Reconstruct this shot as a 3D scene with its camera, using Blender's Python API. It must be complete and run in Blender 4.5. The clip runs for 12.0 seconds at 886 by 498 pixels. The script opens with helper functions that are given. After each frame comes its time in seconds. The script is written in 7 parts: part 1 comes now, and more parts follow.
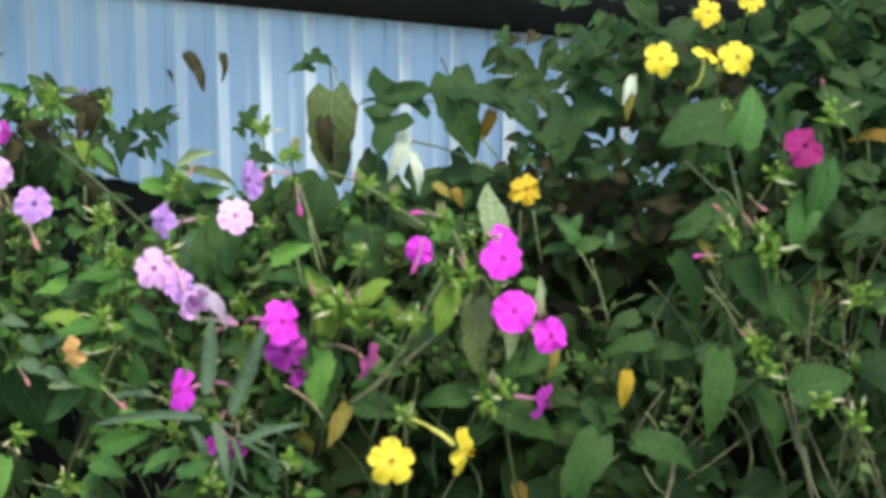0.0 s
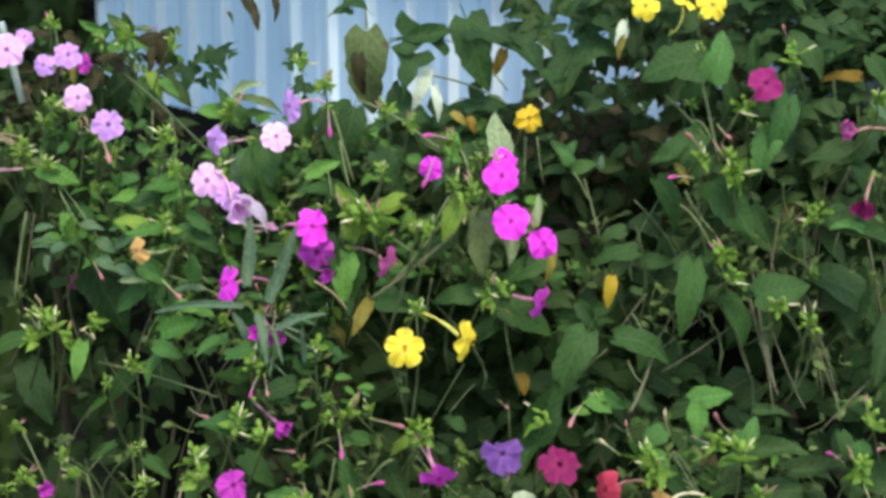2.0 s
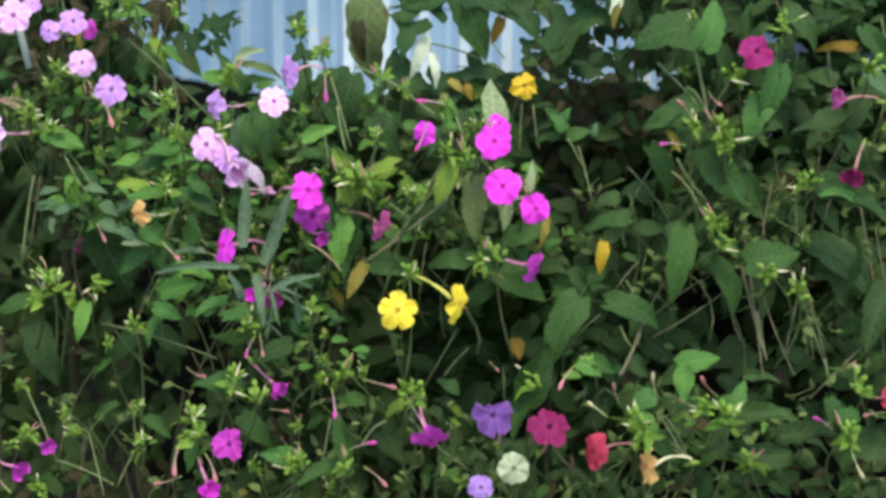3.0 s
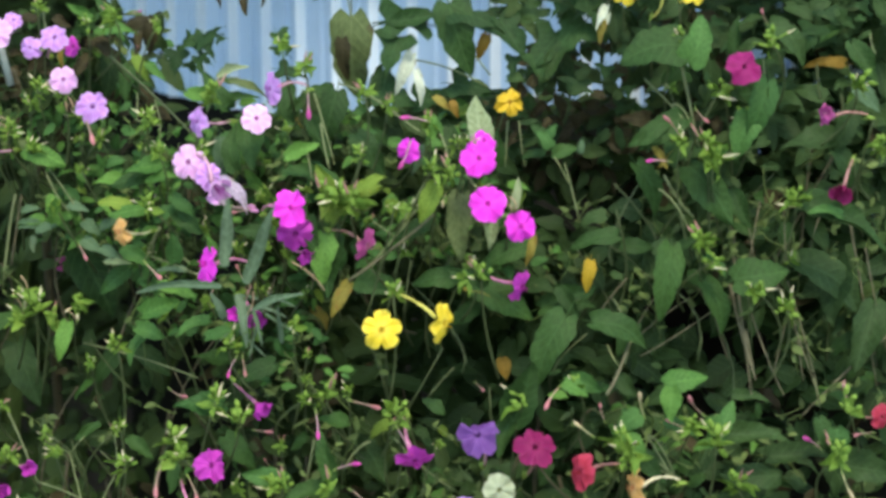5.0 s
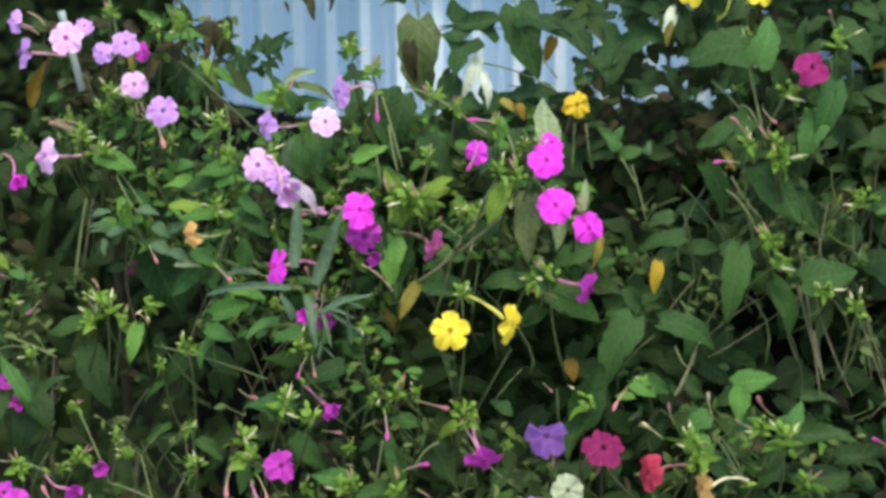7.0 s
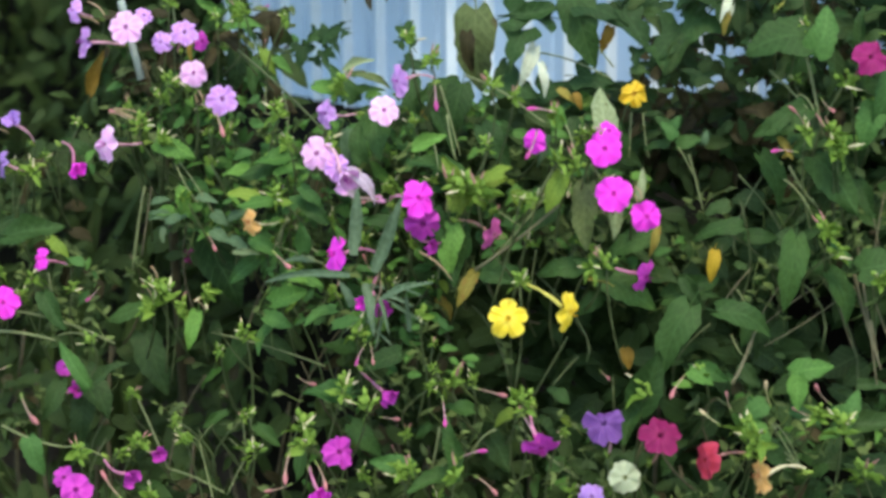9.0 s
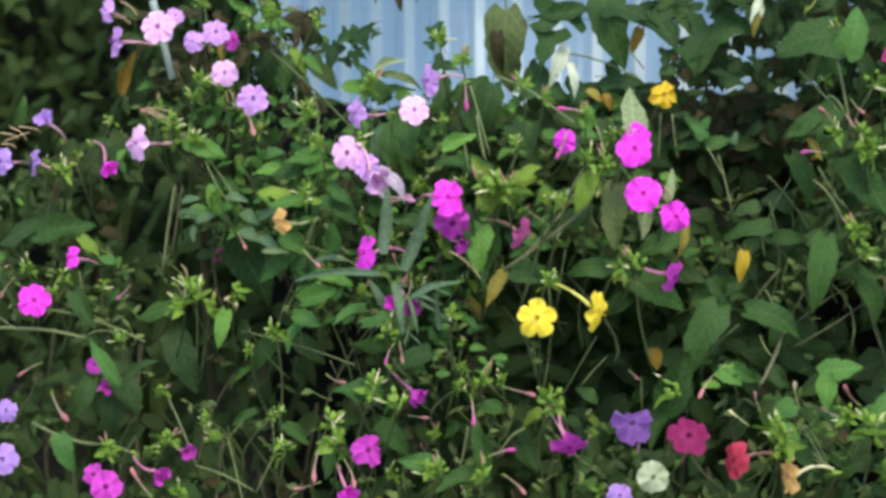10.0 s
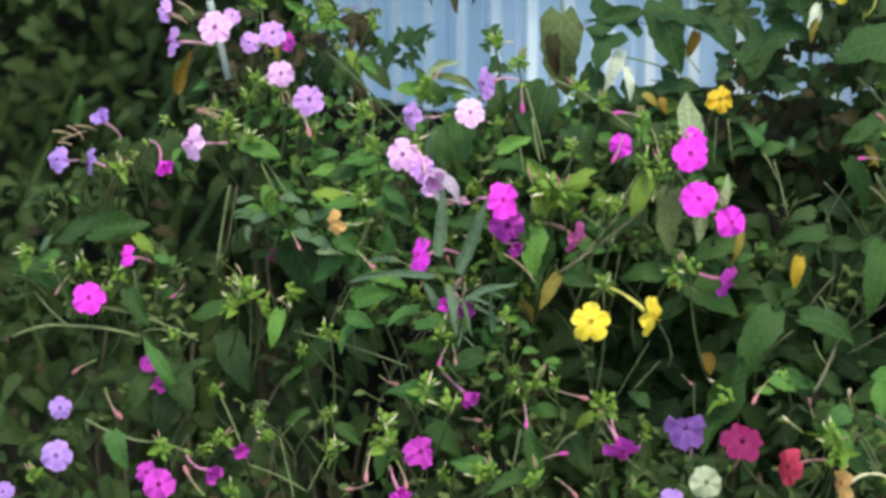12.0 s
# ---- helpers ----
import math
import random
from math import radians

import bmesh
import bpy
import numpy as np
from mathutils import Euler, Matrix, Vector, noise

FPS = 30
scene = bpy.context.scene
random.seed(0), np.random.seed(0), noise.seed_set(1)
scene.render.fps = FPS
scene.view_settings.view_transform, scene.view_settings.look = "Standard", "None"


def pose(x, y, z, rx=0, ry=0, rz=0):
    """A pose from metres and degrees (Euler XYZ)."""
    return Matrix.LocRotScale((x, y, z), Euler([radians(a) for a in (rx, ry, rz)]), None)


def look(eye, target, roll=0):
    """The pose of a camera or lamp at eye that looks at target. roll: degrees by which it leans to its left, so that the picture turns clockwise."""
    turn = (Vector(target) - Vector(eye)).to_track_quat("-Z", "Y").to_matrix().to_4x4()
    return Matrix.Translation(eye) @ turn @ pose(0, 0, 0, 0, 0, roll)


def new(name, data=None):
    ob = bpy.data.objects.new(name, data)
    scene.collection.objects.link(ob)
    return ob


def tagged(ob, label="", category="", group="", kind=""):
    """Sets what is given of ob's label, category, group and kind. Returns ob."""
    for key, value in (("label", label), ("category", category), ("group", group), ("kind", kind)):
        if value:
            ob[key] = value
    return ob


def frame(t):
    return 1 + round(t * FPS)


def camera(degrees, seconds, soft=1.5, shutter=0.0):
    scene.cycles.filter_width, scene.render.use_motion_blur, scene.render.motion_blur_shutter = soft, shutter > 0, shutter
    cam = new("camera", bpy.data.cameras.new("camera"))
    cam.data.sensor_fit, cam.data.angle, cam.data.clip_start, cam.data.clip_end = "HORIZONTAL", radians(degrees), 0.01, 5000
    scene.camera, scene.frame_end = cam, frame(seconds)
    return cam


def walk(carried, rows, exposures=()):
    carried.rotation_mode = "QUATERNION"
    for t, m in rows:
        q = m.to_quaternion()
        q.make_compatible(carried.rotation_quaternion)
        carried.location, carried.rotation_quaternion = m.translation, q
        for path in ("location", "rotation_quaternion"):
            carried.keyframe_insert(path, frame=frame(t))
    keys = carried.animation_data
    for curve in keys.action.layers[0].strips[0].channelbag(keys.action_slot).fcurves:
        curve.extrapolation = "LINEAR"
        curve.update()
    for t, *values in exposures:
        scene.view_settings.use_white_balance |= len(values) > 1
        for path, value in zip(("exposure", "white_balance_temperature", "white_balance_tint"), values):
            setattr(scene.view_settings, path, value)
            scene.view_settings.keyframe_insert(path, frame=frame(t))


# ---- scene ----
# ---------------------------------------------------------------- camera
cam = camera(26, 12.0, soft=3.4)
PATH = [
    (0, (-0.1103, -1.0695, 0.9179), (0.0202, 0.1429, 0.6412), 0.11),
    (0.5, (-0.1052, -1.1098, 0.9315), (0.0073, 0.103, 0.6489), 0.07),
    (1, (-0.092, -1.1543, 0.9446), (-0.0026, 0.0554, 0.6411), 0.05),
    (1.5, (-0.0703, -1.2074, 0.9571), (-0.0072, -0.0006, 0.6358), -0.2),
    (2, (-0.052, -1.2512, 0.9356), (-0.0052, -0.0403, 0.6288), 0.22),
    (2.5, (-0.0327, -1.2854, 0.9214), (-0.0056, -0.0732, 0.6175), 0.21),
    (3, (-0.0141, -1.2739, 0.924), (-0.0014, -0.0639, 0.6107), 0.33),
    (5, (-0.0045, -1.2597, 0.9204), (0.0088, -0.0468, 0.6187), 0.25),
    (5.5, (0.0019, -1.2594, 0.9219), (0.002, -0.0461, 0.621), 0.0),
    (6, (0.0026, -1.2637, 0.9189), (-0.0079, -0.0503, 0.6191), -0.26),
    (6.5, (-0.0045, -1.2655, 0.9182), (-0.0208, -0.0518, 0.6195), -0.41),
    (7, (-0.0109, -1.2676, 0.9148), (-0.0355, -0.0528, 0.6212), -0.3),
    (9, (-0.0288, -1.2763, 0.9128), (-0.0732, -0.063, 0.6156), -0.36),
    (9.5, (-0.0318, -1.2802, 0.9097), (-0.0817, -0.0662, 0.6161), -0.31),
    (10, (-0.0326, -1.2821, 0.9072), (-0.0923, -0.068, 0.6161), -0.25),
    (10.5, (-0.0369, -1.2815, 0.9133), (-0.1018, -0.069, 0.6163), -0.1),
    (11, (-0.0391, -1.2829, 0.9142), (-0.1109, -0.0709, 0.6166), 0.06),
    (11.5, (-0.043, -1.2851, 0.9101), (-0.1198, -0.072, 0.6188), 0.03),
    (12, (-0.0415, -1.2832, 0.9111), (-0.1278, -0.0711, 0.6182), 0.06),
]
cam.data.dof.use_dof, cam.data.dof.focus_distance, cam.data.dof.aperture_fstop = True, 1.33, 7.5
walk(cam, [(t, look(eye, target, roll)) for t, eye, target, roll in PATH], exposures=[(0.0, 1.10, 7400, 0), (3.0, 1.06, 7400, 0), (9.0, 1.02, 7400, 0), (12.0, 1.00, 7400, 0)])

# ---------------------------------------------------------------- light: a dull evening sky, sun behind thin cloud
SUN_ELEVATION, SUN_TURN = 61.0, 166.0
world = bpy.data.worlds.new("world")
scene.world = world
world.use_nodes = True
wn = world.node_tree
sky = wn.nodes.new("ShaderNodeTexSky")
sky.sky_type, sky.sun_disc = "NISHITA", False
sky.sun_elevation, sky.sun_rotation = radians(SUN_ELEVATION), radians(SUN_TURN)
wn.links.new(sky.outputs["Color"], wn.nodes["Background"].inputs["Color"])
wn.nodes["Background"].inputs["Strength"].default_value = 0.25
sun = new("sun", bpy.data.lights.new("sun", "SUN"))
sun.data.energy, sun.data.angle, sun.data.color = 1.5, radians(14), (1.0, 0.94, 0.85)
_e, _a = radians(SUN_ELEVATION), radians(SUN_TURN)
sun.matrix_world = look(Vector((math.sin(_a) * math.cos(_e), math.cos(_a) * math.cos(_e), math.sin(_e))) * 10, (0, 0, 0))

rng = random.Random(7)


# ---------------------------------------------------------------- materials
def material(name):
    m = bpy.data.materials.new(name)
    m.use_nodes = True
    return m, m.node_tree.nodes, m.node_tree.links, m.node_tree.nodes["Principled BSDF"]


def ramp(nodes, stops):
    r = nodes.new("ShaderNodeValToRGB")
    while len(r.color_ramp.elements) < len(stops):
        r.color_ramp.elements.new(0.5)
    for e, (p, c) in zip(r.color_ramp.elements, stops):
        e.position, e.color = p, (*c, 1)
    return r


def noise_node(nodes, links, scale, detail=4, coord="Object"):
    tc = nodes.new("ShaderNodeTexCoord")
    n = nodes.new("ShaderNodeTexNoise")
    n.inputs["Scale"].default_value, n.inputs["Detail"].default_value = scale, detail
    links.new(tc.outputs[coord], n.inputs["Vector"])
    return n


def mixed(nodes, links, kind, fac, a, b):
    mx = nodes.new("ShaderNodeMix")
    mx.data_type, mx.blend_type = "RGBA", kind
    for sock, v in ((mx.inputs["Factor"], fac), (mx.inputs["A"], a), (mx.inputs["B"], b)):
        if isinstance(v, (int, float)):
            sock.default_value = v
        elif isinstance(v, tuple):
            sock.default_value = (*v, 1)
        else:
            links.new(v, sock)
    return mx.outputs["Result"]


def thin(nodes, links, shader, colour, amount):
    """Lets light through a leaf or a petal."""
    tr = nodes.new("ShaderNodeBsdfTranslucent")
    links.new(colour, tr.inputs["Color"])
    mx = nodes.new("ShaderNodeMixShader")
    mx.inputs[0].default_value = amount
    links.new(shader.outputs["BSDF"], mx.inputs[1])
    links.new(tr.outputs["BSDF"], mx.inputs[2])
    links.new(mx.outputs[0], nodes["Material Output"].inputs["Surface"])


def leaf_material(name, dark, light, spots=(0.16, 0.11, 0.04), spot_at=0.78, gloss=0.55, through_light=0.22, vein=0.2):
    m, n, l, b = material(name)
    uv = n.new("ShaderNodeTexCoord")
    sep = n.new("ShaderNodeSeparateXYZ")
    l.new(uv.outputs["UV"], sep.inputs[0])
    info = n.new("ShaderNodeObjectInfo")
    geo = n.new("ShaderNodeNewGeometry")
    add = n.new("ShaderNodeMath")
    add.operation = "ADD"
    l.new(info.outputs["Random"], add.inputs[0])
    l.new(geo.outputs["Random Per Island"], add.inputs[1])
    fr = n.new("ShaderNodeMath")
    fr.operation = "FRACT"
    l.new(add.outputs[0], fr.inputs[0])
    tone = ramp(n, [(0.0, dark), (0.55, tuple((p + q) / 2 for p, q in zip(dark, light))), (1.0, light)])
    l.new(fr.outputs[0], tone.inputs[0])
    blot = noise_node(n, l, 14, 6, "Object")
    mott = mixed(n, l, "MULTIPLY", 0.8, tone.outputs[0], ramp_out(n, l, blot.outputs["Fac"], [(0.3, (0.55, 0.6, 0.5)), (0.7, (1.15, 1.15, 1.1))]))
    # side veins run from the midrib towards the tip
    ab = n.new("ShaderNodeMath")
    ab.operation = "ABSOLUTE"
    l.new(sep.outputs["X"], ab.inputs[0])
    slant = n.new("ShaderNodeMath")
    slant.operation = "MULTIPLY_ADD"
    l.new(ab.outputs[0], slant.inputs[0])
    slant.inputs[1].default_value = -0.42
    l.new(sep.outputs["Y"], slant.inputs[2])
    wave = n.new("ShaderNodeMath")
    wave.operation = "PINGPONG"
    l.new(slant.outputs[0], wave.inputs[0])
    wave.inputs[1].default_value = 0.075
    side = ramp(n, [(0.0, (1, 1, 1)), (0.012, (0, 0, 0))])
    l.new(wave.outputs[0], side.inputs[0])
    mid = ramp(n, [(0.0, (1, 1, 1)), (0.06, (0, 0, 0))])
    l.new(ab.outputs[0], mid.inputs[0])
    veins = mixed(n, l, "ADD", 1.0, side.outputs[0], mid.outputs[0])
    bright = mixed(n, l, "MIX", vein, mott, tuple(min(1, c * 1.9 + 0.03) for c in light))
    veined = mixed(n, l, "MIX", veins, mott, bright)
    spot = noise_node(n, l, 2.6, 3, "Object")
    mask = ramp(n, [(spot_at - 0.06, (0, 0, 0)), (spot_at, (1, 1, 1))])
    l.new(spot.outputs["Fac"], mask.inputs[0])
    colour = mixed(n, l, "MIX", mask.outputs[0], veined, spots)
    l.new(colour, b.inputs["Base Color"])
    b.inputs["Roughness"].default_value = gloss
    b.inputs["Specular IOR Level"].default_value = 0.13
    bump = n.new("ShaderNodeBump")
    bump.inputs["Strength"].default_value, bump.inputs["Distance"].default_value = 0.35, 0.003
    hgt = mixed(n, l, "MIX", 0.5, veins, blot.outputs["Color"])
    l.new(hgt, bump.inputs["Height"])
    l.new(bump.outputs[0], b.inputs["Normal"])
    thin(n, l, b, colour, through_light)
    return m


def ramp_out(n, l, fac, stops):
    r = ramp(n, stops)
    l.new(fac, r.inputs[0])
    return r.outputs[0]


def petal_material(name, colour, throat, edge, eye=0.10):
    """UV x is the way out from the throat, y the angle."""
    m, n, l, b = material(name)
    tc = n.new("ShaderNodeTexCoord")
    sep = n.new("ShaderNodeSeparateXYZ")
    l.new(tc.outputs["UV"], sep.inputs[0])
    base = ramp_out(n, l, sep.outputs["X"], [(0.0, throat), (eye, throat), (eye + 0.12, edge), (0.6, colour), (1.0, edge)])
    info = n.new("ShaderNodeObjectInfo")
    vary = ramp_out(n, l, info.outputs["Random"], [(0.0, (0.78, 0.76, 0.8)), (1.0, (1.08, 1.08, 1.08))])
    base = mixed(n, l, "MULTIPLY", 1.0, base, vary)
    mp = n.new("ShaderNodeMapping")
    mp.inputs["Scale"].default_value = (1.5, 60, 1)
    l.new(tc.outputs["UV"], mp.inputs["Vector"])
    streak = n.new("ShaderNodeTexNoise")
    streak.inputs["Scale"].default_value = 1.0
    l.new(mp.outputs[0], streak.inputs["Vector"])
    base = mixed(n, l, "MULTIPLY", 0.6, base, ramp_out(n, l, streak.outputs["Fac"], [(0.3, (0.72, 0.68, 0.74)), (0.65, (1.1, 1.1, 1.1))]))
    l.new(base, b.inputs["Base Color"])
    b.inputs["Roughness"].default_value = 0.6
    b.inputs["Specular IOR Level"].default_value = 0.2
    bump = n.new("ShaderNodeBump")
    bump.inputs["Strength"].default_value, bump.inputs["Distance"].default_value = 0.3, 0.001
    l.new(streak.outputs["Fac"], bump.inputs["Height"])
    l.new(bump.outputs[0], b.inputs["Normal"])
    thin(n, l, b, base, 0.3)
    return m


def plain_material(name, a, c, scale=40, rough=0.6, bump_by=0.3, metal=0.0, spec=0.3):
    m, n, l, b = material(name)
    no = noise_node(n, l, scale, 6)
    big = noise_node(n, l, scale / 9, 3)
    col = ramp_out(n, l, no.outputs["Fac"], [(0.3, a), (0.7, c)])
    col = mixed(n, l, "MULTIPLY", 0.6, col, ramp_out(n, l, big.outputs["Fac"], [(0.3, (0.6, 0.6, 0.6)), (0.7, (1.1, 1.1, 1.1))]))
    l.new(col, b.inputs["Base Color"])
    b.inputs["Roughness"].default_value, b.inputs["Metallic"].default_value = rough, metal
    b.inputs["Specular IOR Level"].default_value = spec
    bp = n.new("ShaderNodeBump")
    bp.inputs["Strength"].default_value, bp.inputs["Distance"].default_value = bump_by, 0.004
    l.new(no.outputs["Fac"], bp.inputs["Height"])
    l.new(bp.outputs[0], b.inputs["Normal"])
    return m


LEAF = {
    "deep": leaf_material("leaf_deep", (0.026, 0.050, 0.017), (0.043, 0.082, 0.026)),
    "mid": leaf_material("leaf_mid", (0.024, 0.055, 0.016), (0.047, 0.102, 0.027)),
    # olive tone with the shadow colour between the leaves put into it
    "shade": leaf_material("leaf_shade", (0.030, 0.051, 0.015), (0.047, 0.078, 0.023), gloss=0.6, vein=0.12),
    "faded": leaf_material("petal_faded", (0.40, 0.30, 0.44), (0.58, 0.46, 0.60), spots=(0.34, 0.28, 0.26), spot_at=0.62, vein=0.25),
    "light": leaf_material("leaf_light", (0.056, 0.138, 0.032), (0.118, 0.24, 0.052)),
    "fresh": leaf_material("leaf_fresh", (0.034, 0.090, 0.026), (0.068, 0.155, 0.042)),
    "lime": leaf_material("leaf_lime", (0.115, 0.18, 0.026), (0.18, 0.26, 0.045), spots=(0.3, 0.2, 0.05), spot_at=0.7),
    "blue": leaf_material("leaf_blue_green", (0.065, 0.115, 0.060), (0.105, 0.17, 0.095)),
    "pale": leaf_material("leaf_pale", (0.18, 0.24, 0.12), (0.28, 0.33, 0.19), spots=(0.12, 0.11, 0.05), spot_at=0.68),
    "straw": leaf_material("leaf_straw", (0.20, 0.165, 0.035), (0.29, 0.23, 0.055), spots=(0.2, 0.11, 0.03), spot_at=0.62),
    "ochre": leaf_material("leaf_ochre", (0.20, 0.12, 0.02), (0.25, 0.15, 0.03), spots=(0.13, 0.065, 0.02), spot_at=0.66),
    "olive": leaf_material("leaf_olive", (0.090, 0.125, 0.048), (0.122, 0.152, 0.062), spots=(0.08, 0.06, 0.03), spot_at=0.66),
    "gold": leaf_material("leaf_gold", (0.34, 0.215, 0.02), (0.44, 0.285, 0.03), spots=(0.22, 0.12, 0.02), spot_at=0.68),
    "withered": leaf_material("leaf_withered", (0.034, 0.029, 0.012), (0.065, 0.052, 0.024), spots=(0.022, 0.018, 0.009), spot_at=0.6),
    "bleached": leaf_material("leaf_bleached", (0.50, 0.54, 0.44), (0.66, 0.68, 0.58), spots=(0.3, 0.26, 0.18), spot_at=0.66, vein=0.1),
    "ivy": leaf_material("leaf_ivy", (0.018, 0.045, 0.015), (0.036, 0.080, 0.024)),
    "blade": leaf_material("leaf_blade", (0.092, 0.145, 0.088), (0.14, 0.20, 0.13), vein=0.15),
}
PETAL = {
    "lilac": petal_material("petal_lilac", (0.93, 0.45, 0.86), (0.54, 0.07, 0.46), (0.96, 0.60, 0.91), 0.055),
    "orchid": petal_material("petal_orchid", (0.62, 0.28, 0.76), (0.36, 0.08, 0.44), (0.70, 0.40, 0.82), 0.05),
    "violet": petal_material("petal_violet", (0.43, 0.23, 0.68), (0.27, 0.08, 0.44), (0.52, 0.31, 0.74), 0.05),
    "indigo": petal_material("petal_indigo", (0.16, 0.060, 0.27), (0.12, 0.04, 0.20), (0.21, 0.09, 0.33), 0.05),
    "magenta": petal_material("petal_magenta", (0.93, 0.045, 0.74), (0.70, 0.012, 0.44), (0.95, 0.075, 0.80), 0.05),
    "purple": petal_material("petal_purple", (0.55, 0.045, 0.46), (0.30, 0.01, 0.22), (0.62, 0.07, 0.52)),
    "rose": petal_material("petal_rose", (0.50, 0.08, 0.28), (0.60, 0.22, 0.34), (0.58, 0.12, 0.36)),
    "crimson": petal_material("petal_crimson", (0.22, 0.010, 0.085), (0.14, 0.005, 0.05), (0.28, 0.02, 0.11), 0.05),
    # crimson again, painted brighter for the one flower that light falls on
    "cerise": petal_material("petal_crimson_lit", (0.31, 0.012, 0.135), (0.20, 0.007, 0.075), (0.38, 0.025, 0.175), 0.05),
    "red": petal_material("petal_red", (0.42, 0.03, 0.06), (0.26, 0.015, 0.03), (0.48, 0.05, 0.10), 0.06),
    "yellow": petal_material("petal_yellow", (0.94, 0.71, 0.05), (0.80, 0.50, 0.02), (0.95, 0.76, 0.10), 0.04),
    "amber": petal_material("petal_amber", (0.66, 0.43, 0.03), (0.46, 0.24, 0.02), (0.68, 0.46, 0.05)),
    "orange": petal_material("petal_orange", (0.72, 0.38, 0.12), (0.60, 0.24, 0.10), (0.76, 0.45, 0.18)),
    "white": petal_material("petal_white", (0.36, 0.41, 0.26), (0.18, 0.20, 0.06), (0.40, 0.44, 0.30), 0.06),
}
TUBE = {
    "lilac": plain_material("tube_mauve", (0.52, 0.26, 0.36), (0.66, 0.36, 0.48), 200, 0.55),
    "pink": plain_material("tube_pink", (0.34, 0.13, 0.14), (0.46, 0.26, 0.22), 200, 0.55),
    "bright": plain_material("tube_bright", (0.50, 0.13, 0.30), (0.58, 0.26, 0.38), 200, 0.55),
    "yellow": plain_material("tube_yellow", (0.52, 0.50, 0.10), (0.66, 0.60, 0.16), 200, 0.55),
    "cream": plain_material("tube_cream", (0.60, 0.55, 0.34), (0.70, 0.60, 0.42), 200, 0.55),
}
def bud_material(name, foot, shaft, tip):
    m, n, l, b = material(name)
    tc = n.new("ShaderNodeTexCoord")
    sep = n.new("ShaderNodeSeparateXYZ")
    l.new(tc.outputs["Object"], sep.inputs[0])
    col = ramp_out(n, l, sep.outputs["Z"], [(0.0, foot), (0.14, foot), (0.24, shaft), (0.6, shaft), (0.8, tip), (1.0, tip)])
    fine = noise_node(n, l, 9, 4)
    col = mixed(n, l, "MULTIPLY", 0.6, col, ramp_out(n, l, fine.outputs["Fac"], [(0.3, (0.7, 0.7, 0.7)), (0.7, (1.1, 1.1, 1.1))]))
    info = n.new("ShaderNodeObjectInfo")
    col = mixed(n, l, "MULTIPLY", 1.0, col, ramp_out(n, l, info.outputs["Random"], [(0.0, (0.7, 0.72, 0.7)), (1.0, (1.1, 1.1, 1.1))]))
    l.new(col, b.inputs["Base Color"])
    b.inputs["Roughness"].default_value = 0.55
    thin(n, l, b, col, 0.2)
    return m


BUD_SKIN = {
    "lilac": bud_material("bud_mauve", (0.20, 0.28, 0.06), (0.50, 0.34, 0.34), (0.62, 0.26, 0.50)),
    "pink": bud_material("bud_pink", (0.20, 0.28, 0.06), (0.42, 0.28, 0.21), (0.50, 0.18, 0.20)),
    "bright": bud_material("bud_bright", (0.20, 0.28, 0.06), (0.52, 0.30, 0.34), (0.58, 0.05, 0.34)),
    "yellow": bud_material("bud_yellow", (0.20, 0.28, 0.06), (0.55, 0.52, 0.14), (0.70, 0.58, 0.10)),
    "cream": bud_material("bud_cream", (0.20, 0.28, 0.06), (0.48, 0.46, 0.24), (0.58, 0.46, 0.28)),
}
CALYX = plain_material("calyx_green", (0.17, 0.27, 0.04), (0.27, 0.38, 0.07), 300, 0.5)
STEM = plain_material("stem_green", (0.042, 0.066, 0.022), (0.085, 0.105, 0.042), 160, 0.6)
STEM_FRESH = plain_material("stem_young", (0.115, 0.145, 0.058), (0.185, 0.21, 0.095), 160, 0.55)
STEM_TAN = plain_material("stem_tan", (0.095, 0.088, 0.046), (0.15, 0.135, 0.08), 140, 0.7)
STEM_OLD = plain_material("stem_brown", (0.05, 0.045, 0.024), (0.10, 0.085, 0.046), 120, 0.75)
DRY = plain_material("dry_stalk", (0.30, 0.20, 0.12), (0.44, 0.32, 0.20), 160, 0.8)
RIB_HIGHLIGHT = plain_material("rib_highlight", (0.60, 0.69, 0.78), (0.74, 0.81, 0.87), 22, 0.6, 0.08)
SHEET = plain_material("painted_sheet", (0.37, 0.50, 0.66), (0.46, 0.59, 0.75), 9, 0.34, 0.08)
RAIL = plain_material("dark_rail", (0.010, 0.010, 0.009), (0.020, 0.021, 0.020), 30, 0.7)
SOIL = plain_material("soil", (0.030, 0.022, 0.015), (0.075, 0.055, 0.038), 60, 0.95, 1.0)
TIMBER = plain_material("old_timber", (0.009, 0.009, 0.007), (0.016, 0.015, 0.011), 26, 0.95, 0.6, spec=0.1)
WHITE = plain_material("dirty_plastic", (0.22, 0.27, 0.24), (0.42, 0.48, 0.44), 60, 0.6)


# ---------------------------------------------------------------- helpers
def part(name, bm, mat, parent=None, label=""):
    me = bpy.data.meshes.new(name)
    bm.to_mesh(me)
    bm.free()
    for p in me.polygons:
        p.use_smooth = True
    me.materials.append(mat)
    ob = new(name, me)
    ob.parent = parent
    return tagged(ob, label)


def shared(name, me, parent, m, label=""):
    ob = new(name, me)
    ob.parent = parent
    ob.matrix_basis = m
    return tagged(ob, label)


def mesh_of(name, bm, mat, smooth=True):
    me = bpy.data.meshes.new(name)
    bm.to_mesh(me)
    bm.free()
    for p in me.polygons:
        p.use_smooth = smooth
    me.materials.append(mat)
    return me


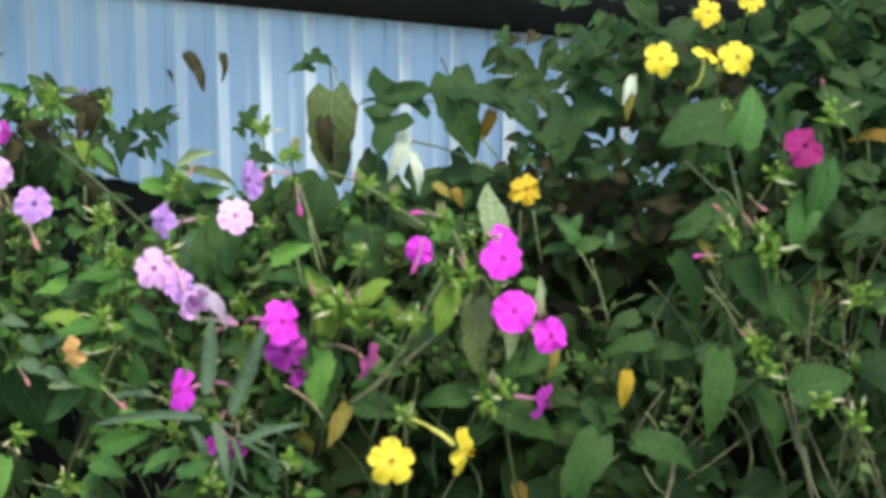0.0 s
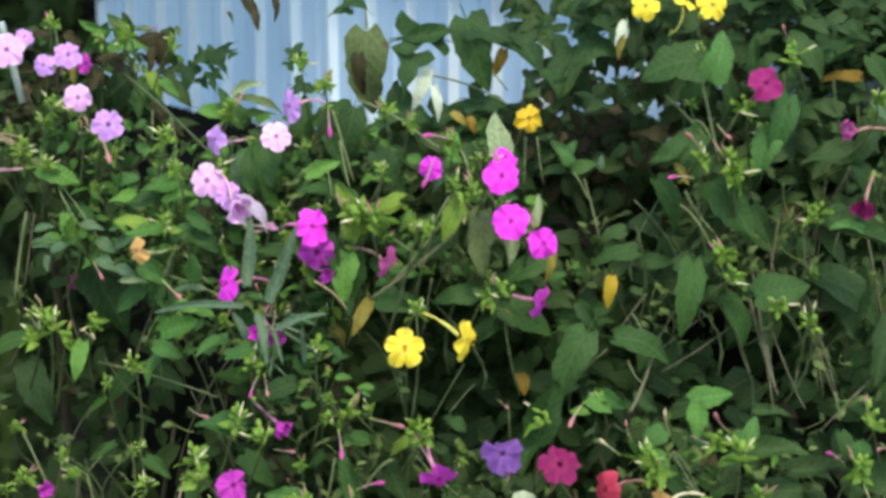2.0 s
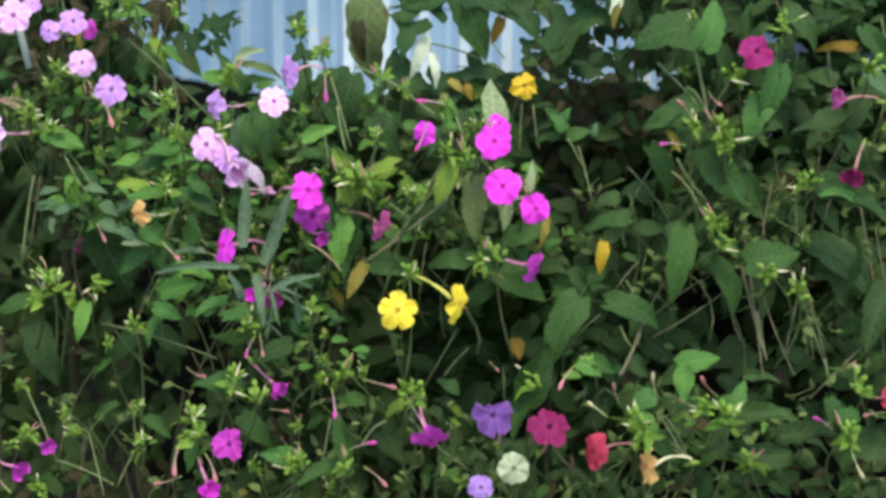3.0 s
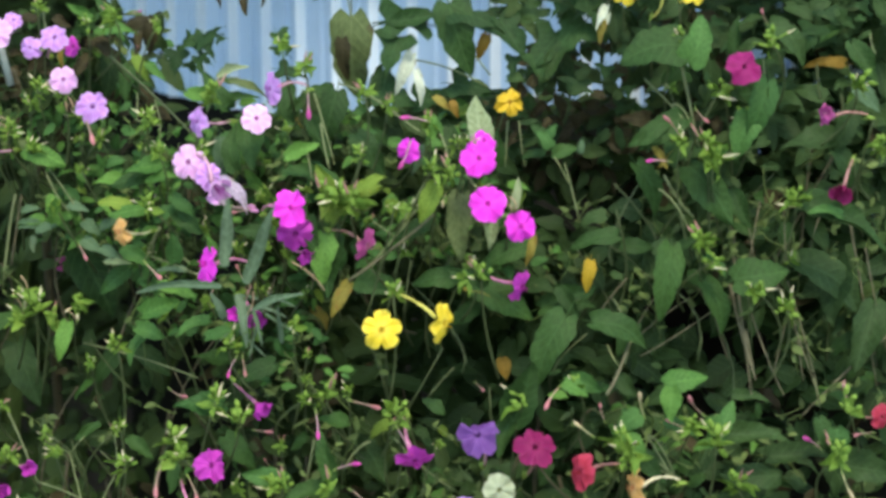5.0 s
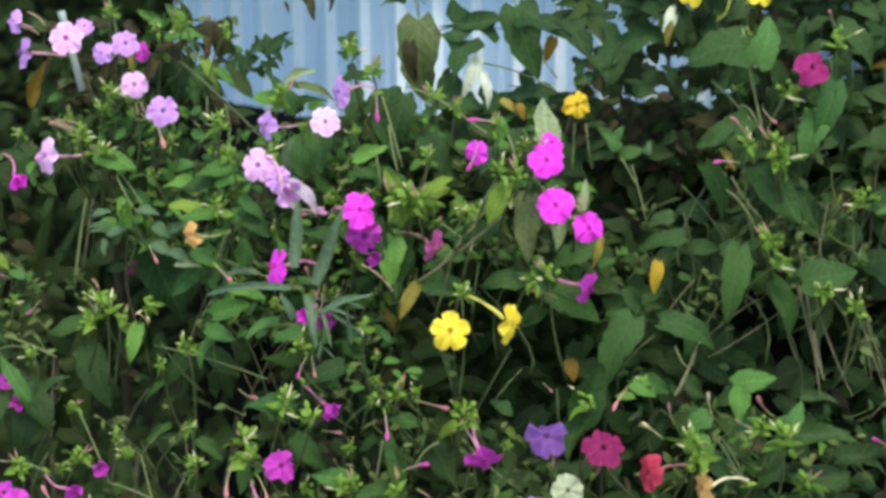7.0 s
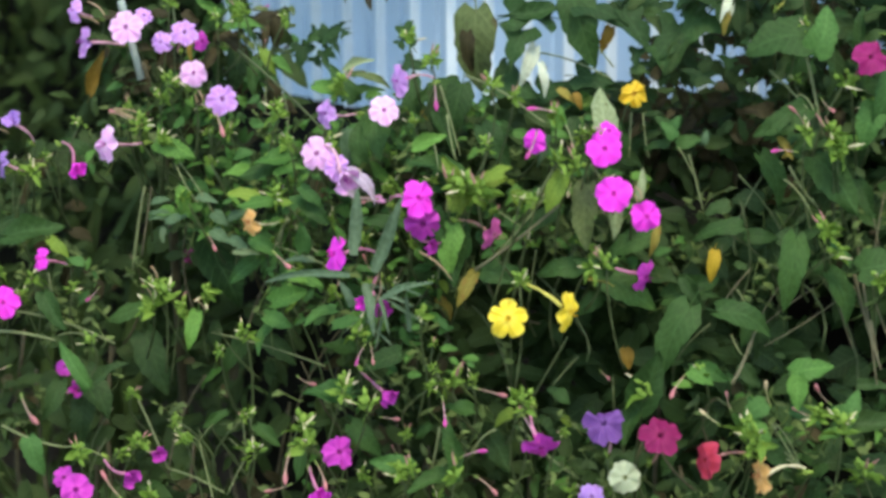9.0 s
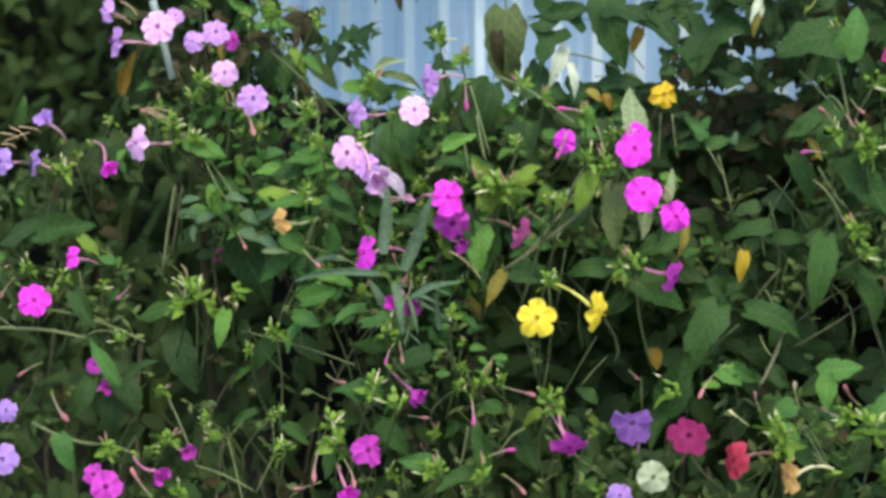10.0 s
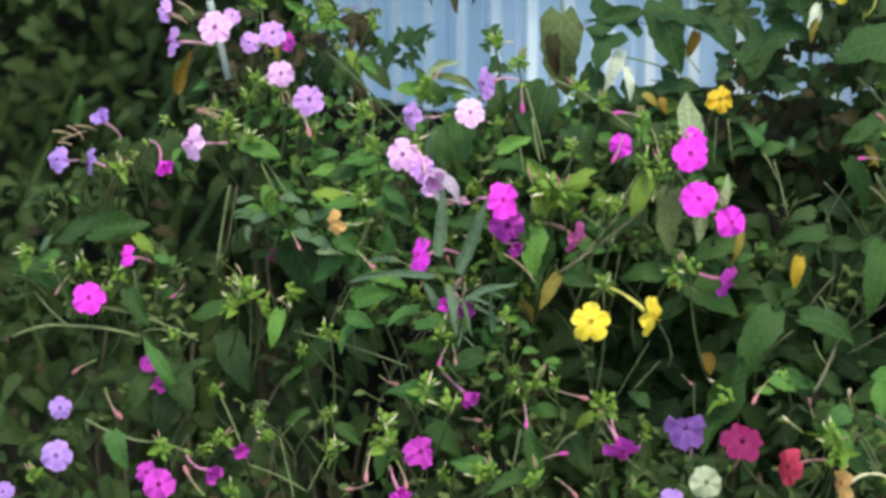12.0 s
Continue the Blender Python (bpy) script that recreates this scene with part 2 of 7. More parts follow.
def box(bm, lo, hi):
    res = bmesh.ops.create_cube(bm, size=1)
    c, s = (Vector(lo) + Vector(hi)) / 2, Vector(hi) - Vector(lo)
    bmesh.ops.transform(bm, matrix=Matrix.Translation(c) @ Matrix.Diagonal((*s, 1)), verts=res["verts"])
    return res["verts"]


def bend(a, b, sag, k):
    """Points from a to b on an arc that sags by the vector."""
    a, b, sag = Vector(a), Vector(b), Vector(sag)
    return [a.lerp(b, i / k) + sag * (4 * (i / k) * (1 - i / k)) for i in range(k + 1)]


def tube(bm, pts, r0, r1, sides=6, cap=True):
    rings = []
    for i, p in enumerate(pts):
        d = (pts[min(i + 1, len(pts) - 1)] - pts[max(i - 1, 0)]).normalized()
        q = d.to_track_quat("Z", "Y").to_matrix()
        r = r0 + (r1 - r0) * i / (len(pts) - 1)
        rings.append([bm.verts.new(p + q @ Vector((r * math.cos(a), r * math.sin(a), 0))) for a in (2 * math.pi * k / sides for k in range(sides))])
    for u, v in zip(rings, rings[1:]):
        for k in range(sides):
            bm.faces.new((u[k], u[(k + 1) % sides], v[(k + 1) % sides], v[k]))
    if cap:
        bm.faces.new(rings[-1])
        bm.faces.new(rings[0][::-1])
    return rings


def add_leaf(bm, uv, m, width=0.7, fold=0.18, droop=0.25, wavy=0.05, seed=0, rows=6, blade=False, lobed=False, twist=0.0):
    """A leaf of length 1 along y, its upper side towards z, on a short stalk."""
    r = random.Random(seed)
    ph = [r.uniform(0, 6.28) for _ in range(4)]
    grid = []
    if rows == 6:
        along = (0, 0.04, 0.10, 0.19, 0.29, 0.39, 0.49, 0.59, 0.69, 0.79, 0.88, 0.95, 1)
    else:
        along = [i / rows for i in range(rows + 1)]
    bow = r.uniform(-0.09, 0.09)
    sides = (r.uniform(0.88, 1.08), r.uniform(0.88, 1.08))
    for i, t in enumerate(along):
        if blade:
            half = 0.5 * width * 1.6 * (t + 0.04) ** 0.4 * max(0.0, 1 - t) ** 0.75
        elif lobed:
            half = 0.5 * width * (1.2 * math.exp(-((t - 0.10) / 0.13) ** 2) + 0.78 * math.exp(-((t - 0.48) / 0.26) ** 2)) * max(0.0, 1 - t) ** 0.5
        else:
            half = 0.5 * width * (1.72 * (t + 0.015) ** 0.36 * (1 - t) ** 0.8 if t < 1 else 0)
        row = []
        for j in (-1.0, -0.5, 0.0, 0.5, 1.0):
            x = half * j * sides[j > 0] * (1 + (0.08 * math.sin(ph[2] + 9 * t + j) + 0.08 * math.sin(ph[3] + 25 * t - 2 * j)) * (abs(j) == 1))
            z = fold * abs(x) - droop * t * t + wavy * math.sin(ph[0] + 7 * t + 2.5 * j) * abs(j) + 0.03 * math.sin(ph[1] + 5 * t)
            y = t - (0.11 * abs(j) * max(0, 1 - t / 0.2) if not blade else 0.0)
            turn = twist * t
            at = (x * math.cos(turn) - z * math.sin(turn) + bow * math.sin(math.pi * t) * (not blade), y, x * math.sin(turn) + z * math.cos(turn))
            v = bm.verts.new(m @ Vector(at))
            row.append((v, (2 * x, t)))
        grid.append(row)
    for u, v in zip(grid, grid[1:]):
        for j in range(4):
            four = [u[j], u[j + 1], v[j + 1], v[j]]
            f = bm.faces.new([p[0] for p in four])
            for loop, p in zip(f.loops, four):
                loop[uv].uv = p[1]
    if not blade:
        tube(bm, [m @ Vector((0, -0.28, -0.05)), m @ Vector((0, 0.02, 0.0))], 0.012 * m.median_scale, 0.018 * m.median_scale, 3, False)


def leaf_mesh(name, mat, **kw):
    bm = bmesh.new()
    uv = bm.loops.layers.uv.new("uv")
    add_leaf(bm, uv, Matrix.Identity(4), **kw)
    bmesh.ops.remove_doubles(bm, verts=bm.verts, dist=0.0005)
    return mesh_of(name, bm, mat)


LEAF_MESHES = {}
for _kind, _mat in LEAF.items():
    if _kind == "ivy":
        LEAF_MESHES[_kind] = [leaf_mesh("leaf", _mat, width=w, fold=f, droop=d, wavy=0.06, seed=s, lobed=True) for s, (w, f, d) in enumerate(((0.95, 0.16, 0.22), (0.8, 0.28, 0.10), (1.0, 0.10, 0.34), (0.85, 0.35, 0.2)))]
    elif _kind == "blade":
        LEAF_MESHES[_kind] = [leaf_mesh("blade", _mat, width=0.2, fold=0.5, droop=d, wavy=0.015, seed=s, rows=8, blade=True) for s, d in ((1, 0.05), (2, 0.16), (3, -0.06))]
    else:
        LEAF_MESHES[_kind] = [leaf_mesh("leaf", _mat, width=w, fold=f, droop=d, wavy=0.06, seed=s, twist=tw) for s, (w, f, d, tw) in enumerate(((0.74, 0.26, 0.26, 0.3), (0.66, 0.46, 0.12, -0.4), (0.80, 0.14, 0.40, 0.15), (0.62, 0.65, 0.30, 0.5), (0.72, -0.22, 0.22, -0.3), (0.78, 0.36, -0.10, -0.6), (0.70, 0.30, 0.55, 0.2)))]


def leaf_pose(place, axis, normal, length, wide=1.0):
    y = Vector(axis).normalized()
    x = y.cross(Vector(normal)).normalized()
    z = x.cross(y)
    return Matrix.Translation(place) @ Matrix((x * length * wide, y * length, z * length)).transposed().to_4x4()


def leaf(plant, kind, place, axis, length, normal=(0, -0.75, 0.65), wide=1.0, broad=False):
    """place: the middle of the leaf."""
    axis = Vector(axis).normalized()
    PROUD.append((*place, length * 0.4))
    me = LEAF_MESHES[kind][2] if broad else rng.choice(LEAF_MESHES[kind])
    n = Vector(normal) + Vector((rng.uniform(-0.25, 0.25), 0, rng.uniform(-0.2, 0.2)))
    return shared("leaf", me, plant, leaf_pose(Vector(place) - axis * length * 0.5, axis, n, length, wide), TONES[kind])


TONES = {"deep": "", "shade": "", "faded": "faded mauve petal of a spent flower", "mid": "", "fresh": "", "light": "light green young leaf", "lime": "yellow-green leaf", "blue": "bluish green leaf", "pale": "bleached pale leaf with brown blotches", "straw": "straw-coloured withered leaf", "ochre": "ochre dry leaf", "gold": "golden yellow dying leaf", "olive": "olive leaf with a brown blotch", "blade": "narrow grey-green leaf", "ivy": "dark lobed climber leaf", "withered": "dark brown withered leaf", "bleached": "whitish bleached leaf"}


def corolla_mesh(mat, seed, wilted=False, deep=0.0, folds=0.0, nick=0.04):
    """Five notched lobes round a funnel, one unit across, facing z; folds: how far it has crumpled."""
    r = random.Random(seed)
    n, bm = 60, bmesh.new()
    uv = bm.loops.layers.uv.new("uv")
    rings = []
    steps = (0.05, 0.09, 0.16, 0.28, 0.42, 0.58, 0.76, 0.9, 1.0)
    lob = [r.uniform(0.82, 1.12) for _ in range(5)]
    cleft = (0.26, 0.20, 0.31, 0.24, 0.28, 0.26, 0.26, 0.16, 0.13)[seed] + deep
    tip = [r.uniform(-0.13, 0.07) for _ in range(5)]
    for s in steps:
        row = []
        for k in range(n):
            a = 2 * math.pi * k / n
            c = a * 5 / (2 * math.pi)
            i, fr = int(c) % 5, c - int(c)
            out = max(0.0, math.sin(math.pi * fr)) ** 0.5
            notch = nick * math.exp(-((fr - 0.5) / 0.10) ** 2)
            rad = 0.5 * s * (1 - s ** 2 * (1 - (1 - cleft + cleft * out * lob[i] - notch + 0.014 * math.sin(7 * a + seed))))
            if wilted:
                rad *= 1 - 0.34 * s * s * (1.25 - 0.5 * out)
                z = -0.34 + 0.58 * s ** 0.7 - 0.16 * s ** 4 * out + 0.06 * math.sin(4 * a + seed) * s
            else:
                z = -0.10 * (1 - min(1, s / 0.22)) ** 1.8 - 0.05 * s * s + tip[i] * s ** 3 * out + 0.10 * s * s * (abs(fr - 0.5) - 0.25) + 0.04 * s * s * math.sin(3 * a + seed) + 0.025 * s ** 3 * math.sin(7 * a + 2 * seed) - 0.08 * s * (1 - out) - 0.025 * s * math.exp(-((fr - 0.5) / 0.15) ** 2)
            z += folds * s * (0.8 * math.cos(5 * a) + 0.5 * math.sin(10 * a + seed) + 0.6 * math.sin(7 * a + 2 * seed)) + folds * 0.8 * s * s * math.sin(2 * a + seed)
            rad *= 1 + folds * s * (0.5 * math.sin(13 * a + seed) - 0.7 * math.cos(3 * a + seed))
            row.append((bm.verts.new((rad * math.cos(a), rad * math.sin(a), z)), (s, a / 6.2832)))
        rings.append(row)
    for u, v in zip(rings, rings[1:]):
        for k in range(n):
            four = [u[k], u[(k + 1) % n], v[(k + 1) % n], v[k]]
            f = bm.faces.new([p[0] for p in four])
            for loop, p in zip(f.loops, four):
                loop[uv].uv = p[1]
    # stamens that stand out of the throat
    for k in range(4):
        a = 6.28 * k / 4 + r.uniform(0, 1)
        pts = bend((0.01 * math.cos(a), 0.01 * math.sin(a), -0.2), (0.07 * math.cos(a), 0.07 * math.sin(a), 0.16), (0.02 * math.sin(a), 0, 0), 3)
        tube(bm, pts, 0.008, 0.013, 4)
    return mesh_of("flower", bm, mat)


def flower_tube_mesh(mat, curve):
    bm = bmesh.new()
    tube(bm, bend((0, 0, -0.26), (0.10 * curve, 0.0, -1.30), (0.14 * curve, 0.06 * curve, 0), 6), 0.052, 0.030, 7)
    return mesh_of("tube", bm, mat)


def calyx_mesh():
    bm = bmesh.new()
    for k in range(5):
        a = 6.283 * k / 5
        v0 = bm.verts.new((0.05 * math.cos(a - 0.5), 0.05 * math.sin(a - 0.5), -1.42))
        v1 = bm.verts.new((0.05 * math.cos(a + 0.5), 0.05 * math.sin(a + 0.5), -1.42))
        v2 = bm.verts.new((0.085 * math.cos(a), 0.085 * math.sin(a), -1.25))
        v3 = bm.verts.new((0.11 * math.cos(a), 0.11 * math.sin(a), -1.05))
        bm.faces.new((v0, v1, v2))
        bm.faces.new((v0, v2, v3))
        bm.faces.new((v1, v3, v2))
    tube(bm, [Vector((0, 0, -1.5)), Vector((0, 0, -1.42)), Vector((0, 0, -1.25))], 0.03, 0.07, 6)
    return mesh_of("calyx", bm, CALYX)


COROLLAS = {c: [corolla_mesh(m, s, s in (5, 6), {"yellow": 0.12, "amber": 0.12}.get(c, 0.0), (0.028, 0.020, 0.034, 0.024, 0.030, 0.0, 0.0, 0.085, 0.045)[s], 0.03 if c == "yellow" else 0.045) for s in range(9)] for c, m in PETAL.items()}
TUBES = {c: [flower_tube_mesh(m, k) for k in (-1, 0.5, 1.4)] for c, m in TUBE.items()}
CALYX_MESH = calyx_mesh()
TUBE_OF = {"lilac": "lilac", "orchid": "lilac", "violet": "lilac", "indigo": "lilac", "magenta": "bright", "purple": "bright", "rose": "pink", "crimson": "pink", "cerise": "pink", "red": "pink", "yellow": "yellow", "amber": "yellow", "orange": "cream", "white": "cream"}
HUE = {"lilac": "pale pinkish lilac flower with a dark throat", "orchid": "mauve violet flower", "violet": "bluish violet flower", "indigo": "deep bluish violet flower", "magenta": "vivid magenta flower", "purple": "dark purple-magenta flower", "rose": "dusky rose flower", "crimson": "deep crimson pink flower", "cerise": "crimson flower, painted brighter as if in more light", "red": "coral red flower", "yellow": "bright yellow flower", "amber": "amber yellow flower past its best", "orange": "apricot orange flower", "white": "creamy white flower"}


def twig(plant, a, b, r0=0.0011, r1=0.0007, sag=(0, 0, 0), mat=None, k=5):
    bm = bmesh.new()
    tube(bm, bend(a, b, sag, k), r0, r1, 5)
    return part("stem", bm, mat or STEM, plant)


def flower(plant, hue, place, facing, size, wilted=False, roll=None, form=None, bent=0):
    """bent: degrees by which the tube turns up from the axis."""
    f = Vector(facing).normalized()
    PROUD.append((*place, size * 0.62))
    turn = rng.uniform(0, 6.28)
    m = Matrix.Translation(place) @ f.to_track_quat("Z", "Y").to_matrix().to_4x4() @ Matrix.Rotation(turn if roll is None else radians(roll), 4, "Z") @ Matrix.Scale(size, 4)
    kind = rng.choice((5, 6)) if wilted else rng.randrange(5)
    me = COROLLAS[hue][kind if form is None else form]
    ob = shared("flower", me, plant, m, HUE[hue] + (", folding up" if wilted else ""))
    shared("tube", rng.choice(TUBES[TUBE_OF[hue]]), ob, Matrix.Rotation(radians(bent), 4, "X"), "slender flower tube")
    shared("calyx", CALYX_MESH, ob, Matrix.Rotation(radians(bent), 4, "X"), "green calyx")
    base = m @ Matrix.Rotation(radians(bent), 4, "X") @ Vector((0, 0, -1.45))
    end = base + Vector((rng.uniform(-0.02, 0.02), rng.uniform(0.02, 0.05), -rng.uniform(0.03, 0.07)))
    twig(plant, end, base, 0.0010, 0.0006, (0, 0, -0.004))
    return ob


def bud_mesh(mat):
    bm = bmesh.new()
    prof = ((0.0, 0.022), (0.1, 0.03), (0.2, 0.018), (0.5, 0.018), (0.68, 0.030), (0.82, 0.062), (0.92, 0.054), (1.0, 0.012))
    rings = []
    for z, r in prof:
        rings.append([bm.verts.new((r * math.cos(a) + 0.06 * math.sin(3.14 * z), r * math.sin(a), z)) for a in (6.283 * k / 7 for k in range(7))])
    for u, v in zip(rings, rings[1:]):
        for k in range(7):
            bm.faces.new((u[k], u[(k + 1) % 7], v[(k + 1) % 7], v[k]))
    bm.faces.new(rings[-1])
    return mesh_of("bud", bm, mat)


BUDS = {c: bud_mesh(BUD_SKIN[c]) for c in BUD_SKIN}


def bud(plant, hue, a, b):
    """An unopened or spent flower that hangs from a to b."""
    d = Vector(b) - Vector(a)
    m = Matrix.Translation(a) @ d.to_track_quat("Z", "Y").to_matrix().to_4x4() @ Matrix.Rotation(rng.uniform(0, 6.28), 4, "Z") @ Matrix.Scale(d.length, 4)
    shared("bud", BUDS[hue], plant, m, "slender closed flower bud")


def cluster_mesh(seed):
    """A tuft at a shoot's tip: swollen calyces, a pale bud or two, pointed bracts and tiny leaves."""
    r = random.Random(seed)
    bm = bmesh.new()
    uv = bm.loops.layers.uv.new("uv")
    lean = Vector((r.uniform(-0.5, 0.5), r.uniform(-0.3, 0.3), 1)).normalized()
    swollen = 11
    for k in range(swollen):
        a, el = r.uniform(0, 6.28), r.uniform(-0.3, 1.4)
        d = (Vector((math.cos(a) * math.cos(el), math.sin(a) * math.cos(el), math.sin(el))) + 0.5 * lean).normalized()
        q = d.to_track_quat("Z", "Y").to_matrix().to_4x4()
        long = k < 2
        ln = r.uniform(0.9, 1.25) if long else r.uniform(0.3, 0.6)
        at = d * r.uniform(0.05, 0.45) + lean * r.uniform(-0.45, 0.3)
        fat = 0.55 if long else r.uniform(0.8, 1.25)
        rings = []
        for z, w in ((0, 0.05), (0.25, 0.13), (0.55, 0.14), (0.8, 0.08), (1, 0.012)):
            rings.append([bm.verts.new(at + (q @ Vector((fat * w * math.cos(b), fat * w * math.sin(b), z * ln)))) for b in (6.283 * j / 5 for j in range(5))])
        for u, v in zip(rings, rings[1:]):
            for j in range(5):
                bm.faces.new((u[j], u[(j + 1) % 5], v[(j + 1) % 5], v[j]))
    for k in range(7):
        a = r.uniform(0, 6.28)
        ax = Vector((math.cos(a), math.sin(a), r.uniform(-0.7, 0.9))).normalized()
        add_leaf(bm, uv, leaf_pose(ax * r.uniform(0.03, 0.3) + lean * r.uniform(-0.4, 0.2), ax, (r.uniform(-0.8, 0.8), -0.6, 0.8), r.uniform(0.35, 1.0)), width=r.uniform(0.5, 0.8), fold=0.4, droop=r.uniform(-0.2, 0.5), seed=seed * 9 + k, rows=4)
    bm.faces.ensure_lookup_table()
    for f in range(10, 40):
        if f % 20 >= 6:
            bm.faces[f].material_index = 1
    me = mesh_of("shoot_tip", bm, CLUSTER)
    me.materials.append(TUBE[r.choice(("cream", "pink", "cream"))])
    return me


CLUSTER = leaf_material("leaf_tip", (0.095, 0.180, 0.028), (0.185, 0.29, 0.052), spot_at=0.9)
TANGLE = leaf_material("leaf_tangle", (0.050, 0.072, 0.028), (0.15, 0.20, 0.065), spot_at=0.7, vein=0.1)
CLUSTERS = [cluster_mesh(s) for s in range(10)]


def cluster(plant, place, size):
    m = Matrix.Translation(place) @ Euler((rng.uniform(-0.2, 0.8), rng.uniform(-0.5, 0.5), rng.uniform(0, 6.28))).to_matrix().to_4x4() @ Matrix.Scale(rng.uniform(0.0095, 0.0125) * size, 4)
    shared("shoot_tip", rng.choice(CLUSTERS), plant, m, "bright yellow-green shoot tip")
    p = Vector(place)
    PROUD.append((*place, 0.012 * size))
    twig(plant, p + Vector((rng.uniform(-0.025, 0.025), rng.uniform(0.01, 0.04), -rng.uniform(0.04, 0.09))), p, 0.0009, 0.0006, (rng.uniform(-0.012, 0.012), 0, 0))


# ---------------------------------------------------------------- setting
bm = bmesh.new()
N = 60
for i in range(N + 1):
    for j in range(N + 1):
        u, v = i / N * 2 - 1, j / N * 2 - 1
        x, y = math.copysign(abs(u) ** 4 * 400 + abs(u) * 2.0, u), math.copysign(abs(v) ** 4 * 400 + abs(v) * 2.0, v)
        z = 0.02 * noise.noise((x * 3, y * 3, 0)) + 0.01 * noise.noise((x * 11, y * 11, 4))
        bm.verts.new((x, y, z if abs(x) + abs(y) < 8 else 0))
bm.verts.ensure_lookup_table()
for i in range(N):
    for j in range(N):
        bm.faces.new([bm.verts[k] for k in (i * (N + 1) + j, (i + 1) * (N + 1) + j, (i + 1) * (N + 1) + j + 1, i * (N + 1) + j + 1)])
tagged(part("ground", bm, SOIL), "dark bare garden soil under the plants", "ground", kind="structure")

# A ribbed metal skirting runs away obliquely behind the plants.
WALL_FROM, WALL_WAY = Vector((-0.1989, 0.6873, 0)), Vector((0.6843, -0.7292, 0))
WALL_OUT = Vector((-0.7292, -0.6843, 0))
PITCH, WALL_LOW, WALL_TOP = 0.0532, 0.585, 0.757


def on_wall(s, out, z):
    return WALL_FROM + WALL_WAY * s + WALL_OUT * out + Vector((0, 0, z))


bm = bmesh.new()
prof = []
for k in range(-4, 15):
    s = k * PITCH + 0.009
    prof += [(s - 0.012, 0.0), (s - 0.0105, -0.003), (s - 0.007, -0.003), (s - 0.004, 0.008), (s - 0.0015, 0.008), (s + 0.0025, 0.0), (s + PITCH * 0.42, 0.0), (s + PITCH * 0.46, 0.003), (s + PITCH * 0.52, 0.003), (s + PITCH * 0.56, 0.0)]
front = [[bm.verts.new(on_wall(s, o, z)) for s, o in prof] for z in (WALL_LOW, WALL_TOP)]
back = [[bm.verts.new(on_wall(s, o - 0.004, z)) for s, o in prof] for z in (WALL_LOW, WALL_TOP)]
for i in range(len(prof) - 1):
    bm.faces.new((front[0][i], front[0][i + 1], front[1][i + 1], front[1][i]))
    bm.faces.new((back[0][i + 1], back[0][i], back[1][i], back[1][i + 1]))
    bm.faces.new((front[0][i + 1], front[0][i], back[0][i], back[0][i + 1]))
    bm.faces.new((front[1][i], front[1][i + 1], back[1][i + 1], back[1][i]))
wall = tagged(new("wall_ribbed"), "low wall clad in pale blue-white ribbed metal sheet", "wall", kind="structure")
sheet = part("sheet", bm, SHEET, wall, "pale blue-white ribbed metal sheet")
# a paler second material paints the highlight along the ribs' crests
sheet.data.materials.append(RIB_HIGHLIGHT)
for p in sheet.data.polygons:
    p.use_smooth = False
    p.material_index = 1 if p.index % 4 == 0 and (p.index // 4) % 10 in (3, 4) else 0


def wall_box(name, s0, s1, o0, o1, z0, z1, mat, label):
    bm = bmesh.new()
    vs = [bm.verts.new(on_wall(s, o, z)) for s in (s0, s1) for o in (o0, o1) for z in (z0, z1)]
    for f in ((0, 1, 3, 2), (4, 6, 7, 5), (0, 4, 5, 1), (2, 3, 7, 6), (0, 2, 6, 4), (1, 5, 7, 3)):
        bm.faces.new([vs[i] for i in f])
    bmesh.ops.recalc_face_normals(bm, faces=bm.faces)
    bmesh.ops.bevel(bm, geom=bm.edges, offset=0.003, segments=2, affect="EDGES")
    return part(name, bm, mat, wall, label)


S0, S1 = -4 * PITCH - 0.010, 14 * PITCH + 0.04
wall_box("rail", S0 - 0.01, S1, -0.05, 0.02, WALL_TOP + 0.002, WALL_TOP + 0.09, RAIL, "dark grey capping rail")
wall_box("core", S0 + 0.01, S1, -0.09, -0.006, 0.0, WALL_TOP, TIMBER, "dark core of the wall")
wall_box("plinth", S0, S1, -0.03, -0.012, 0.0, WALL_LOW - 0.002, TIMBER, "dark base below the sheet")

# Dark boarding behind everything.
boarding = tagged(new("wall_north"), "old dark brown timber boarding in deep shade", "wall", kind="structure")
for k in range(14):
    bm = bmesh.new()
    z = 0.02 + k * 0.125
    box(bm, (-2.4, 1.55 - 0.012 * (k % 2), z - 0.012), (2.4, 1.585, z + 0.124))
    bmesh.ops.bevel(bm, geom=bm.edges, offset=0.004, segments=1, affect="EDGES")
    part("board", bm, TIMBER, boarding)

# unseen slab added overhead to keep light off the boarding and hedge
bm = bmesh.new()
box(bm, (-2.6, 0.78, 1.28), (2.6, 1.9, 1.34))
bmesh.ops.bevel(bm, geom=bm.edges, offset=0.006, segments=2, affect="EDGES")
tagged(part("eave", bm, TIMBER), "unseen dark slab added over the boarding to shade it", "eave", kind="structure")
# second unseen slab, added only to darken the wall's left end
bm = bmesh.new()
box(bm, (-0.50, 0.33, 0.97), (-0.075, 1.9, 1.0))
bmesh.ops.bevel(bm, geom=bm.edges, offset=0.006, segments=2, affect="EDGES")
tagged(part("shade_slab", bm, TIMBER), "unseen low slab added to shade the wall's left end", "roof", kind="structure")

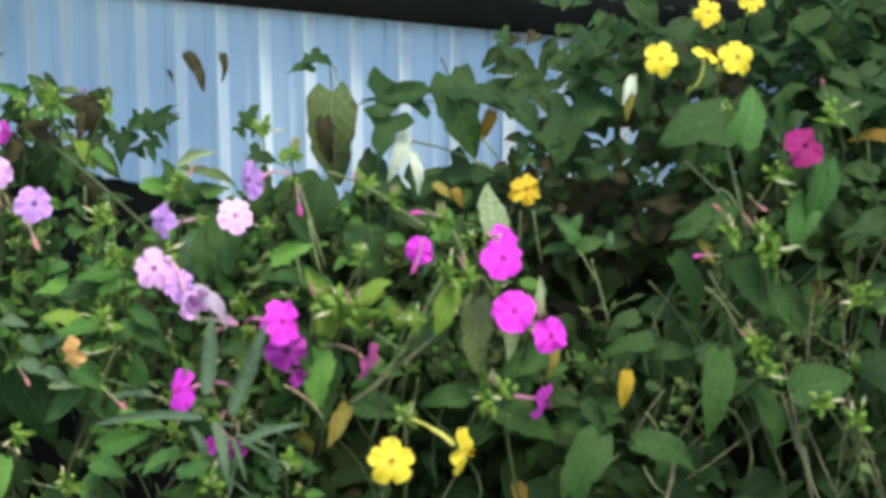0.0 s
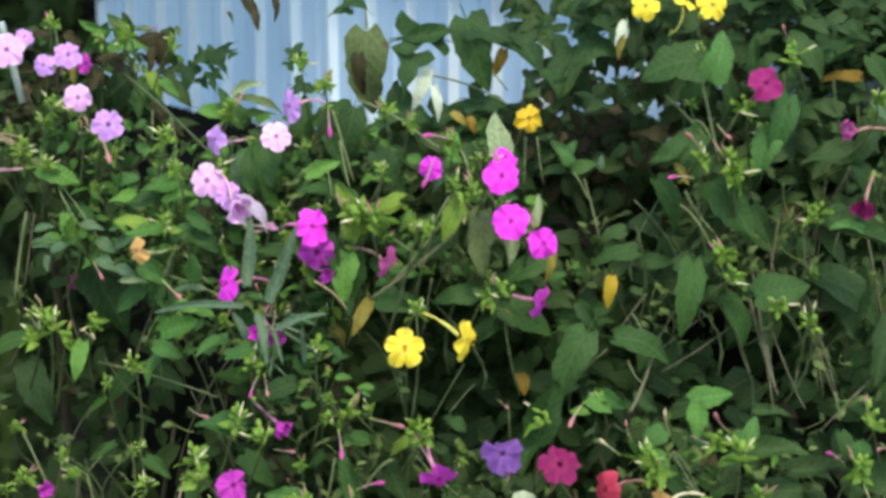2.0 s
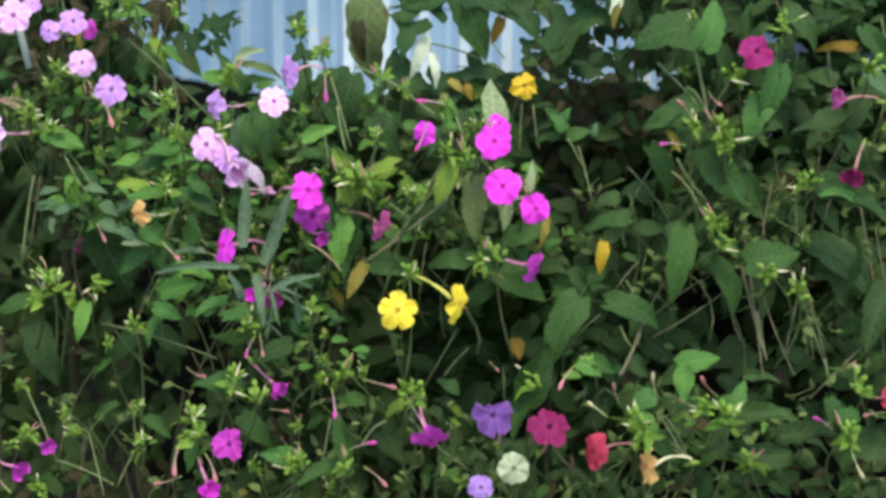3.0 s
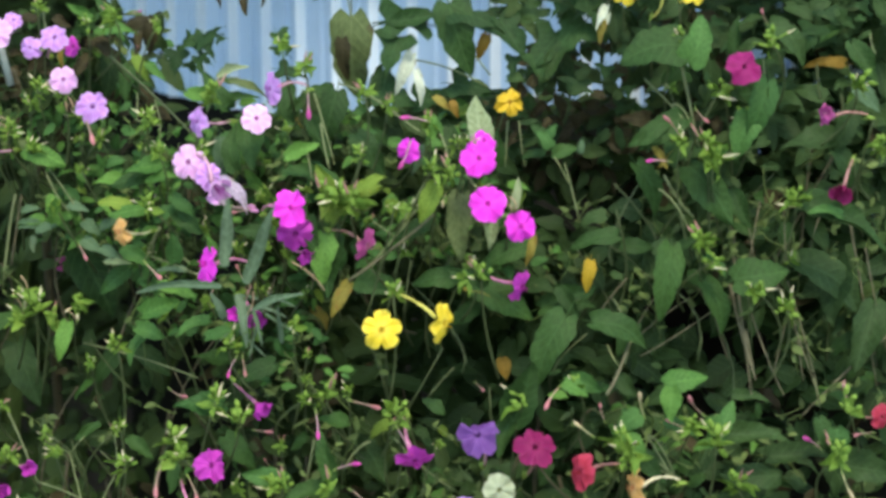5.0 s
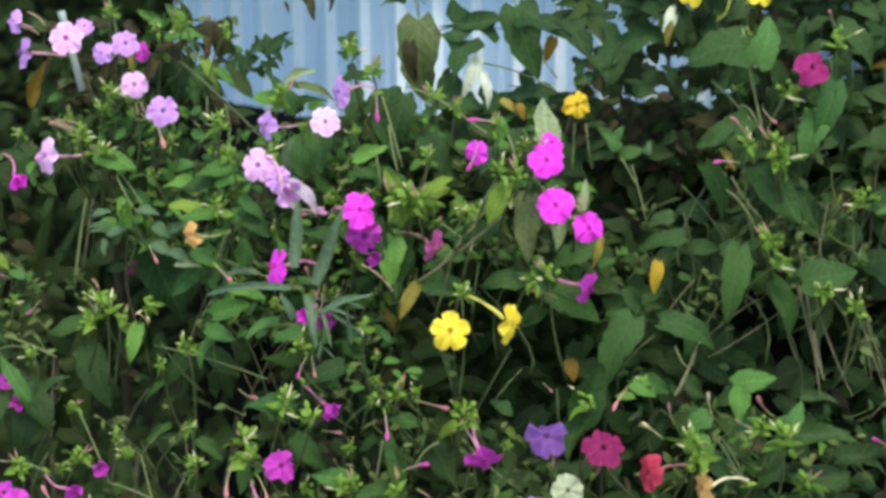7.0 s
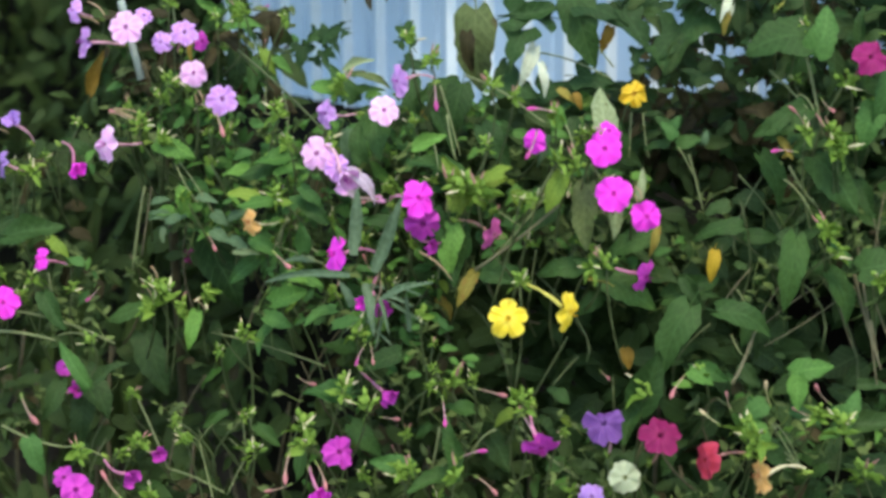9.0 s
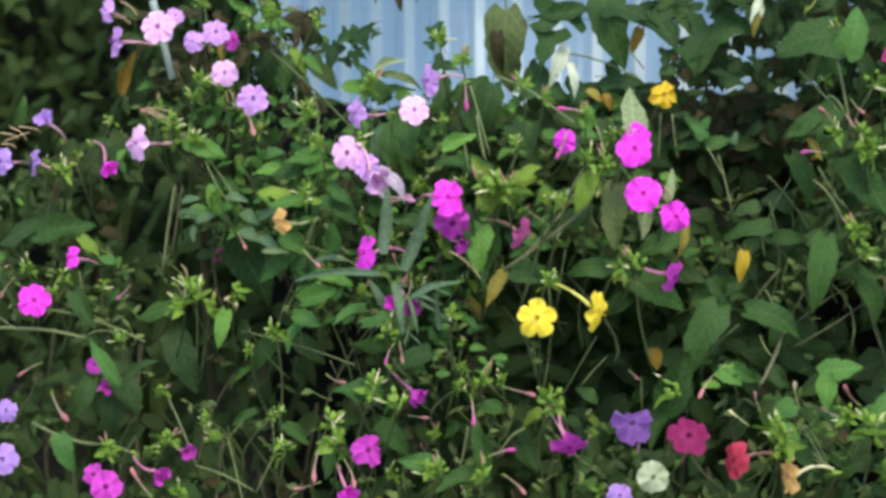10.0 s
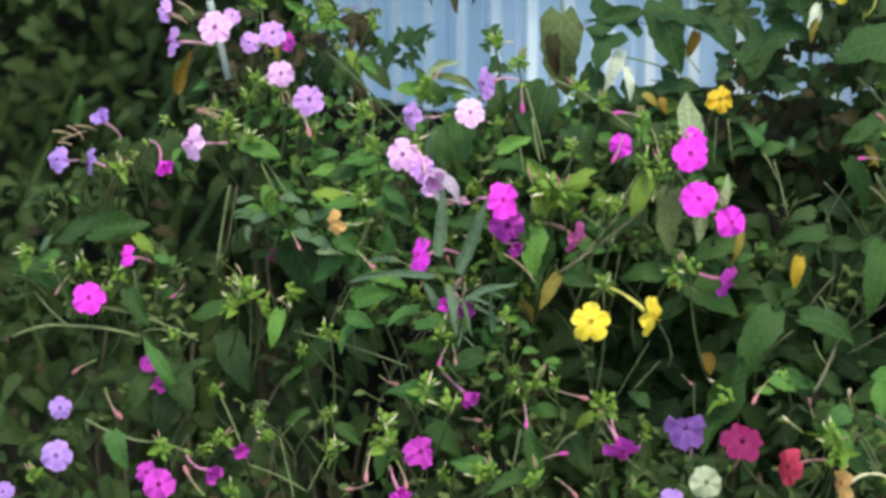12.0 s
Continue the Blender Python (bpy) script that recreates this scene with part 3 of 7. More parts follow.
stake = tagged(new("plant_stake"), "thin stake with a grimy whitish plastic sleeve among lilac flowers", "stake")
stake_top, stake_low = Vector((-0.3074, 0.0850, 0.7610)), Vector((-0.2936, 0.0780, 0.7053))
bm = bmesh.new()
tube(bm, [stake_top, stake_top.lerp(stake_low, 0.03), stake_top.lerp(stake_low, 0.5), stake_low], 0.0028, 0.0026, 8)
part("sleeve", bm, WHITE, stake, "grimy whitish plastic sleeve")
bm = bmesh.new()
tube(bm, [stake_low + Vector((0, 0.002, 0.01)), stake_low + Vector((0.004, 0.07, -0.06)), Vector((stake_low.x + 0.01, stake_low.y + 0.12, -0.03))], 0.0032, 0.0040, 7)
part("pole", bm, STEM_OLD, stake, "weathered wooden pole")

# ---------------------------------------------------------------- the plants
PLANTS = {}
PROUD = []


def plant(key, label, category, x, y, height, stems=6):
    ob = new({"vine": "climbing_plant", "blade": "weed"}.get(key, "flowering_bush"))
    tagged(ob, label, category, group="flowering bushes in the border" if category == "bush" else "")
    PLANTS[key] = ob
    for k in range(stems):
        a = 6.28 * k / stems + rng.uniform(-0.4, 0.4)
        foot = (x + 0.02 * math.cos(a), y + 0.02 * math.sin(a), 0)
        head = (x + 0.16 * math.cos(a), y + 0.05 + 0.07 * math.sin(a), height * rng.uniform(0.55, 0.8))
        twig(ob, foot, head, 0.0038, 0.0015, (0.06 * math.cos(a + 0.5), 0.04 * math.sin(a), 0), STEM_OLD, 8)
    return ob


plant("lilac", "tall bush with pale lilac and violet flowers and green leaves", "bush", -0.28, 0.16, 0.70)
plant("orange", "leafy green bush with a single apricot flower", "bush", -0.18, 0.10, 0.62, 4)
plant("magenta", "bush with vivid magenta flowers and yellow-green shoot tips", "bush", 0.00, 0.06, 0.66)
plant("yellow", "bush with bright yellow flowers among dark green leaves", "bush", 0.05, 0.10, 0.62, 5)
plant("crimson", "large-leaved green bush with a few crimson flowers", "bush", 0.24, 0.06, 0.74)
plant("mixed", "low bush with violet, crimson, red and creamy white flowers", "bush", 0.14, -0.02, 0.50, 5)
plant("rose", "spreading bush with purple-magenta flowers and many pink buds", "bush", -0.16, 0.0, 0.48, 7)
plant("violet", "low bush with pale bluish violet flowers", "bush", -0.44, 0.10, 0.42, 4)
plant("vine", "dark green climbing plant with yellow flowers on the wall", "climber", 0.30, 0.22, 0.74, 4)
plant("blade", "weed with narrow grey-green blades among the flowers", "weed", -0.11, 0.04, 0.55, 2)

# flowers
flower(PLANTS["lilac"], "orchid", (-0.3414, 0.0829, 0.7545), (-0.7, -0.61, 0.35), 0.018)
flower(PLANTS["lilac"], "orchid", (-0.335, 0.0783, 0.7327), (-0.84, -0.52, 0.15), 0.0239)
flower(PLANTS["lilac"], "lilac", (-0.2986, 0.0552, 0.746), (0.06, -0.94, 0.33), 0.026)
flower(PLANTS["lilac"], "orchid", (-0.2925, 0.0911, 0.7499), (0.38, -0.76, 0.53), 0.014)
flower(PLANTS["lilac"], "orchid", (-0.2739, 0.0524, 0.7357), (-0.23, -0.95, 0.22), 0.0160)
flower(PLANTS["lilac"], "orchid", (-0.2579, 0.0589, 0.7419), (0.25, -0.76, 0.6), 0.021)
flower(PLANTS["lilac"], "purple", (-0.2484, 0.0748, 0.7335), (0.8, -0.6, 0.02), 0.0161)
flower(PLANTS["lilac"], "lilac", (-0.2494, 0.0393, 0.7158), (0.16, -0.93, 0.33), 0.0198)
flower(PLANTS["lilac"], "orchid", (-0.2278, 0.0247, 0.7), (0.3, -0.80, 0.5), 0.0239, form=4)
flower(PLANTS["lilac"], "violet", (-0.3881, 0.0777, 0.6758), (-0.29, -0.64, 0.71), 0.0216, True)
flower(PLANTS["lilac"], "violet", (-0.4206, 0.0704, 0.6462), (-0.48, -0.86, 0.2), 0.0208)
flower(PLANTS["lilac"], "violet", (-0.3983, 0.0759, 0.6433), (-0.93, -0.36, 0.07), 0.0217)
flower(PLANTS["lilac"], "magenta", (-0.3398, 0.0626, 0.6437), (0.61, -0.57, -0.56), 0.0204, True)
flower(PLANTS["lilac"], "lilac", (-0.3175, 0.0516, 0.6634), (-0.70, -0.68, 0.1), 0.0275, form=1)
flower(PLANTS["lilac"], "orchid", (-0.1058, -0.005, 0.7168), (-0.80, -0.58, 0.1), 0.0235)
flower(PLANTS["lilac"], "orchid", (-0.1547, -0.0019, 0.6946), (-0.80, -0.58, 0.1), 0.0215)
flower(PLANTS["lilac"], "lilac", (-0.1134, -0.0197, 0.6999), (0.16, -0.93, 0.33), 0.0218)
flower(PLANTS["lilac"], "lilac", (-0.1594, -0.0153, 0.6697), (-0.04, -0.94, 0.33), 0.024)
flower(PLANTS["lilac"], "orchid", (-0.1447, -0.0228, 0.6617), (0.5, -0.84, 0.21), 0.0207)
leaf(PLANTS["lilac"], "faded", (-0.1265, -0.0330, 0.6535), (0.80, -0.30, -0.52), 0.0250, wide=0.70)
flower(PLANTS["lilac"], "lilac", (-0.1381, -0.0344, 0.6556), (0.62, -0.66, -0.43), 0.0287, True)
flower(PLANTS["magenta"], "magenta", (-0.0889, -0.0576, 0.6485), (0.58, -0.76, 0.3), 0.0264)
flower(PLANTS["magenta"], "purple", (-0.0868, -0.0500, 0.6295), (0.06, -0.99, -0.12), 0.0250)
flower(PLANTS["magenta"], "purple", (-0.0809, -0.0454, 0.6134), (0.41, -0.81, -0.41), 0.0177, True)
flower(PLANTS["magenta"], "magenta", (-0.1467, -0.0471, 0.6082), (-0.80, -0.56, 0.2), 0.0265, form=1)
flower(PLANTS["magenta"], "rose", (-0.0398, -0.0521, 0.6225), (0.86, -0.45, -0.22), 0.0236, form=1)
flower(PLANTS["magenta"], "magenta", (0.0313, -0.0593, 0.6815), (0.06, -0.94, 0.33), 0.0245)
flower(PLANTS["magenta"], "magenta", (0.0352, -0.0352, 0.6886), (0.26, -0.73, 0.63), 0.0171)
flower(PLANTS["magenta"], "magenta", (0.0371, -0.0655, 0.6531), (-0.04, -0.94, 0.33), 0.0245, form=8)
flower(PLANTS["magenta"], "magenta", (0.0591, -0.0568, 0.6361), (0.26, -0.96, 0.13), 0.0212, form=8)
flower(PLANTS["magenta"], "magenta", (-0.0142, -0.0493, 0.6842), (-0.40, -0.90, 0.05), 0.0168)
flower(PLANTS["magenta"], "purple", (0.0622, -0.0212, 0.5862), (0.82, -0.48, -0.30), 0.0245)
flower(PLANTS["magenta"], "purple", (-0.1171, -0.0172, 0.5631), (0.05, -0.85, -0.52), 0.0224, True)
# a flower in shadow, its dimness put into the rose hue
flower(PLANTS["magenta"], "rose", (-0.2690, 0.1100, 0.5680), (0.06, -1.0, -0.01), 0.0170, True)
flower(PLANTS["magenta"], "magenta", (-0.1302, -0.024, 0.5679), (-0.29, -0.93, 0.22), 0.0142, True)
flower(PLANTS["yellow"], "yellow", (-0.0309, -0.0697, 0.5705), (-0.04, -0.94, 0.33), 0.0276, roll=-18, form=3)
flower(PLANTS["yellow"], "yellow", (0.0101, -0.0709, 0.5753), (0.88, -0.47, 0.02), 0.0290, roll=0, form=1, bent=24)
flower(PLANTS["yellow"], "amber", (0.0535, 0.0056, 0.7067), (0.10, -0.90, 0.42), 0.0195, form=7)
flower(PLANTS["vine"], "yellow", (0.127, -0.0115, 0.7836), (-0.05, -0.94, 0.35), 0.0202)
flower(PLANTS["vine"], "yellow", (0.1705, -0.0129, 0.7844), (0.15, -0.93, 0.34), 0.0217)
flower(PLANTS["vine"], "yellow", (0.153, -0.012, 0.7866), (0.34, -0.26, 0.9), 0.0179)
flower(PLANTS["vine"], "yellow", (0.1572, 0.004, 0.8078), (-0.1, -0.94, 0.33), 0.0169)
flower(PLANTS["vine"], "yellow", (0.1836, 0.0088, 0.8145), (-0.09, -0.85, 0.52), 0.0156)
flower(PLANTS["orange"], "orange", (-0.2079, -0.0072, 0.6203), (-0.80, -0.56, 0.10), 0.0195, form=1)
flower(PLANTS["crimson"], "cerise", (0.1993, -0.0548, 0.7401), (0.19, -0.77, 0.6), 0.0248, form=8)
flower(PLANTS["crimson"], "rose", (0.2514, -0.0653, 0.7112), (-0.98, -0.19, 0.1), 0.0216, True)
flower(PLANTS["crimson"], "crimson", (0.2622, -0.0693, 0.6621), (-0.36, -0.75, -0.55), 0.0226, True)
flower(PLANTS["mixed"], "red", (0.2906, -0.0948, 0.5202), (0.44, -0.89, 0.11), 0.0175)
flower(PLANTS["mixed"], "indigo", (0.0312, -0.0957, 0.5081), (-0.10, -0.60, 0.78), 0.0280, form=7)
flower(PLANTS["mixed"], "crimson", (0.0679, -0.1, 0.5015), (0.14, -0.65, 0.75), 0.0285, form=0)
flower(PLANTS["mixed"], "red", (0.0948, -0.1143, 0.4898), (-0.86, -0.50, 0.06), 0.025)
flower(PLANTS["mixed"], "orange", (0.1283, -0.1208, 0.4822), (-0.95, -0.30, 0.04), 0.0255)
flower(PLANTS["mixed"], "white", (0.0448, -0.1074, 0.4752), (0.06, -0.94, 0.33), 0.0218, form=8)
flower(PLANTS["mixed"], "violet", (0.0237, -0.1019, 0.4600), (0.06, -0.91, 0.42), 0.0178)
flower(PLANTS["rose"], "purple", (-0.1421, -0.0765, 0.4804), (0.38, -0.76, 0.53), 0.0225, form=7)
flower(PLANTS["rose"], "purple", (-0.0091, -0.0947, 0.4899), (0.15, -0.74, -0.65), 0.0265)
flower(PLANTS["rose"], "purple", (-0.3279, -0.042, 0.4391), (0.06, -0.93, 0.37), 0.0228, form=8)
flower(PLANTS["rose"], "purple", (-0.3418, -0.0186, 0.4394), (-0.29, -0.85, 0.43), 0.0175)
flower(PLANTS["rose"], "purple", (-0.2921, -0.0311, 0.4443), (0.72, -0.62, -0.31), 0.0218, True)
flower(PLANTS["rose"], "purple", (-0.356, 0.0589, 0.4961), (0.06, -0.89, 0.46), 0.0141)
flower(PLANTS["rose"], "purple", (-0.3449, 0.0481, 0.4827), (0.49, -0.8, 0.35), 0.0186, True)
flower(PLANTS["rose"], "magenta", (-0.3957, 0.0488, 0.5478), (0.16, -0.93, 0.33), 0.0251)
flower(PLANTS["rose"], "magenta", (-0.3667, 0.0465, 0.5807), (-0.70, -0.62, 0.34), 0.018)
flower(PLANTS["rose"], "purple", (-0.2731, -0.0235, 0.4587), (0.48, -0.87, -0.08), 0.0166, True)
flower(PLANTS["rose"], "magenta", (-0.1553, -0.0835, 0.452), (0.32, -0.89, -0.33), 0.0218, True)
flower(PLANTS["rose"], "purple", (-0.1114, -0.0462, 0.5088), (0.67, -0.52, -0.52), 0.0221, True)
flower(PLANTS["violet"], "violet", (-0.4106, 0.0129, 0.4749), (0.16, -0.93, 0.33), 0.018)
flower(PLANTS["violet"], "violet", (-0.4097, -0.0065, 0.4453), (0.16, -0.93, 0.33), 0.0238)
flower(PLANTS["violet"], "violet", (-0.4528, 0.0022, 0.414), (0.16, -0.83, 0.53), 0.0172)

# closed buds
bud(PLANTS["lilac"], "pink", (-0.2342, 0.0277, 0.6927), (-0.2247, 0.0056, 0.6768))
bud(PLANTS["lilac"], "bright", (-0.0795, -0.021, 0.7194), (-0.0777, -0.0401, 0.7025))
bud(PLANTS["rose"], "pink", (-0.1747, -0.0692, 0.4811), (-0.1775, -0.0875, 0.461))
bud(PLANTS["rose"], "pink", (-0.1591, -0.0732, 0.4729), (-0.1503, -0.0885, 0.4576))
bud(PLANTS["rose"], "pink", (-0.0539, -0.0749, 0.5251), (-0.0309, -0.0877, 0.5231))
bud(PLANTS["rose"], "bright", (-0.0222, -0.0826, 0.5108), (-0.0107, -0.0995, 0.4955))
bud(PLANTS["rose"], "pink", (-0.053, -0.0875, 0.4687), (-0.0373, -0.1008, 0.4595))
bud(PLANTS["rose"], "pink", (-0.3775, 0.0155, 0.4897), (-0.3594, -0.0114, 0.4757))
bud(PLANTS["rose"], "pink", (-0.2959, -0.0405, 0.431), (-0.311, -0.037, 0.4518))
bud(PLANTS["rose"], "bright", (-0.125, -0.0613, 0.5508), (-0.1307, -0.0715, 0.5381))
bud(PLANTS["rose"], "pink", (-0.1219, -0.0621, 0.5519), (-0.1189, -0.0747, 0.5401))
bud(PLANTS["orange"], "pink", (-0.1906, -0.0173, 0.603), (-0.1759, -0.0398, 0.5961))
bud(PLANTS["rose"], "pink", (-0.3867, 0.0303, 0.5063), (-0.4035, 0.0216, 0.4979))
bud(PLANTS["rose"], "bright", (-0.3204, 0.0295, 0.5648), (-0.3287, 0.0191, 0.5569))
bud(PLANTS["rose"], "pink", (-0.4119, 0.0604, 0.5625), (-0.4212, 0.0502, 0.5483))
bud(PLANTS["rose"], "pink", (-0.1727, -0.0478, 0.5241), (-0.1577, -0.0651, 0.5231))
bud(PLANTS["rose"], "pink", (-0.1156, -0.0725, 0.5034), (-0.1011, -0.0848, 0.5059))
bud(PLANTS["rose"], "bright", (-0.074, -0.0753, 0.519), (-0.0716, -0.0891, 0.5022))
bud(PLANTS["magenta"], "bright", (-0.0123, -0.0523, 0.6916), (-0.0196, -0.0693, 0.6761))
bud(PLANTS["mixed"], "pink", (0.0292, -0.073, 0.5367), (0.0352, -0.0854, 0.5341))
bud(PLANTS["mixed"], "pink", (0.0857, -0.0784, 0.5368), (0.0736, -0.0962, 0.525))
bud(PLANTS["mixed"], "cream", (0.1044, -0.1157, 0.5132), (0.0909, -0.1121, 0.523))
bud(PLANTS["mixed"], "pink", (0.1106, -0.1195, 0.524), (0.1064, -0.1201, 0.5383))
bud(PLANTS["crimson"], "pink", (0.1624, -0.0489, 0.6909), (0.1484, -0.0545, 0.7084))
bud(PLANTS["crimson"], "pink", (0.1696, -0.0488, 0.7129), (0.177, -0.0621, 0.7054))
bud(PLANTS["crimson"], "bright", (0.1564, -0.0481, 0.677), (0.138, -0.0554, 0.6788))
bud(PLANTS["mixed"], "pink", (0.1731, -0.1179, 0.5284), (0.1603, -0.1294, 0.546))
bud(PLANTS["mixed"], "cream", (0.1367, -0.1085, 0.5233), (0.1321, -0.1123, 0.5429))
bud(PLANTS["mixed"], "pink", (0.1617, -0.1172, 0.5207), (0.1474, -0.1249, 0.529))
bud(PLANTS["mixed"], "bright", (0.2518, -0.1002, 0.4995), (0.2364, -0.1106, 0.512))
bud(PLANTS["mixed"], "cream", (0.2644, -0.1004, 0.487), (0.2715, -0.112, 0.4703))
bud(PLANTS["mixed"], "pink", (0.2872, -0.0935, 0.5094), (0.27, -0.1052, 0.5109))
bud(PLANTS["lilac"], "pink", (-0.1147, -0.0595, 0.6485), (-0.1268, -0.0716, 0.6483))
bud(PLANTS["lilac"], "bright", (-0.091, -0.0153, 0.7223), (-0.099, -0.0227, 0.7214))
bud(PLANTS["magenta"], "bright", (0.0022, -0.048, 0.7021), (-0.0192, -0.0539, 0.7066))
bud(PLANTS["lilac"], "pink", (-0.2962, 0.049, 0.6804), (-0.3118, 0.0472, 0.6887))
bud(PLANTS["rose"], "pink", (-0.174, -0.0778, 0.4582), (-0.1918, -0.088, 0.4564))
bud(PLANTS["rose"], "bright", (-0.0625, -0.0846, 0.4792), (-0.044, -0.0951, 0.4885))
bud(PLANTS["rose"], "pink", (-0.1039, -0.0797, 0.4805), (-0.1065, -0.0875, 0.4891))
bud(PLANTS["crimson"], "pink", (0.2157, -0.0407, 0.7645), (0.2098, -0.0452, 0.7758))
bud(PLANTS["lilac"], "bright", (-0.2082, 0.0767, 0.7572), (-0.1988, 0.0660, 0.7593))
bud(PLANTS["lilac"], "pink", (-0.2028, 0.0681, 0.7285), (-0.2012, 0.0615, 0.7365))
bud(PLANTS["magenta"], "cream", (0.0114, -0.0296, 0.6538), (0.0084, -0.0395, 0.6446))
bud(PLANTS["lilac"], "lilac", (-0.1367, -0.0071, 0.6354), (-0.1151, -0.0200, 0.6407))
bud(PLANTS["lilac"], "lilac", (-0.1344, -0.0069, 0.6385), (-0.1128, -0.0214, 0.6380))
bud(PLANTS["lilac"], "pink", (-0.2421, 0.0275, 0.6042), (-0.2339, 0.0140, 0.5948))

# shoot tips
cluster(PLANTS["rose"], (-0.2822, 0.031, 0.5504), 1.1)
cluster(PLANTS["rose"], (-0.2638, 0.0304, 0.5475), 1.1)
cluster(PLANTS["rose"], (-0.2446, 0.0262, 0.5607), 1)
cluster(PLANTS["rose"], (-0.3746, 0.0509, 0.5647), 0.9)
cluster(PLANTS["rose"], (-0.4021, 0.0611, 0.5681), 0.8)
cluster(PLANTS["rose"], (-0.1696, -0.0618, 0.4927), 1.1)
cluster(PLANTS["rose"], (-0.1627, -0.0672, 0.4827), 1.1)
cluster(PLANTS["rose"], (-0.1998, -0.0669, 0.4757), 1)
cluster(PLANTS["rose"], (-0.2056, -0.0491, 0.4965), 0.62)
cluster(PLANTS["rose"], (-0.1038, -0.0804, 0.4688), 1)
cluster(PLANTS["rose"], (-0.0943, -0.0818, 0.4684), 1)
cluster(PLANTS["rose"], (-0.0643, -0.0844, 0.4693), 1.1)
cluster(PLANTS["rose"], (-0.1235, -0.0674, 0.5095), 1.1)
cluster(PLANTS["rose"], (-0.1402, -0.0605, 0.5188), 1)
cluster(PLANTS["rose"], (-0.0652, -0.0719, 0.5278), 1.1)
cluster(PLANTS["rose"], (-0.0801, -0.0719, 0.5236), 0.7)
cluster(PLANTS["rose"], (-0.0204, -0.079, 0.5155), 1.2)
cluster(PLANTS["magenta"], (0.0017, -0.0601, 0.6746), 1)
cluster(PLANTS["magenta"], (0.0134, -0.0605, 0.6718), 1)
cluster(PLANTS["magenta"], (0.0261, -0.0512, 0.6881), 0.7)
cluster(PLANTS["magenta"], (-0.0688, -0.0496, 0.6528), 1.2)
cluster(PLANTS["magenta"], (-0.0577, -0.0509, 0.6551), 1.5)
cluster(PLANTS["magenta"], (-0.0502, -0.0551, 0.6504), 1.1)
cluster(PLANTS["magenta"], (0.0229, -0.0663, 0.6049), 1)
cluster(PLANTS["magenta"], (0.0336, -0.059, 0.604), 1)
cluster(PLANTS["magenta"], (-0.0227, -0.0674, 0.6497), 0.7)
cluster(PLANTS["magenta"], (-0.0147, -0.0701, 0.6496), 0.7)
cluster(PLANTS["lilac"], (-0.187, 0.0117, 0.6919), 1)
cluster(PLANTS["orange"], (-0.1891, -0.01, 0.639), 1.1)
cluster(PLANTS["lilac"], (-0.1802, 0.0008, 0.6723), 0.8)
cluster(PLANTS["lilac"], (-0.2551, 0.0203, 0.6317), 0.8)
cluster(PLANTS["lilac"], (-0.2693, 0.0495, 0.7069), 1)
cluster(PLANTS["lilac"], (-0.25, 0.0413, 0.7044), 1)
cluster(PLANTS["lilac"], (-0.29, 0.0482, 0.6786), 1)
cluster(PLANTS["lilac"], (-0.2744, 0.0382, 0.6684), 1)
cluster(PLANTS["lilac"], (-0.3897, 0.0833, 0.6399), 0.8)
cluster(PLANTS["lilac"], (-0.3771, 0.0831, 0.6379), 0.8)
cluster(PLANTS["rose"], (-0.3307, -0.0167, 0.4571), 0.86)
cluster(PLANTS["rose"], (-0.3009, -0.0244, 0.4605), 0.86)
cluster(PLANTS["rose"], (-0.2863, -0.0267, 0.4679), 0.78)
cluster(PLANTS["rose"], (-0.2758, -0.0457, 0.4368), 0.94)
cluster(PLANTS["rose"], (-0.2933, -0.006, 0.4962), 0.70)
cluster(PLANTS["yellow"], (-0.0235, -0.0671, 0.5941), 1)
cluster(PLANTS["mixed"], (0.0606, -0.0778, 0.5245), 1.1)
cluster(PLANTS["mixed"], (0.0943, -0.0836, 0.5378), 0.8)
cluster(PLANTS["mixed"], (0.1271, -0.1209, 0.508), 1.2)
cluster(PLANTS["mixed"], (0.1198, -0.121, 0.5135), 1)
cluster(PLANTS["lilac"], (-0.0818, -0.0126, 0.7314), 0.9)
cluster(PLANTS["lilac"], (-0.0974, -0.0009, 0.7449), 0.8)
cluster(PLANTS["magenta"], (-0.042, -0.0305, 0.7175), 1)
cluster(PLANTS["magenta"], (-0.0272, -0.0375, 0.7101), 0.9)
cluster(PLANTS["magenta"], (-0.0014, -0.0468, 0.7), 0.9)
cluster(PLANTS["lilac"], (-0.2164, 0.05, 0.7552), 1)
cluster(PLANTS["lilac"], (-0.1437, 0.006, 0.7109), 1.1)
cluster(PLANTS["magenta"], (-0.0452, -0.0447, 0.6804), 0.7)
cluster(PLANTS["crimson"], (0.2175, -0.0437, 0.754), 1.1)
cluster(PLANTS["crimson"], (0.1853, -0.0497, 0.724), 1)
cluster(PLANTS["crimson"], (0.1618, -0.0285, 0.7536), 1)
cluster(PLANTS["crimson"], (0.1775, -0.0505, 0.6875), 1.1)
cluster(PLANTS["crimson"], (0.1821, -0.0517, 0.6785), 1.1)
cluster(PLANTS["crimson"], (0.1616, -0.0467, 0.6905), 0.8)
cluster(PLANTS["crimson"], (0.1775, -0.0542, 0.625), 1.2)
cluster(PLANTS["crimson"], (0.1834, -0.0598, 0.6132), 1)
cluster(PLANTS["crimson"], (0.2291, -0.0763, 0.5875), 1.2)
cluster(PLANTS["crimson"], (0.235, -0.0621, 0.656), 1.1)
cluster(PLANTS["mixed"], (0.2688, -0.0904, 0.5256), 1.2)
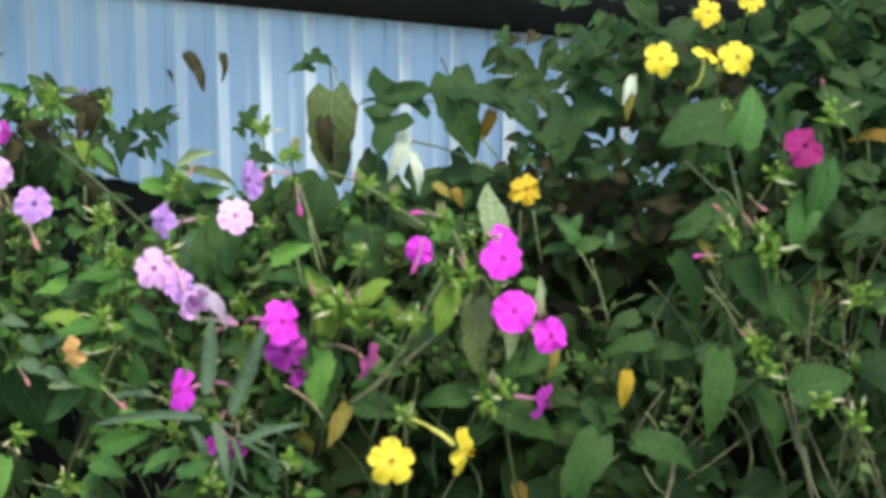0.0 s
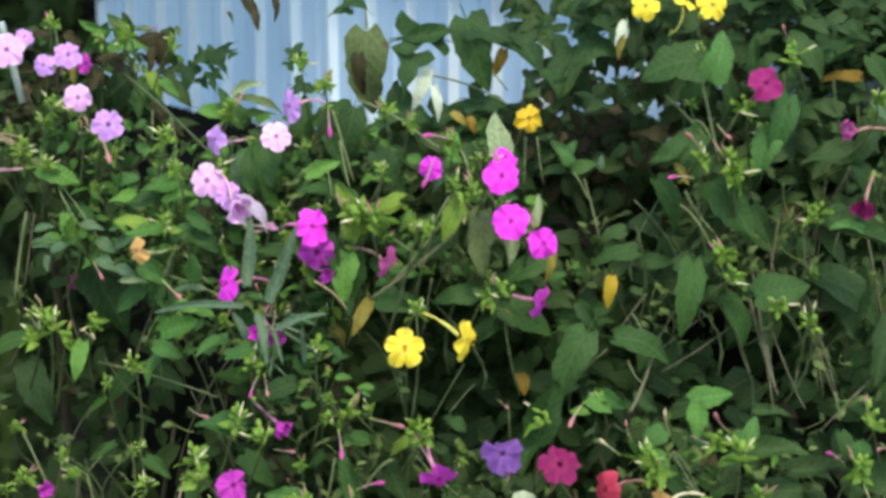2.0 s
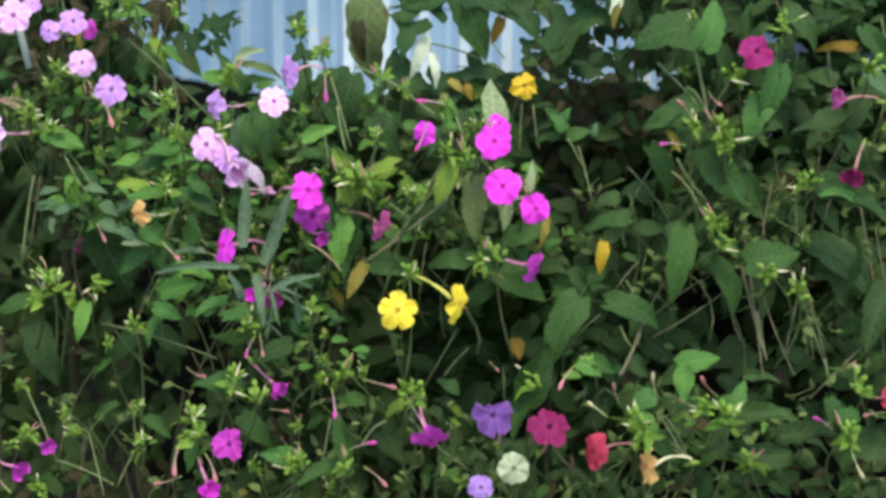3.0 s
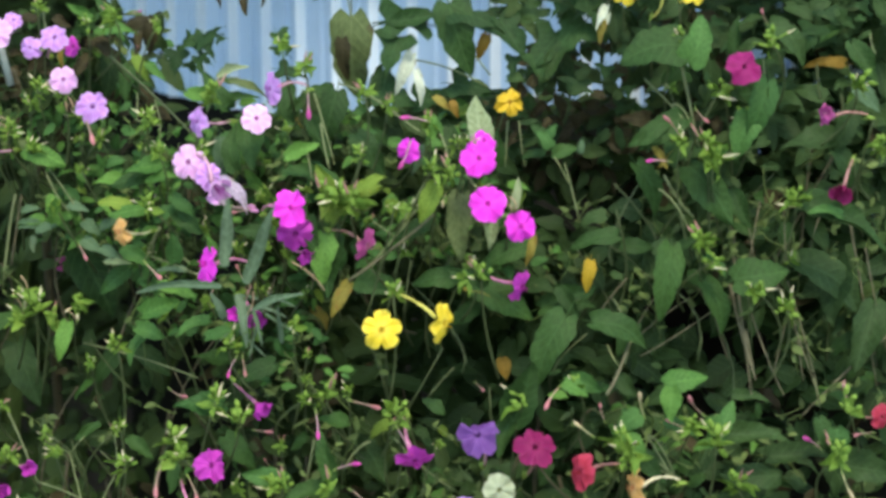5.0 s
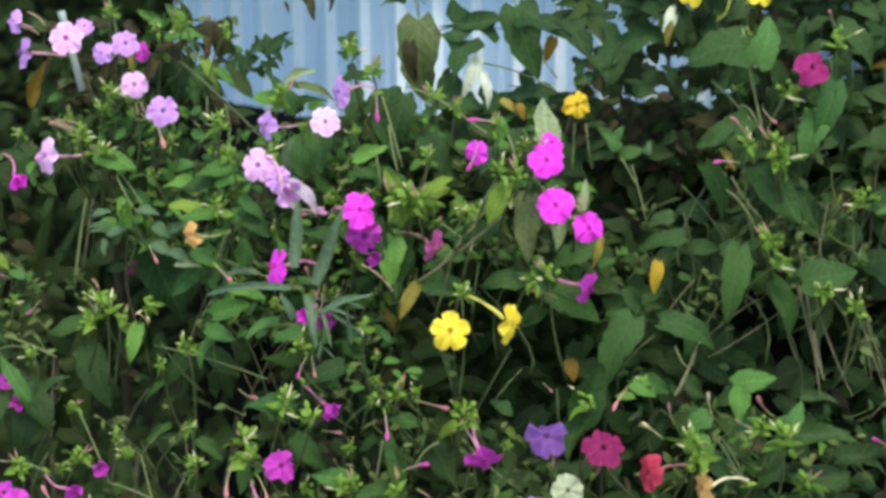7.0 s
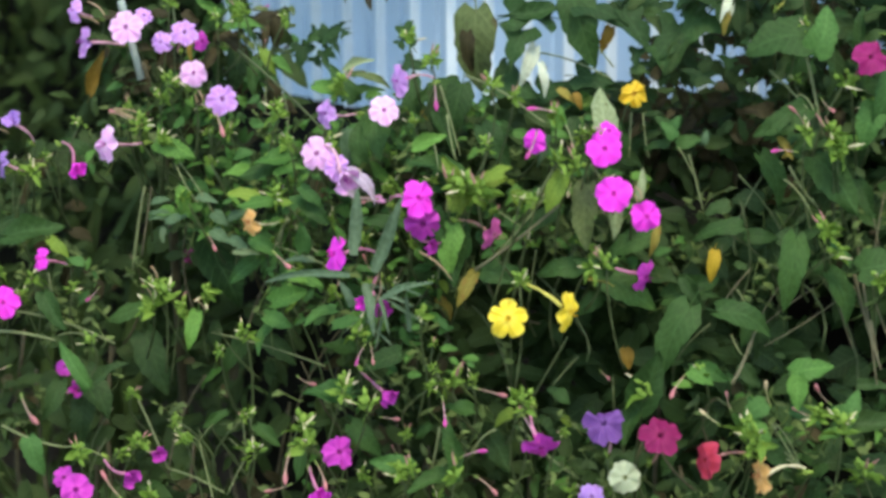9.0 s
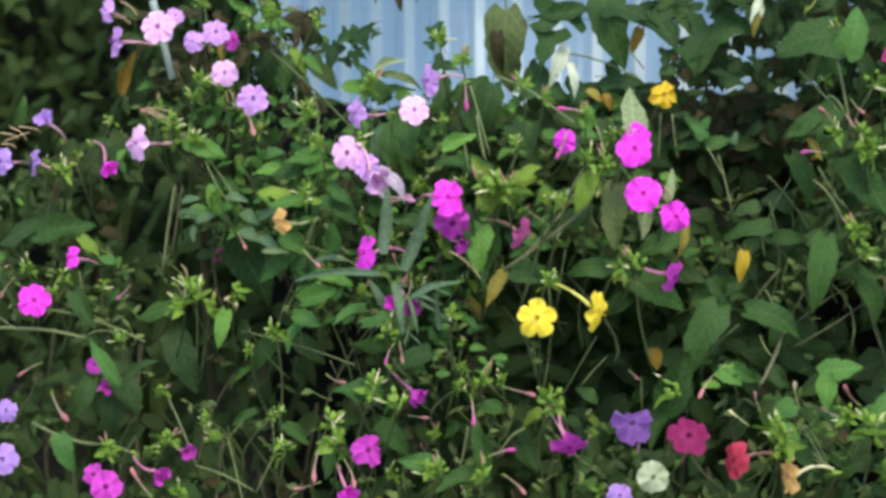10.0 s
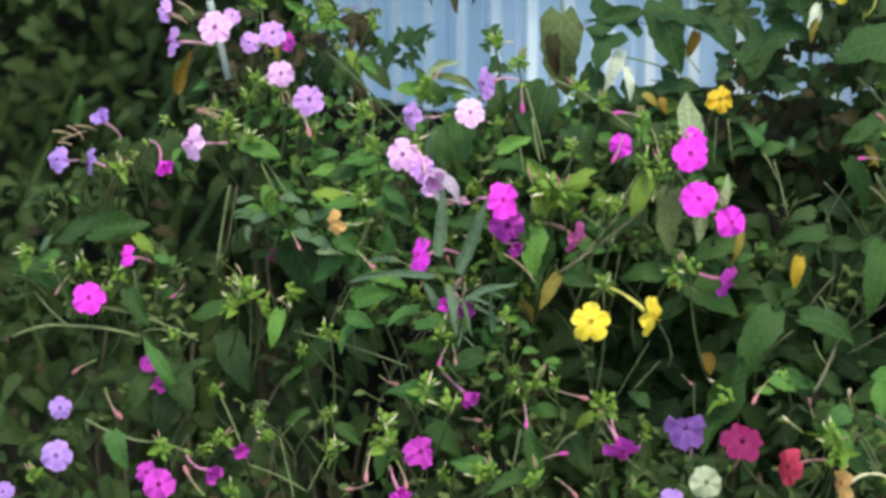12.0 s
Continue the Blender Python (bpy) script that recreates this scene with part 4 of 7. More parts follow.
cluster(PLANTS["mixed"], (0.2616, -0.0974, 0.4955), 1.3)
cluster(PLANTS["mixed"], (0.1806, -0.1124, 0.5111), 1.1)
cluster(PLANTS["mixed"], (0.1971, -0.1077, 0.4782), 1.3)
cluster(PLANTS["mixed"], (0.1654, -0.1158, 0.5221), 1.1)
cluster(PLANTS["mixed"], (0.1268, -0.1013, 0.4941), 1.1)
cluster(PLANTS["crimson"], (0.2711, -0.0526, 0.7283), 1.1)
cluster(PLANTS["crimson"], (0.2088, -0.0714, 0.5986), 0.9)
cluster(PLANTS["crimson"], (0.2899, -0.059, 0.6894), 1.1)
cluster(PLANTS["rose"], (-0.4433, 0.0667, 0.5767), 1)
cluster(PLANTS["rose"], (-0.4264, 0.0648, 0.5646), 0.7)
cluster(PLANTS["violet"], (-0.4284, 0.0013, 0.427), 0.86)
cluster(PLANTS["rose"], (-0.3257, 0.0195, 0.5276), 0.8)
cluster(PLANTS["rose"], (-0.2121, -0.0083, 0.5419), 0.9)
cluster(PLANTS["lilac"], (-0.1892, 0.014, 0.6955), 0.8)
cluster(PLANTS["lilac"], (-0.1524, -0.0069, 0.676), 0.8)
cluster(PLANTS["rose"], (-0.1298, -0.057, 0.5573), 1)
cluster(PLANTS["rose"], (-0.2523, -0.0388, 0.4769), 0.70)
cluster(PLANTS["rose"], (-0.2598, -0.028, 0.4855), 0.62)
cluster(PLANTS["magenta"], (-0.0882, -0.0626, 0.5713), 0.7)
cluster(PLANTS["lilac"], (-0.337, 0.0687, 0.6766), 0.7)
cluster(PLANTS["rose"], (-0.2309, -0.0035, 0.5278), 0.7)
cluster(PLANTS["lilac"], (-0.2712, 0.0785, 0.7596), 0.8)
cluster(PLANTS["lilac"], (-0.2358, 0.0645, 0.7508), 0.7)
cluster(PLANTS["lilac"], (-0.2181, 0.0602, 0.7580), 0.8)
cluster(PLANTS["lilac"], (-0.1841, 0.0479, 0.7539), 0.7)
cluster(PLANTS["lilac"], (-0.1827, 0.0266, 0.6699), 0.8)
cluster(PLANTS["magenta"], (0.0176, -0.0233, 0.6835), 0.8)
cluster(PLANTS["orange"], (-0.1902, 0.0190, 0.6333), 1)
cluster(PLANTS["lilac"], (-0.2726, 0.0551, 0.6654), 0.7)
cluster(PLANTS["magenta"], (-0.0600, -0.0152, 0.6478), 0.9)

# leaves that stand out
leaf(PLANTS["crimson"], "mid", (0.1441, -0.0407, 0.7498), (-0.97, -0.25, -0.03), 0.039, wide=1.2, broad=True)
leaf(PLANTS["crimson"], "fresh", (0.1696, -0.0432, 0.7549), (0.25, -0.01, 0.97), 0.0311, wide=0.95, broad=True)
leaf(PLANTS["crimson"], "mid", (0.1507, -0.036, 0.6951), (-0.8, -0.36, -0.48), 0.0358, wide=0.8)
leaf(PLANTS["crimson"], "fresh", (0.214, -0.0476, 0.711), (-0.17, -0.46, -0.87), 0.0391, wide=0.7, broad=True)
leaf(PLANTS["crimson"], "fresh", (0.2031, -0.0475, 0.6951), (-0.25, -0.46, -0.85), 0.028, wide=1.0, broad=True)
leaf(PLANTS["crimson"], "mid", (0.1561, -0.0566, 0.599), (-0.09, -0.47, -0.88), 0.0473, wide=0.6, broad=True)
leaf(PLANTS["crimson"], "mid", (0.2141, -0.0593, 0.6074), (0.91, -0.16, 0.38), 0.0339, wide=1.1, broad=True)
leaf(PLANTS["crimson"], "mid", (0.1826, -0.044, 0.6546), (0.56, -0.43, -0.71), 0.0453, wide=0.8)
leaf(PLANTS["crimson"], "mid", (0.2692, -0.0662, 0.6448), (0.91, -0.32, -0.26), 0.0559, wide=0.8)
leaf(PLANTS["crimson"], "deep", (0.2676, -0.0434, 0.5957), (0.84, -0.36, -0.41), 0.0536, wide=0.8)
leaf(PLANTS["mixed"], "light", (0.1597, -0.1163, 0.5536), (0.91, -0.16, 0.38), 0.0255, wide=0.9, broad=True)
leaf(PLANTS["mixed"], "light", (0.1510, -0.1280, 0.5390), (0.10, -0.30, -0.95), 0.0215, wide=0.95)
leaf(PLANTS["mixed"], "fresh", (0.1271, -0.0924, 0.5147), (-0.17, -0.0, 0.98), 0.0206, wide=0.8)
leaf(PLANTS["mixed"], "fresh", (0.1038, -0.071, 0.5343), (0.91, -0.32, -0.26), 0.0227, wide=0.8)
leaf(PLANTS["mixed"], "deep", (0.2097, -0.0895, 0.508), (0.96, -0.22, 0.14), 0.0413, wide=0.8)
leaf(PLANTS["mixed"], "deep", (0.2446, -0.0741, 0.4889), (0.95, -0.2, 0.23), 0.0419, wide=0.8)
leaf(PLANTS["mixed"], "deep", (0.2106, -0.0805, 0.4775), (-0.96, -0.19, 0.22), 0.038, wide=0.8)
leaf(PLANTS["mixed"], "deep", (0.2866, -0.0796, 0.4792), (0.95, -0.29, -0.1), 0.0419, wide=0.8)
leaf(PLANTS["crimson"], "mid", (0.2123, -0.0412, 0.7183), (0.33, -0.46, -0.82), 0.0224, wide=0.8)
leaf(PLANTS["crimson"], "mid", (0.2009, 0.0, 0.7536), (-0.0, -0.0, 1.0), 0.023, wide=0.8)
leaf(PLANTS["crimson"], "deep", (0.2375, -0.0051, 0.7507), (0.74, -0.39, -0.54), 0.0344, wide=0.8)
leaf(PLANTS["crimson"], "mid", (0.2858, -0.0091, 0.7364), (0.48, -0.44, -0.75), 0.0306, wide=0.8)
leaf(PLANTS["crimson"], "deep", (0.2887, -0.042, 0.5566), (-0.33, -0.45, -0.83), 0.0463, wide=0.8)
leaf(PLANTS["crimson"], "deep", (0.2482, -0.0246, 0.6827), (-0.91, -0.31, -0.27), 0.042, wide=0.8)
leaf(PLANTS["crimson"], "mid", (0.1892, -0.0483, 0.5815), (0.48, -0.44, -0.75), 0.0344, wide=0.8)
leaf(PLANTS["crimson"], "mid", (0.2726, -0.0354, 0.6698), (0.48, -0.44, -0.75), 0.0304, wide=0.8)
leaf(PLANTS["crimson"], "mid", (0.1462, -0.0162, 0.6542), (0.48, -0.44, -0.75), 0.0347, wide=0.8)
leaf(PLANTS["yellow"], "mid", (0.0791, -0.0553, 0.5549), (-0.46, -0.46, -0.76), 0.046, wide=0.75, broad=True)
leaf(PLANTS["mixed"], "mid", (0.0606, -0.0744, 0.5312), (0.25, -0.0, 0.97), 0.0438, wide=0.8)
leaf(PLANTS["mixed"], "mid", (0.0488, -0.0738, 0.4996), (-0.38, -0.47, -0.8), 0.0300, wide=0.8)
leaf(PLANTS["crimson"], "mid", (0.124, -0.0716, 0.5719), (0.95, -0.23, -0.19), 0.0378, wide=0.8)
leaf(PLANTS["magenta"], "mid", (-0.0377, -0.0189, 0.6777), (0.65, -0.37, -0.67), 0.0311, wide=0.8)
leaf(PLANTS["magenta"], "pale", (0.0357, -0.0074, 0.6937), (-0.08, -0.02, 1.0), 0.037, wide=0.8)
leaf(PLANTS["magenta"], "olive", (0.0202, -0.0438, 0.6340), (-0.05, -0.47, -0.88), 0.0403, wide=0.65)
leaf(PLANTS["magenta"], "pale", (0.0415, -0.0246, 0.629), (-0.05, -0.47, -0.88), 0.0292, wide=0.8)
leaf(PLANTS["magenta"], "pale", (0.0572, -0.0256, 0.6514), (0.17, -0.0, 0.99), 0.0190, wide=0.5)
leaf(PLANTS["magenta"], "straw", (0.0668, -0.0168, 0.6108), (-0.3, -0.47, -0.83), 0.0196, wide=0.5)
leaf(PLANTS["vine"], "ivy", (-0.0268, 0.0343, 0.7312), (-0.3, -0.47, -0.83), 0.0341, wide=0.8)
leaf(PLANTS["vine"], "mid", (0.0212, 0.0359, 0.747), (0.33, -0.43, -0.84), 0.0479, wide=0.8)
leaf(PLANTS["vine"], "ivy", (0.0585, 0.0424, 0.7407), (0.51, -0.4, -0.76), 0.0441, wide=0.8)
leaf(PLANTS["vine"], "ivy", (-0.0078, 0.0439, 0.7594), (0.97, -0.14, 0.22), 0.0441, wide=0.8)
leaf(PLANTS["vine"], "ivy", (-0.0194, 0.0439, 0.7555), (-0.95, -0.28, 0.14), 0.0362, wide=0.8)
leaf(PLANTS["vine"], "ivy", (0.0346, 0.0393, 0.7584), (0.93, -0.25, -0.27), 0.0359, wide=0.8)
leaf(PLANTS["vine"], "ivy", (0.0912, 0.0415, 0.7411), (-0.66, -0.44, -0.61), 0.046, wide=0.8)
leaf(PLANTS["vine"], "ivy", (0.0759, 0.0395, 0.7334), (-0.6, -0.45, -0.67), 0.038, wide=0.8)
leaf(PLANTS["vine"], "ivy", (0.1186, 0.0347, 0.7557), (0.36, -0.43, -0.83), 0.0357, wide=0.8)
leaf(PLANTS["vine"], "ivy", (-0.1727, 0.1126, 0.7297), (-0.89, -0.37, -0.27), 0.0222, wide=0.8)
leaf(PLANTS["vine"], "ivy", (-0.157, 0.1087, 0.7357), (0.89, -0.08, 0.46), 0.0204, wide=0.8)
leaf(PLANTS["vine"], "ivy", (-0.1632, 0.1035, 0.7144), (0.2, -0.45, -0.87), 0.017, wide=0.8)
leaf(PLANTS["vine"], "ivy", (-0.1822, 0.1104, 0.7145), (-0.14, -0.47, -0.87), 0.0222, wide=0.8)
leaf(PLANTS["vine"], "ivy", (-0.1003, 0.067, 0.7362), (0.51, -0.4, -0.76), 0.0206, wide=0.8)
leaf(PLANTS["vine"], "ivy", (-0.0938, 0.0577, 0.7195), (0.97, -0.21, -0.11), 0.0205, wide=0.8)
leaf(PLANTS["orange"], "light", (-0.1779, -0.0299, 0.5746), (0.92, -0.1, 0.38), 0.0277, wide=0.8)
leaf(PLANTS["rose"], "fresh", (-0.1533, -0.0502, 0.5112), (-0.95, -0.32, -0.03), 0.0335, wide=0.8)
leaf(PLANTS["rose"], "mid", (-0.1156, -0.042, 0.5334), (-0.89, -0.37, -0.27), 0.0276, wide=0.8)
leaf(PLANTS["rose"], "mid", (-0.1276, -0.0222, 0.4715), (0.77, -0.33, -0.55), 0.0290, wide=0.8)
leaf(PLANTS["rose"], "mid", (-0.0683, -0.0822, 0.4881), (-0.25, -0.03, 0.97), 0.0327, wide=0.8)
leaf(PLANTS["rose"], "fresh", (-0.1081, -0.0714, 0.4695), (-0.92, -0.24, 0.3), 0.0292, wide=0.8)
leaf(PLANTS["rose"], "mid", (-0.0813, -0.0769, 0.4601), (-0.94, -0.34, -0.11), 0.0349, wide=0.8)
leaf(PLANTS["rose"], "fresh", (-0.362, -0.0121, 0.4530), (0.44, -0.41, -0.8), 0.0270, wide=0.8)
leaf(PLANTS["rose"], "fresh", (-0.3363, 0.013, 0.5125), (-0.41, -0.06, 0.91), 0.0374, wide=0.5)
# next four low leaves: the weaker light is put into the deep tone
leaf(PLANTS["rose"], "deep", (-0.3122, 0.0105, 0.5095), (0.75, -0.04, 0.66), 0.0249, wide=0.8)
leaf(PLANTS["rose"], "deep", (-0.3265, 0.0364, 0.4841), (0.51, -0.4, -0.76), 0.0400, wide=0.8)
leaf(PLANTS["rose"], "deep", (-0.3663, 0.0532, 0.4736), (-0.46, -0.46, -0.76), 0.0300, wide=0.8)
leaf(PLANTS["rose"], "deep", (-0.3415, 0.0478, 0.4584), (0.03, -0.46, -0.89), 0.0323, wide=0.8)
leaf(PLANTS["lilac"], "mid", (-0.3802, 0.0877, 0.5921), (0.97, -0.14, 0.22), 0.0454, wide=0.8)
leaf(PLANTS["lilac"], "mid", (-0.3487, 0.0907, 0.6559), (-0.83, -0.18, 0.53), 0.0200, wide=0.8)
leaf(PLANTS["rose"], "mid", (-0.3586, 0.0443, 0.542), (0.51, -0.4, -0.76), 0.0317, wide=0.8)
leaf(PLANTS["rose"], "mid", (-0.4381, 0.0825, 0.5556), (0.93, -0.25, -0.27), 0.0435, wide=0.8)
leaf(PLANTS["rose"], "mid", (-0.3130, 0.0771, 0.5347), (-0.94, -0.34, -0.11), 0.0300, wide=0.8)
leaf(PLANTS["rose"], "light", (-0.2530, 0.014, 0.5370), (-0.2, -0.47, -0.85), 0.0270, wide=0.65)
leaf(PLANTS["orange"], "mid", (-0.2382, 0.0755, 0.5645), (0.51, -0.4, -0.76), 0.0557, wide=0.8)
leaf(PLANTS["lilac"], "mid", (-0.2041, 0.0192, 0.6527), (-0.94, -0.34, -0.11), 0.0260, wide=0.8)
leaf(PLANTS["orange"], "light", (-0.2046, 0.0049, 0.6336), (-0.95, -0.3, 0.06), 0.0240, wide=0.8)
leaf(PLANTS["lilac"], "deep", (-0.4185, 0.1038, 0.59), (-0.89, -0.37, -0.27), 0.0395, wide=0.8)
leaf(PLANTS["lilac"], "mid", (-0.1185, 0.0043, 0.6764), (0.2, -0.45, -0.87), 0.0358, wide=0.8)
leaf(PLANTS["magenta"], "mid", (-0.0789, -0.0253, 0.663), (-0.9, -0.22, 0.38), 0.035, wide=0.8)
leaf(PLANTS["orange"], "mid", (-0.1605, -0.006, 0.6267), (0.77, -0.33, -0.55), 0.0260, wide=0.8)
leaf(PLANTS["magenta"], "mid", (-0.0668, -0.0377, 0.6079), (-0.05, -0.47, -0.88), 0.0467, wide=0.8)
leaf(PLANTS["magenta"], "mid", (-0.0822, -0.0308, 0.6177), (-0.05, -0.47, -0.88), 0.0352, wide=0.8)
leaf(PLANTS["magenta"], "mid", (0.0044, -0.0300, 0.5940), (-0.95, -0.32, -0.03), 0.0270, wide=0.8)
leaf(PLANTS["magenta"], "mid", (0.0522, -0.0134, 0.5782), (0.9, -0.28, -0.34), 0.0436, wide=0.8)
leaf(PLANTS["magenta"], "mid", (-0.0326, -0.0394, 0.5953), (0.98, -0.17, 0.06), 0.0311, wide=0.8)
leaf(PLANTS["yellow"], "straw", (-0.0590, -0.0444, 0.5835), (-0.46, -0.46, -0.76), 0.0250, wide=0.6)
leaf(PLANTS["magenta"], "lime", (-0.0008, -0.062, 0.6526), (-0.38, -0.47, -0.8), 0.0264, wide=0.8)
leaf(PLANTS["magenta"], "lime", (-0.0559, -0.04, 0.6491), (0.49, -0.01, 0.87), 0.0308, wide=0.8)
leaf(PLANTS["magenta"], "lime", (-0.0448, -0.0364, 0.6542), (0.92, -0.1, 0.38), 0.027, wide=0.8)
leaf(PLANTS["magenta"], "lime", (-0.0694, -0.0277, 0.6598), (-0.48, -0.07, 0.87), 0.0233, wide=0.8)
leaf(PLANTS["magenta"], "mid", (-0.0108, -0.0368, 0.6317), (-0.89, -0.37, -0.27), 0.0271, wide=0.8)
leaf(PLANTS["yellow"], "mid", (0.0953, -0.0027, 0.5741), (0.92, -0.1, 0.38), 0.0399, wide=0.8)
leaf(PLANTS["magenta"], "mid", (0.0518, -0.0059, 0.6061), (-0.89, -0.37, -0.27), 0.0357, wide=0.8)
leaf(PLANTS["lilac"], "ochre", (-0.3328, 0.1096, 0.7065), (0.33, -0.0, 0.94), 0.0323, wide=0.5)
leaf(PLANTS["rose"], "lime", (-0.3544, 0.0573, 0.5867), (0.77, -0.33, -0.55), 0.0191, wide=0.8)
leaf(PLANTS["lilac"], "mid", (-0.1317, -0.0002, 0.6751), (-0.17, -0.02, 0.99), 0.0278, wide=0.8)
leaf(PLANTS["magenta"], "light", (-0.0824, -0.0373, 0.6824), (0.92, -0.1, 0.38), 0.023, wide=0.8)
leaf(PLANTS["lilac"], "light", (-0.2646, 0.0391, 0.6623), (0.93, -0.25, -0.27), 0.0288, wide=0.8)
leaf(PLANTS["lilac"], "light", (-0.2576, 0.0285, 0.6279), (0.0, -0.01, 1.0), 0.0205, wide=0.8)
leaf(PLANTS["lilac"], "light", (-0.2749, 0.0334, 0.6163), (-0.89, -0.37, -0.27), 0.0186, wide=0.8)
leaf(PLANTS["rose"], "mid", (-0.0652, -0.0588, 0.5039), (-0.95, -0.3, 0.06), 0.0220, wide=0.8)
leaf(PLANTS["rose"], "deep", (-0.1959, 0.0472, 0.5131), (0.77, -0.33, -0.55), 0.0300, wide=0.8)
leaf(PLANTS["rose"], "mid", (-0.2304, 0.0562, 0.5054), (-0.46, -0.46, -0.76), 0.0250, wide=0.8)
leaf(PLANTS["rose"], "deep", (-0.2924, 0.0751, 0.4942), (0.36, -0.43, -0.83), 0.0478, wide=0.8)
leaf(PLANTS["rose"], "mid", (-0.1515, 0.0072, 0.5258), (-0.95, -0.3, 0.06), 0.0260, wide=0.8)
leaf(PLANTS["rose"], "mid", (-0.2401, 0.0179, 0.4700), (-0.82, -0.4, -0.42), 0.0200, wide=0.8)
leaf(PLANTS["rose"], "mid", (-0.1989, -0.0029, 0.4653), (0.77, -0.33, -0.55), 0.0220, wide=0.8)
leaf(PLANTS["rose"], "mid", (-0.1775, -0.0176, 0.4500), (-0.3, -0.47, -0.83), 0.0220, wide=0.8)
leaf(PLANTS["rose"], "deep", (-0.0392, -0.0157, 0.4608), (0.51, -0.4, -0.76), 0.0365, wide=0.8)
leaf(PLANTS["lilac"], "pale", (-0.1355, 0.0546, 0.7203), (0.92, -0.1, 0.38), 0.0225, wide=0.5)
leaf(PLANTS["vine"], "bleached", (-0.0165, 0.0385, 0.721), (-0.3, -0.47, -0.83), 0.0282, wide=0.5)
leaf(PLANTS["vine"], "bleached", (-0.0071, 0.0334, 0.7128), (0.2, -0.45, -0.87), 0.0221, wide=0.5)
leaf(PLANTS["lilac"], "olive", (-0.1244, 0.037, 0.713), (0.97, -0.21, -0.11), 0.0243, wide=0.5)
leaf(PLANTS["lilac"], "withered", (-0.2316, 0.0861, 0.7338), (0.86, -0.29, -0.41), 0.0252, wide=0.75)
leaf(PLANTS["lilac"], "withered", (-0.2229, 0.0818, 0.7279), (0.77, -0.33, -0.55), 0.0209, wide=0.75)
leaf(PLANTS["vine"], "withered", (-0.201, 0.1171, 0.7372), (0.2, -0.45, -0.87), 0.0235, wide=0.75)
leaf(PLANTS["vine"], "withered", (-0.137, 0.1263, 0.7654), (0.47, -0.46, -0.75), 0.0187, wide=0.75)
leaf(PLANTS["vine"], "withered", (-0.1329, 0.1216, 0.7567), (0.15, -0.48, -0.87), 0.0146, wide=0.75)
leaf(PLANTS["vine"], "withered", (-0.1186, 0.1193, 0.7651), (0.15, -0.48, -0.87), 0.0166, wide=0.75)
leaf(PLANTS["vine"], "withered", (-0.1515, 0.1292, 0.7582), (0.47, -0.46, -0.75), 0.0084, wide=0.75)
leaf(PLANTS["vine"], "ivy", (-0.058, 0.083, 0.7719), (0.83, -0.39, -0.41), 0.0202, wide=0.8)
leaf(PLANTS["vine"], "ivy", (-0.0738, 0.0854, 0.7684), (-0.92, -0.28, -0.27), 0.0162, wide=0.8)
leaf(PLANTS["lilac"], "mid", (-0.2464, 0.0899, 0.7381), (-0.89, -0.37, -0.27), 0.0252, wide=0.8)
leaf(PLANTS["lilac"], "light", (-0.2199, 0.0767, 0.746), (0.92, -0.1, 0.38), 0.0249, wide=0.8)
leaf(PLANTS["lilac"], "deep", (-0.2291, 0.0953, 0.7087), (0.03, -0.46, -0.89), 0.0297, wide=0.8)
leaf(PLANTS["lilac"], "light", (-0.1548, 0.0458, 0.7026), (0.93, -0.25, -0.27), 0.0245, wide=0.8)
leaf(PLANTS["lilac"], "mid", (-0.1439, 0.0343, 0.7105), (-0.48, -0.07, 0.87), 0.0283, wide=0.8)
leaf(PLANTS["lilac"], "mid", (-0.1323, 0.0373, 0.7042), (0.92, -0.1, 0.38), 0.0284, wide=0.8)
leaf(PLANTS["vine"], "ivy", (-0.1554, 0.1043, 0.7247), (0.51, -0.4, -0.76), 0.0144, wide=0.8)
leaf(PLANTS["magenta"], "deep", (-0.0381, 0.0478, 0.7095), (-0.46, -0.46, -0.76), 0.0285, wide=0.8)
leaf(PLANTS["vine"], "ivy", (-0.0184, 0.0417, 0.7047), (0.93, -0.25, -0.27), 0.0324, wide=0.8)
leaf(PLANTS["vine"], "ivy", (0.0092, 0.0492, 0.7038), (0.97, -0.14, 0.22), 0.0366, wide=0.8)
leaf(PLANTS["vine"], "ivy", (0.0327, 0.0518, 0.7096), (0.97, -0.21, -0.11), 0.0325, wide=0.8)
leaf(PLANTS["magenta"], "mid", (-0.0811, 0.0352, 0.7031), (-0.89, -0.37, -0.27), 0.0323, wide=0.8)
leaf(PLANTS["magenta"], "mid", (-0.0969, 0.0388, 0.6984), (0.2, -0.45, -0.87), 0.0325, wide=0.8)
leaf(PLANTS["magenta"], "mid", (-0.065, 0.0162, 0.6945), (-0.14, -0.47, -0.87), 0.0359, wide=0.8)
leaf(PLANTS["magenta"], "mid", (-0.0724, 0.0119, 0.6795), (0.51, -0.4, -0.76), 0.0319, wide=0.8)
leaf(PLANTS["magenta"], "deep", (0.0159, 0.0044, 0.6779), (0.2, -0.45, -0.87), 0.0237, wide=0.8)
leaf(PLANTS["crimson"], "bleached", (0.1146, 0.0159, 0.7607), (-0.33, -0.45, -0.83), 0.0194, wide=0.5)
leaf(PLANTS["crimson"], "straw", (0.1146, 0.0136, 0.7534), (-0.17, -0.46, -0.87), 0.0155, wide=0.5)
leaf(PLANTS["crimson"], "straw", (0.1504, -0.037, 0.6774), (0.48, -0.44, -0.75), 0.017, wide=0.5)
leaf(PLANTS["mixed"], "deep", (0.2106, -0.0684, 0.5259), (0.97, -0.24, 0.06), 0.0228, wide=0.8)
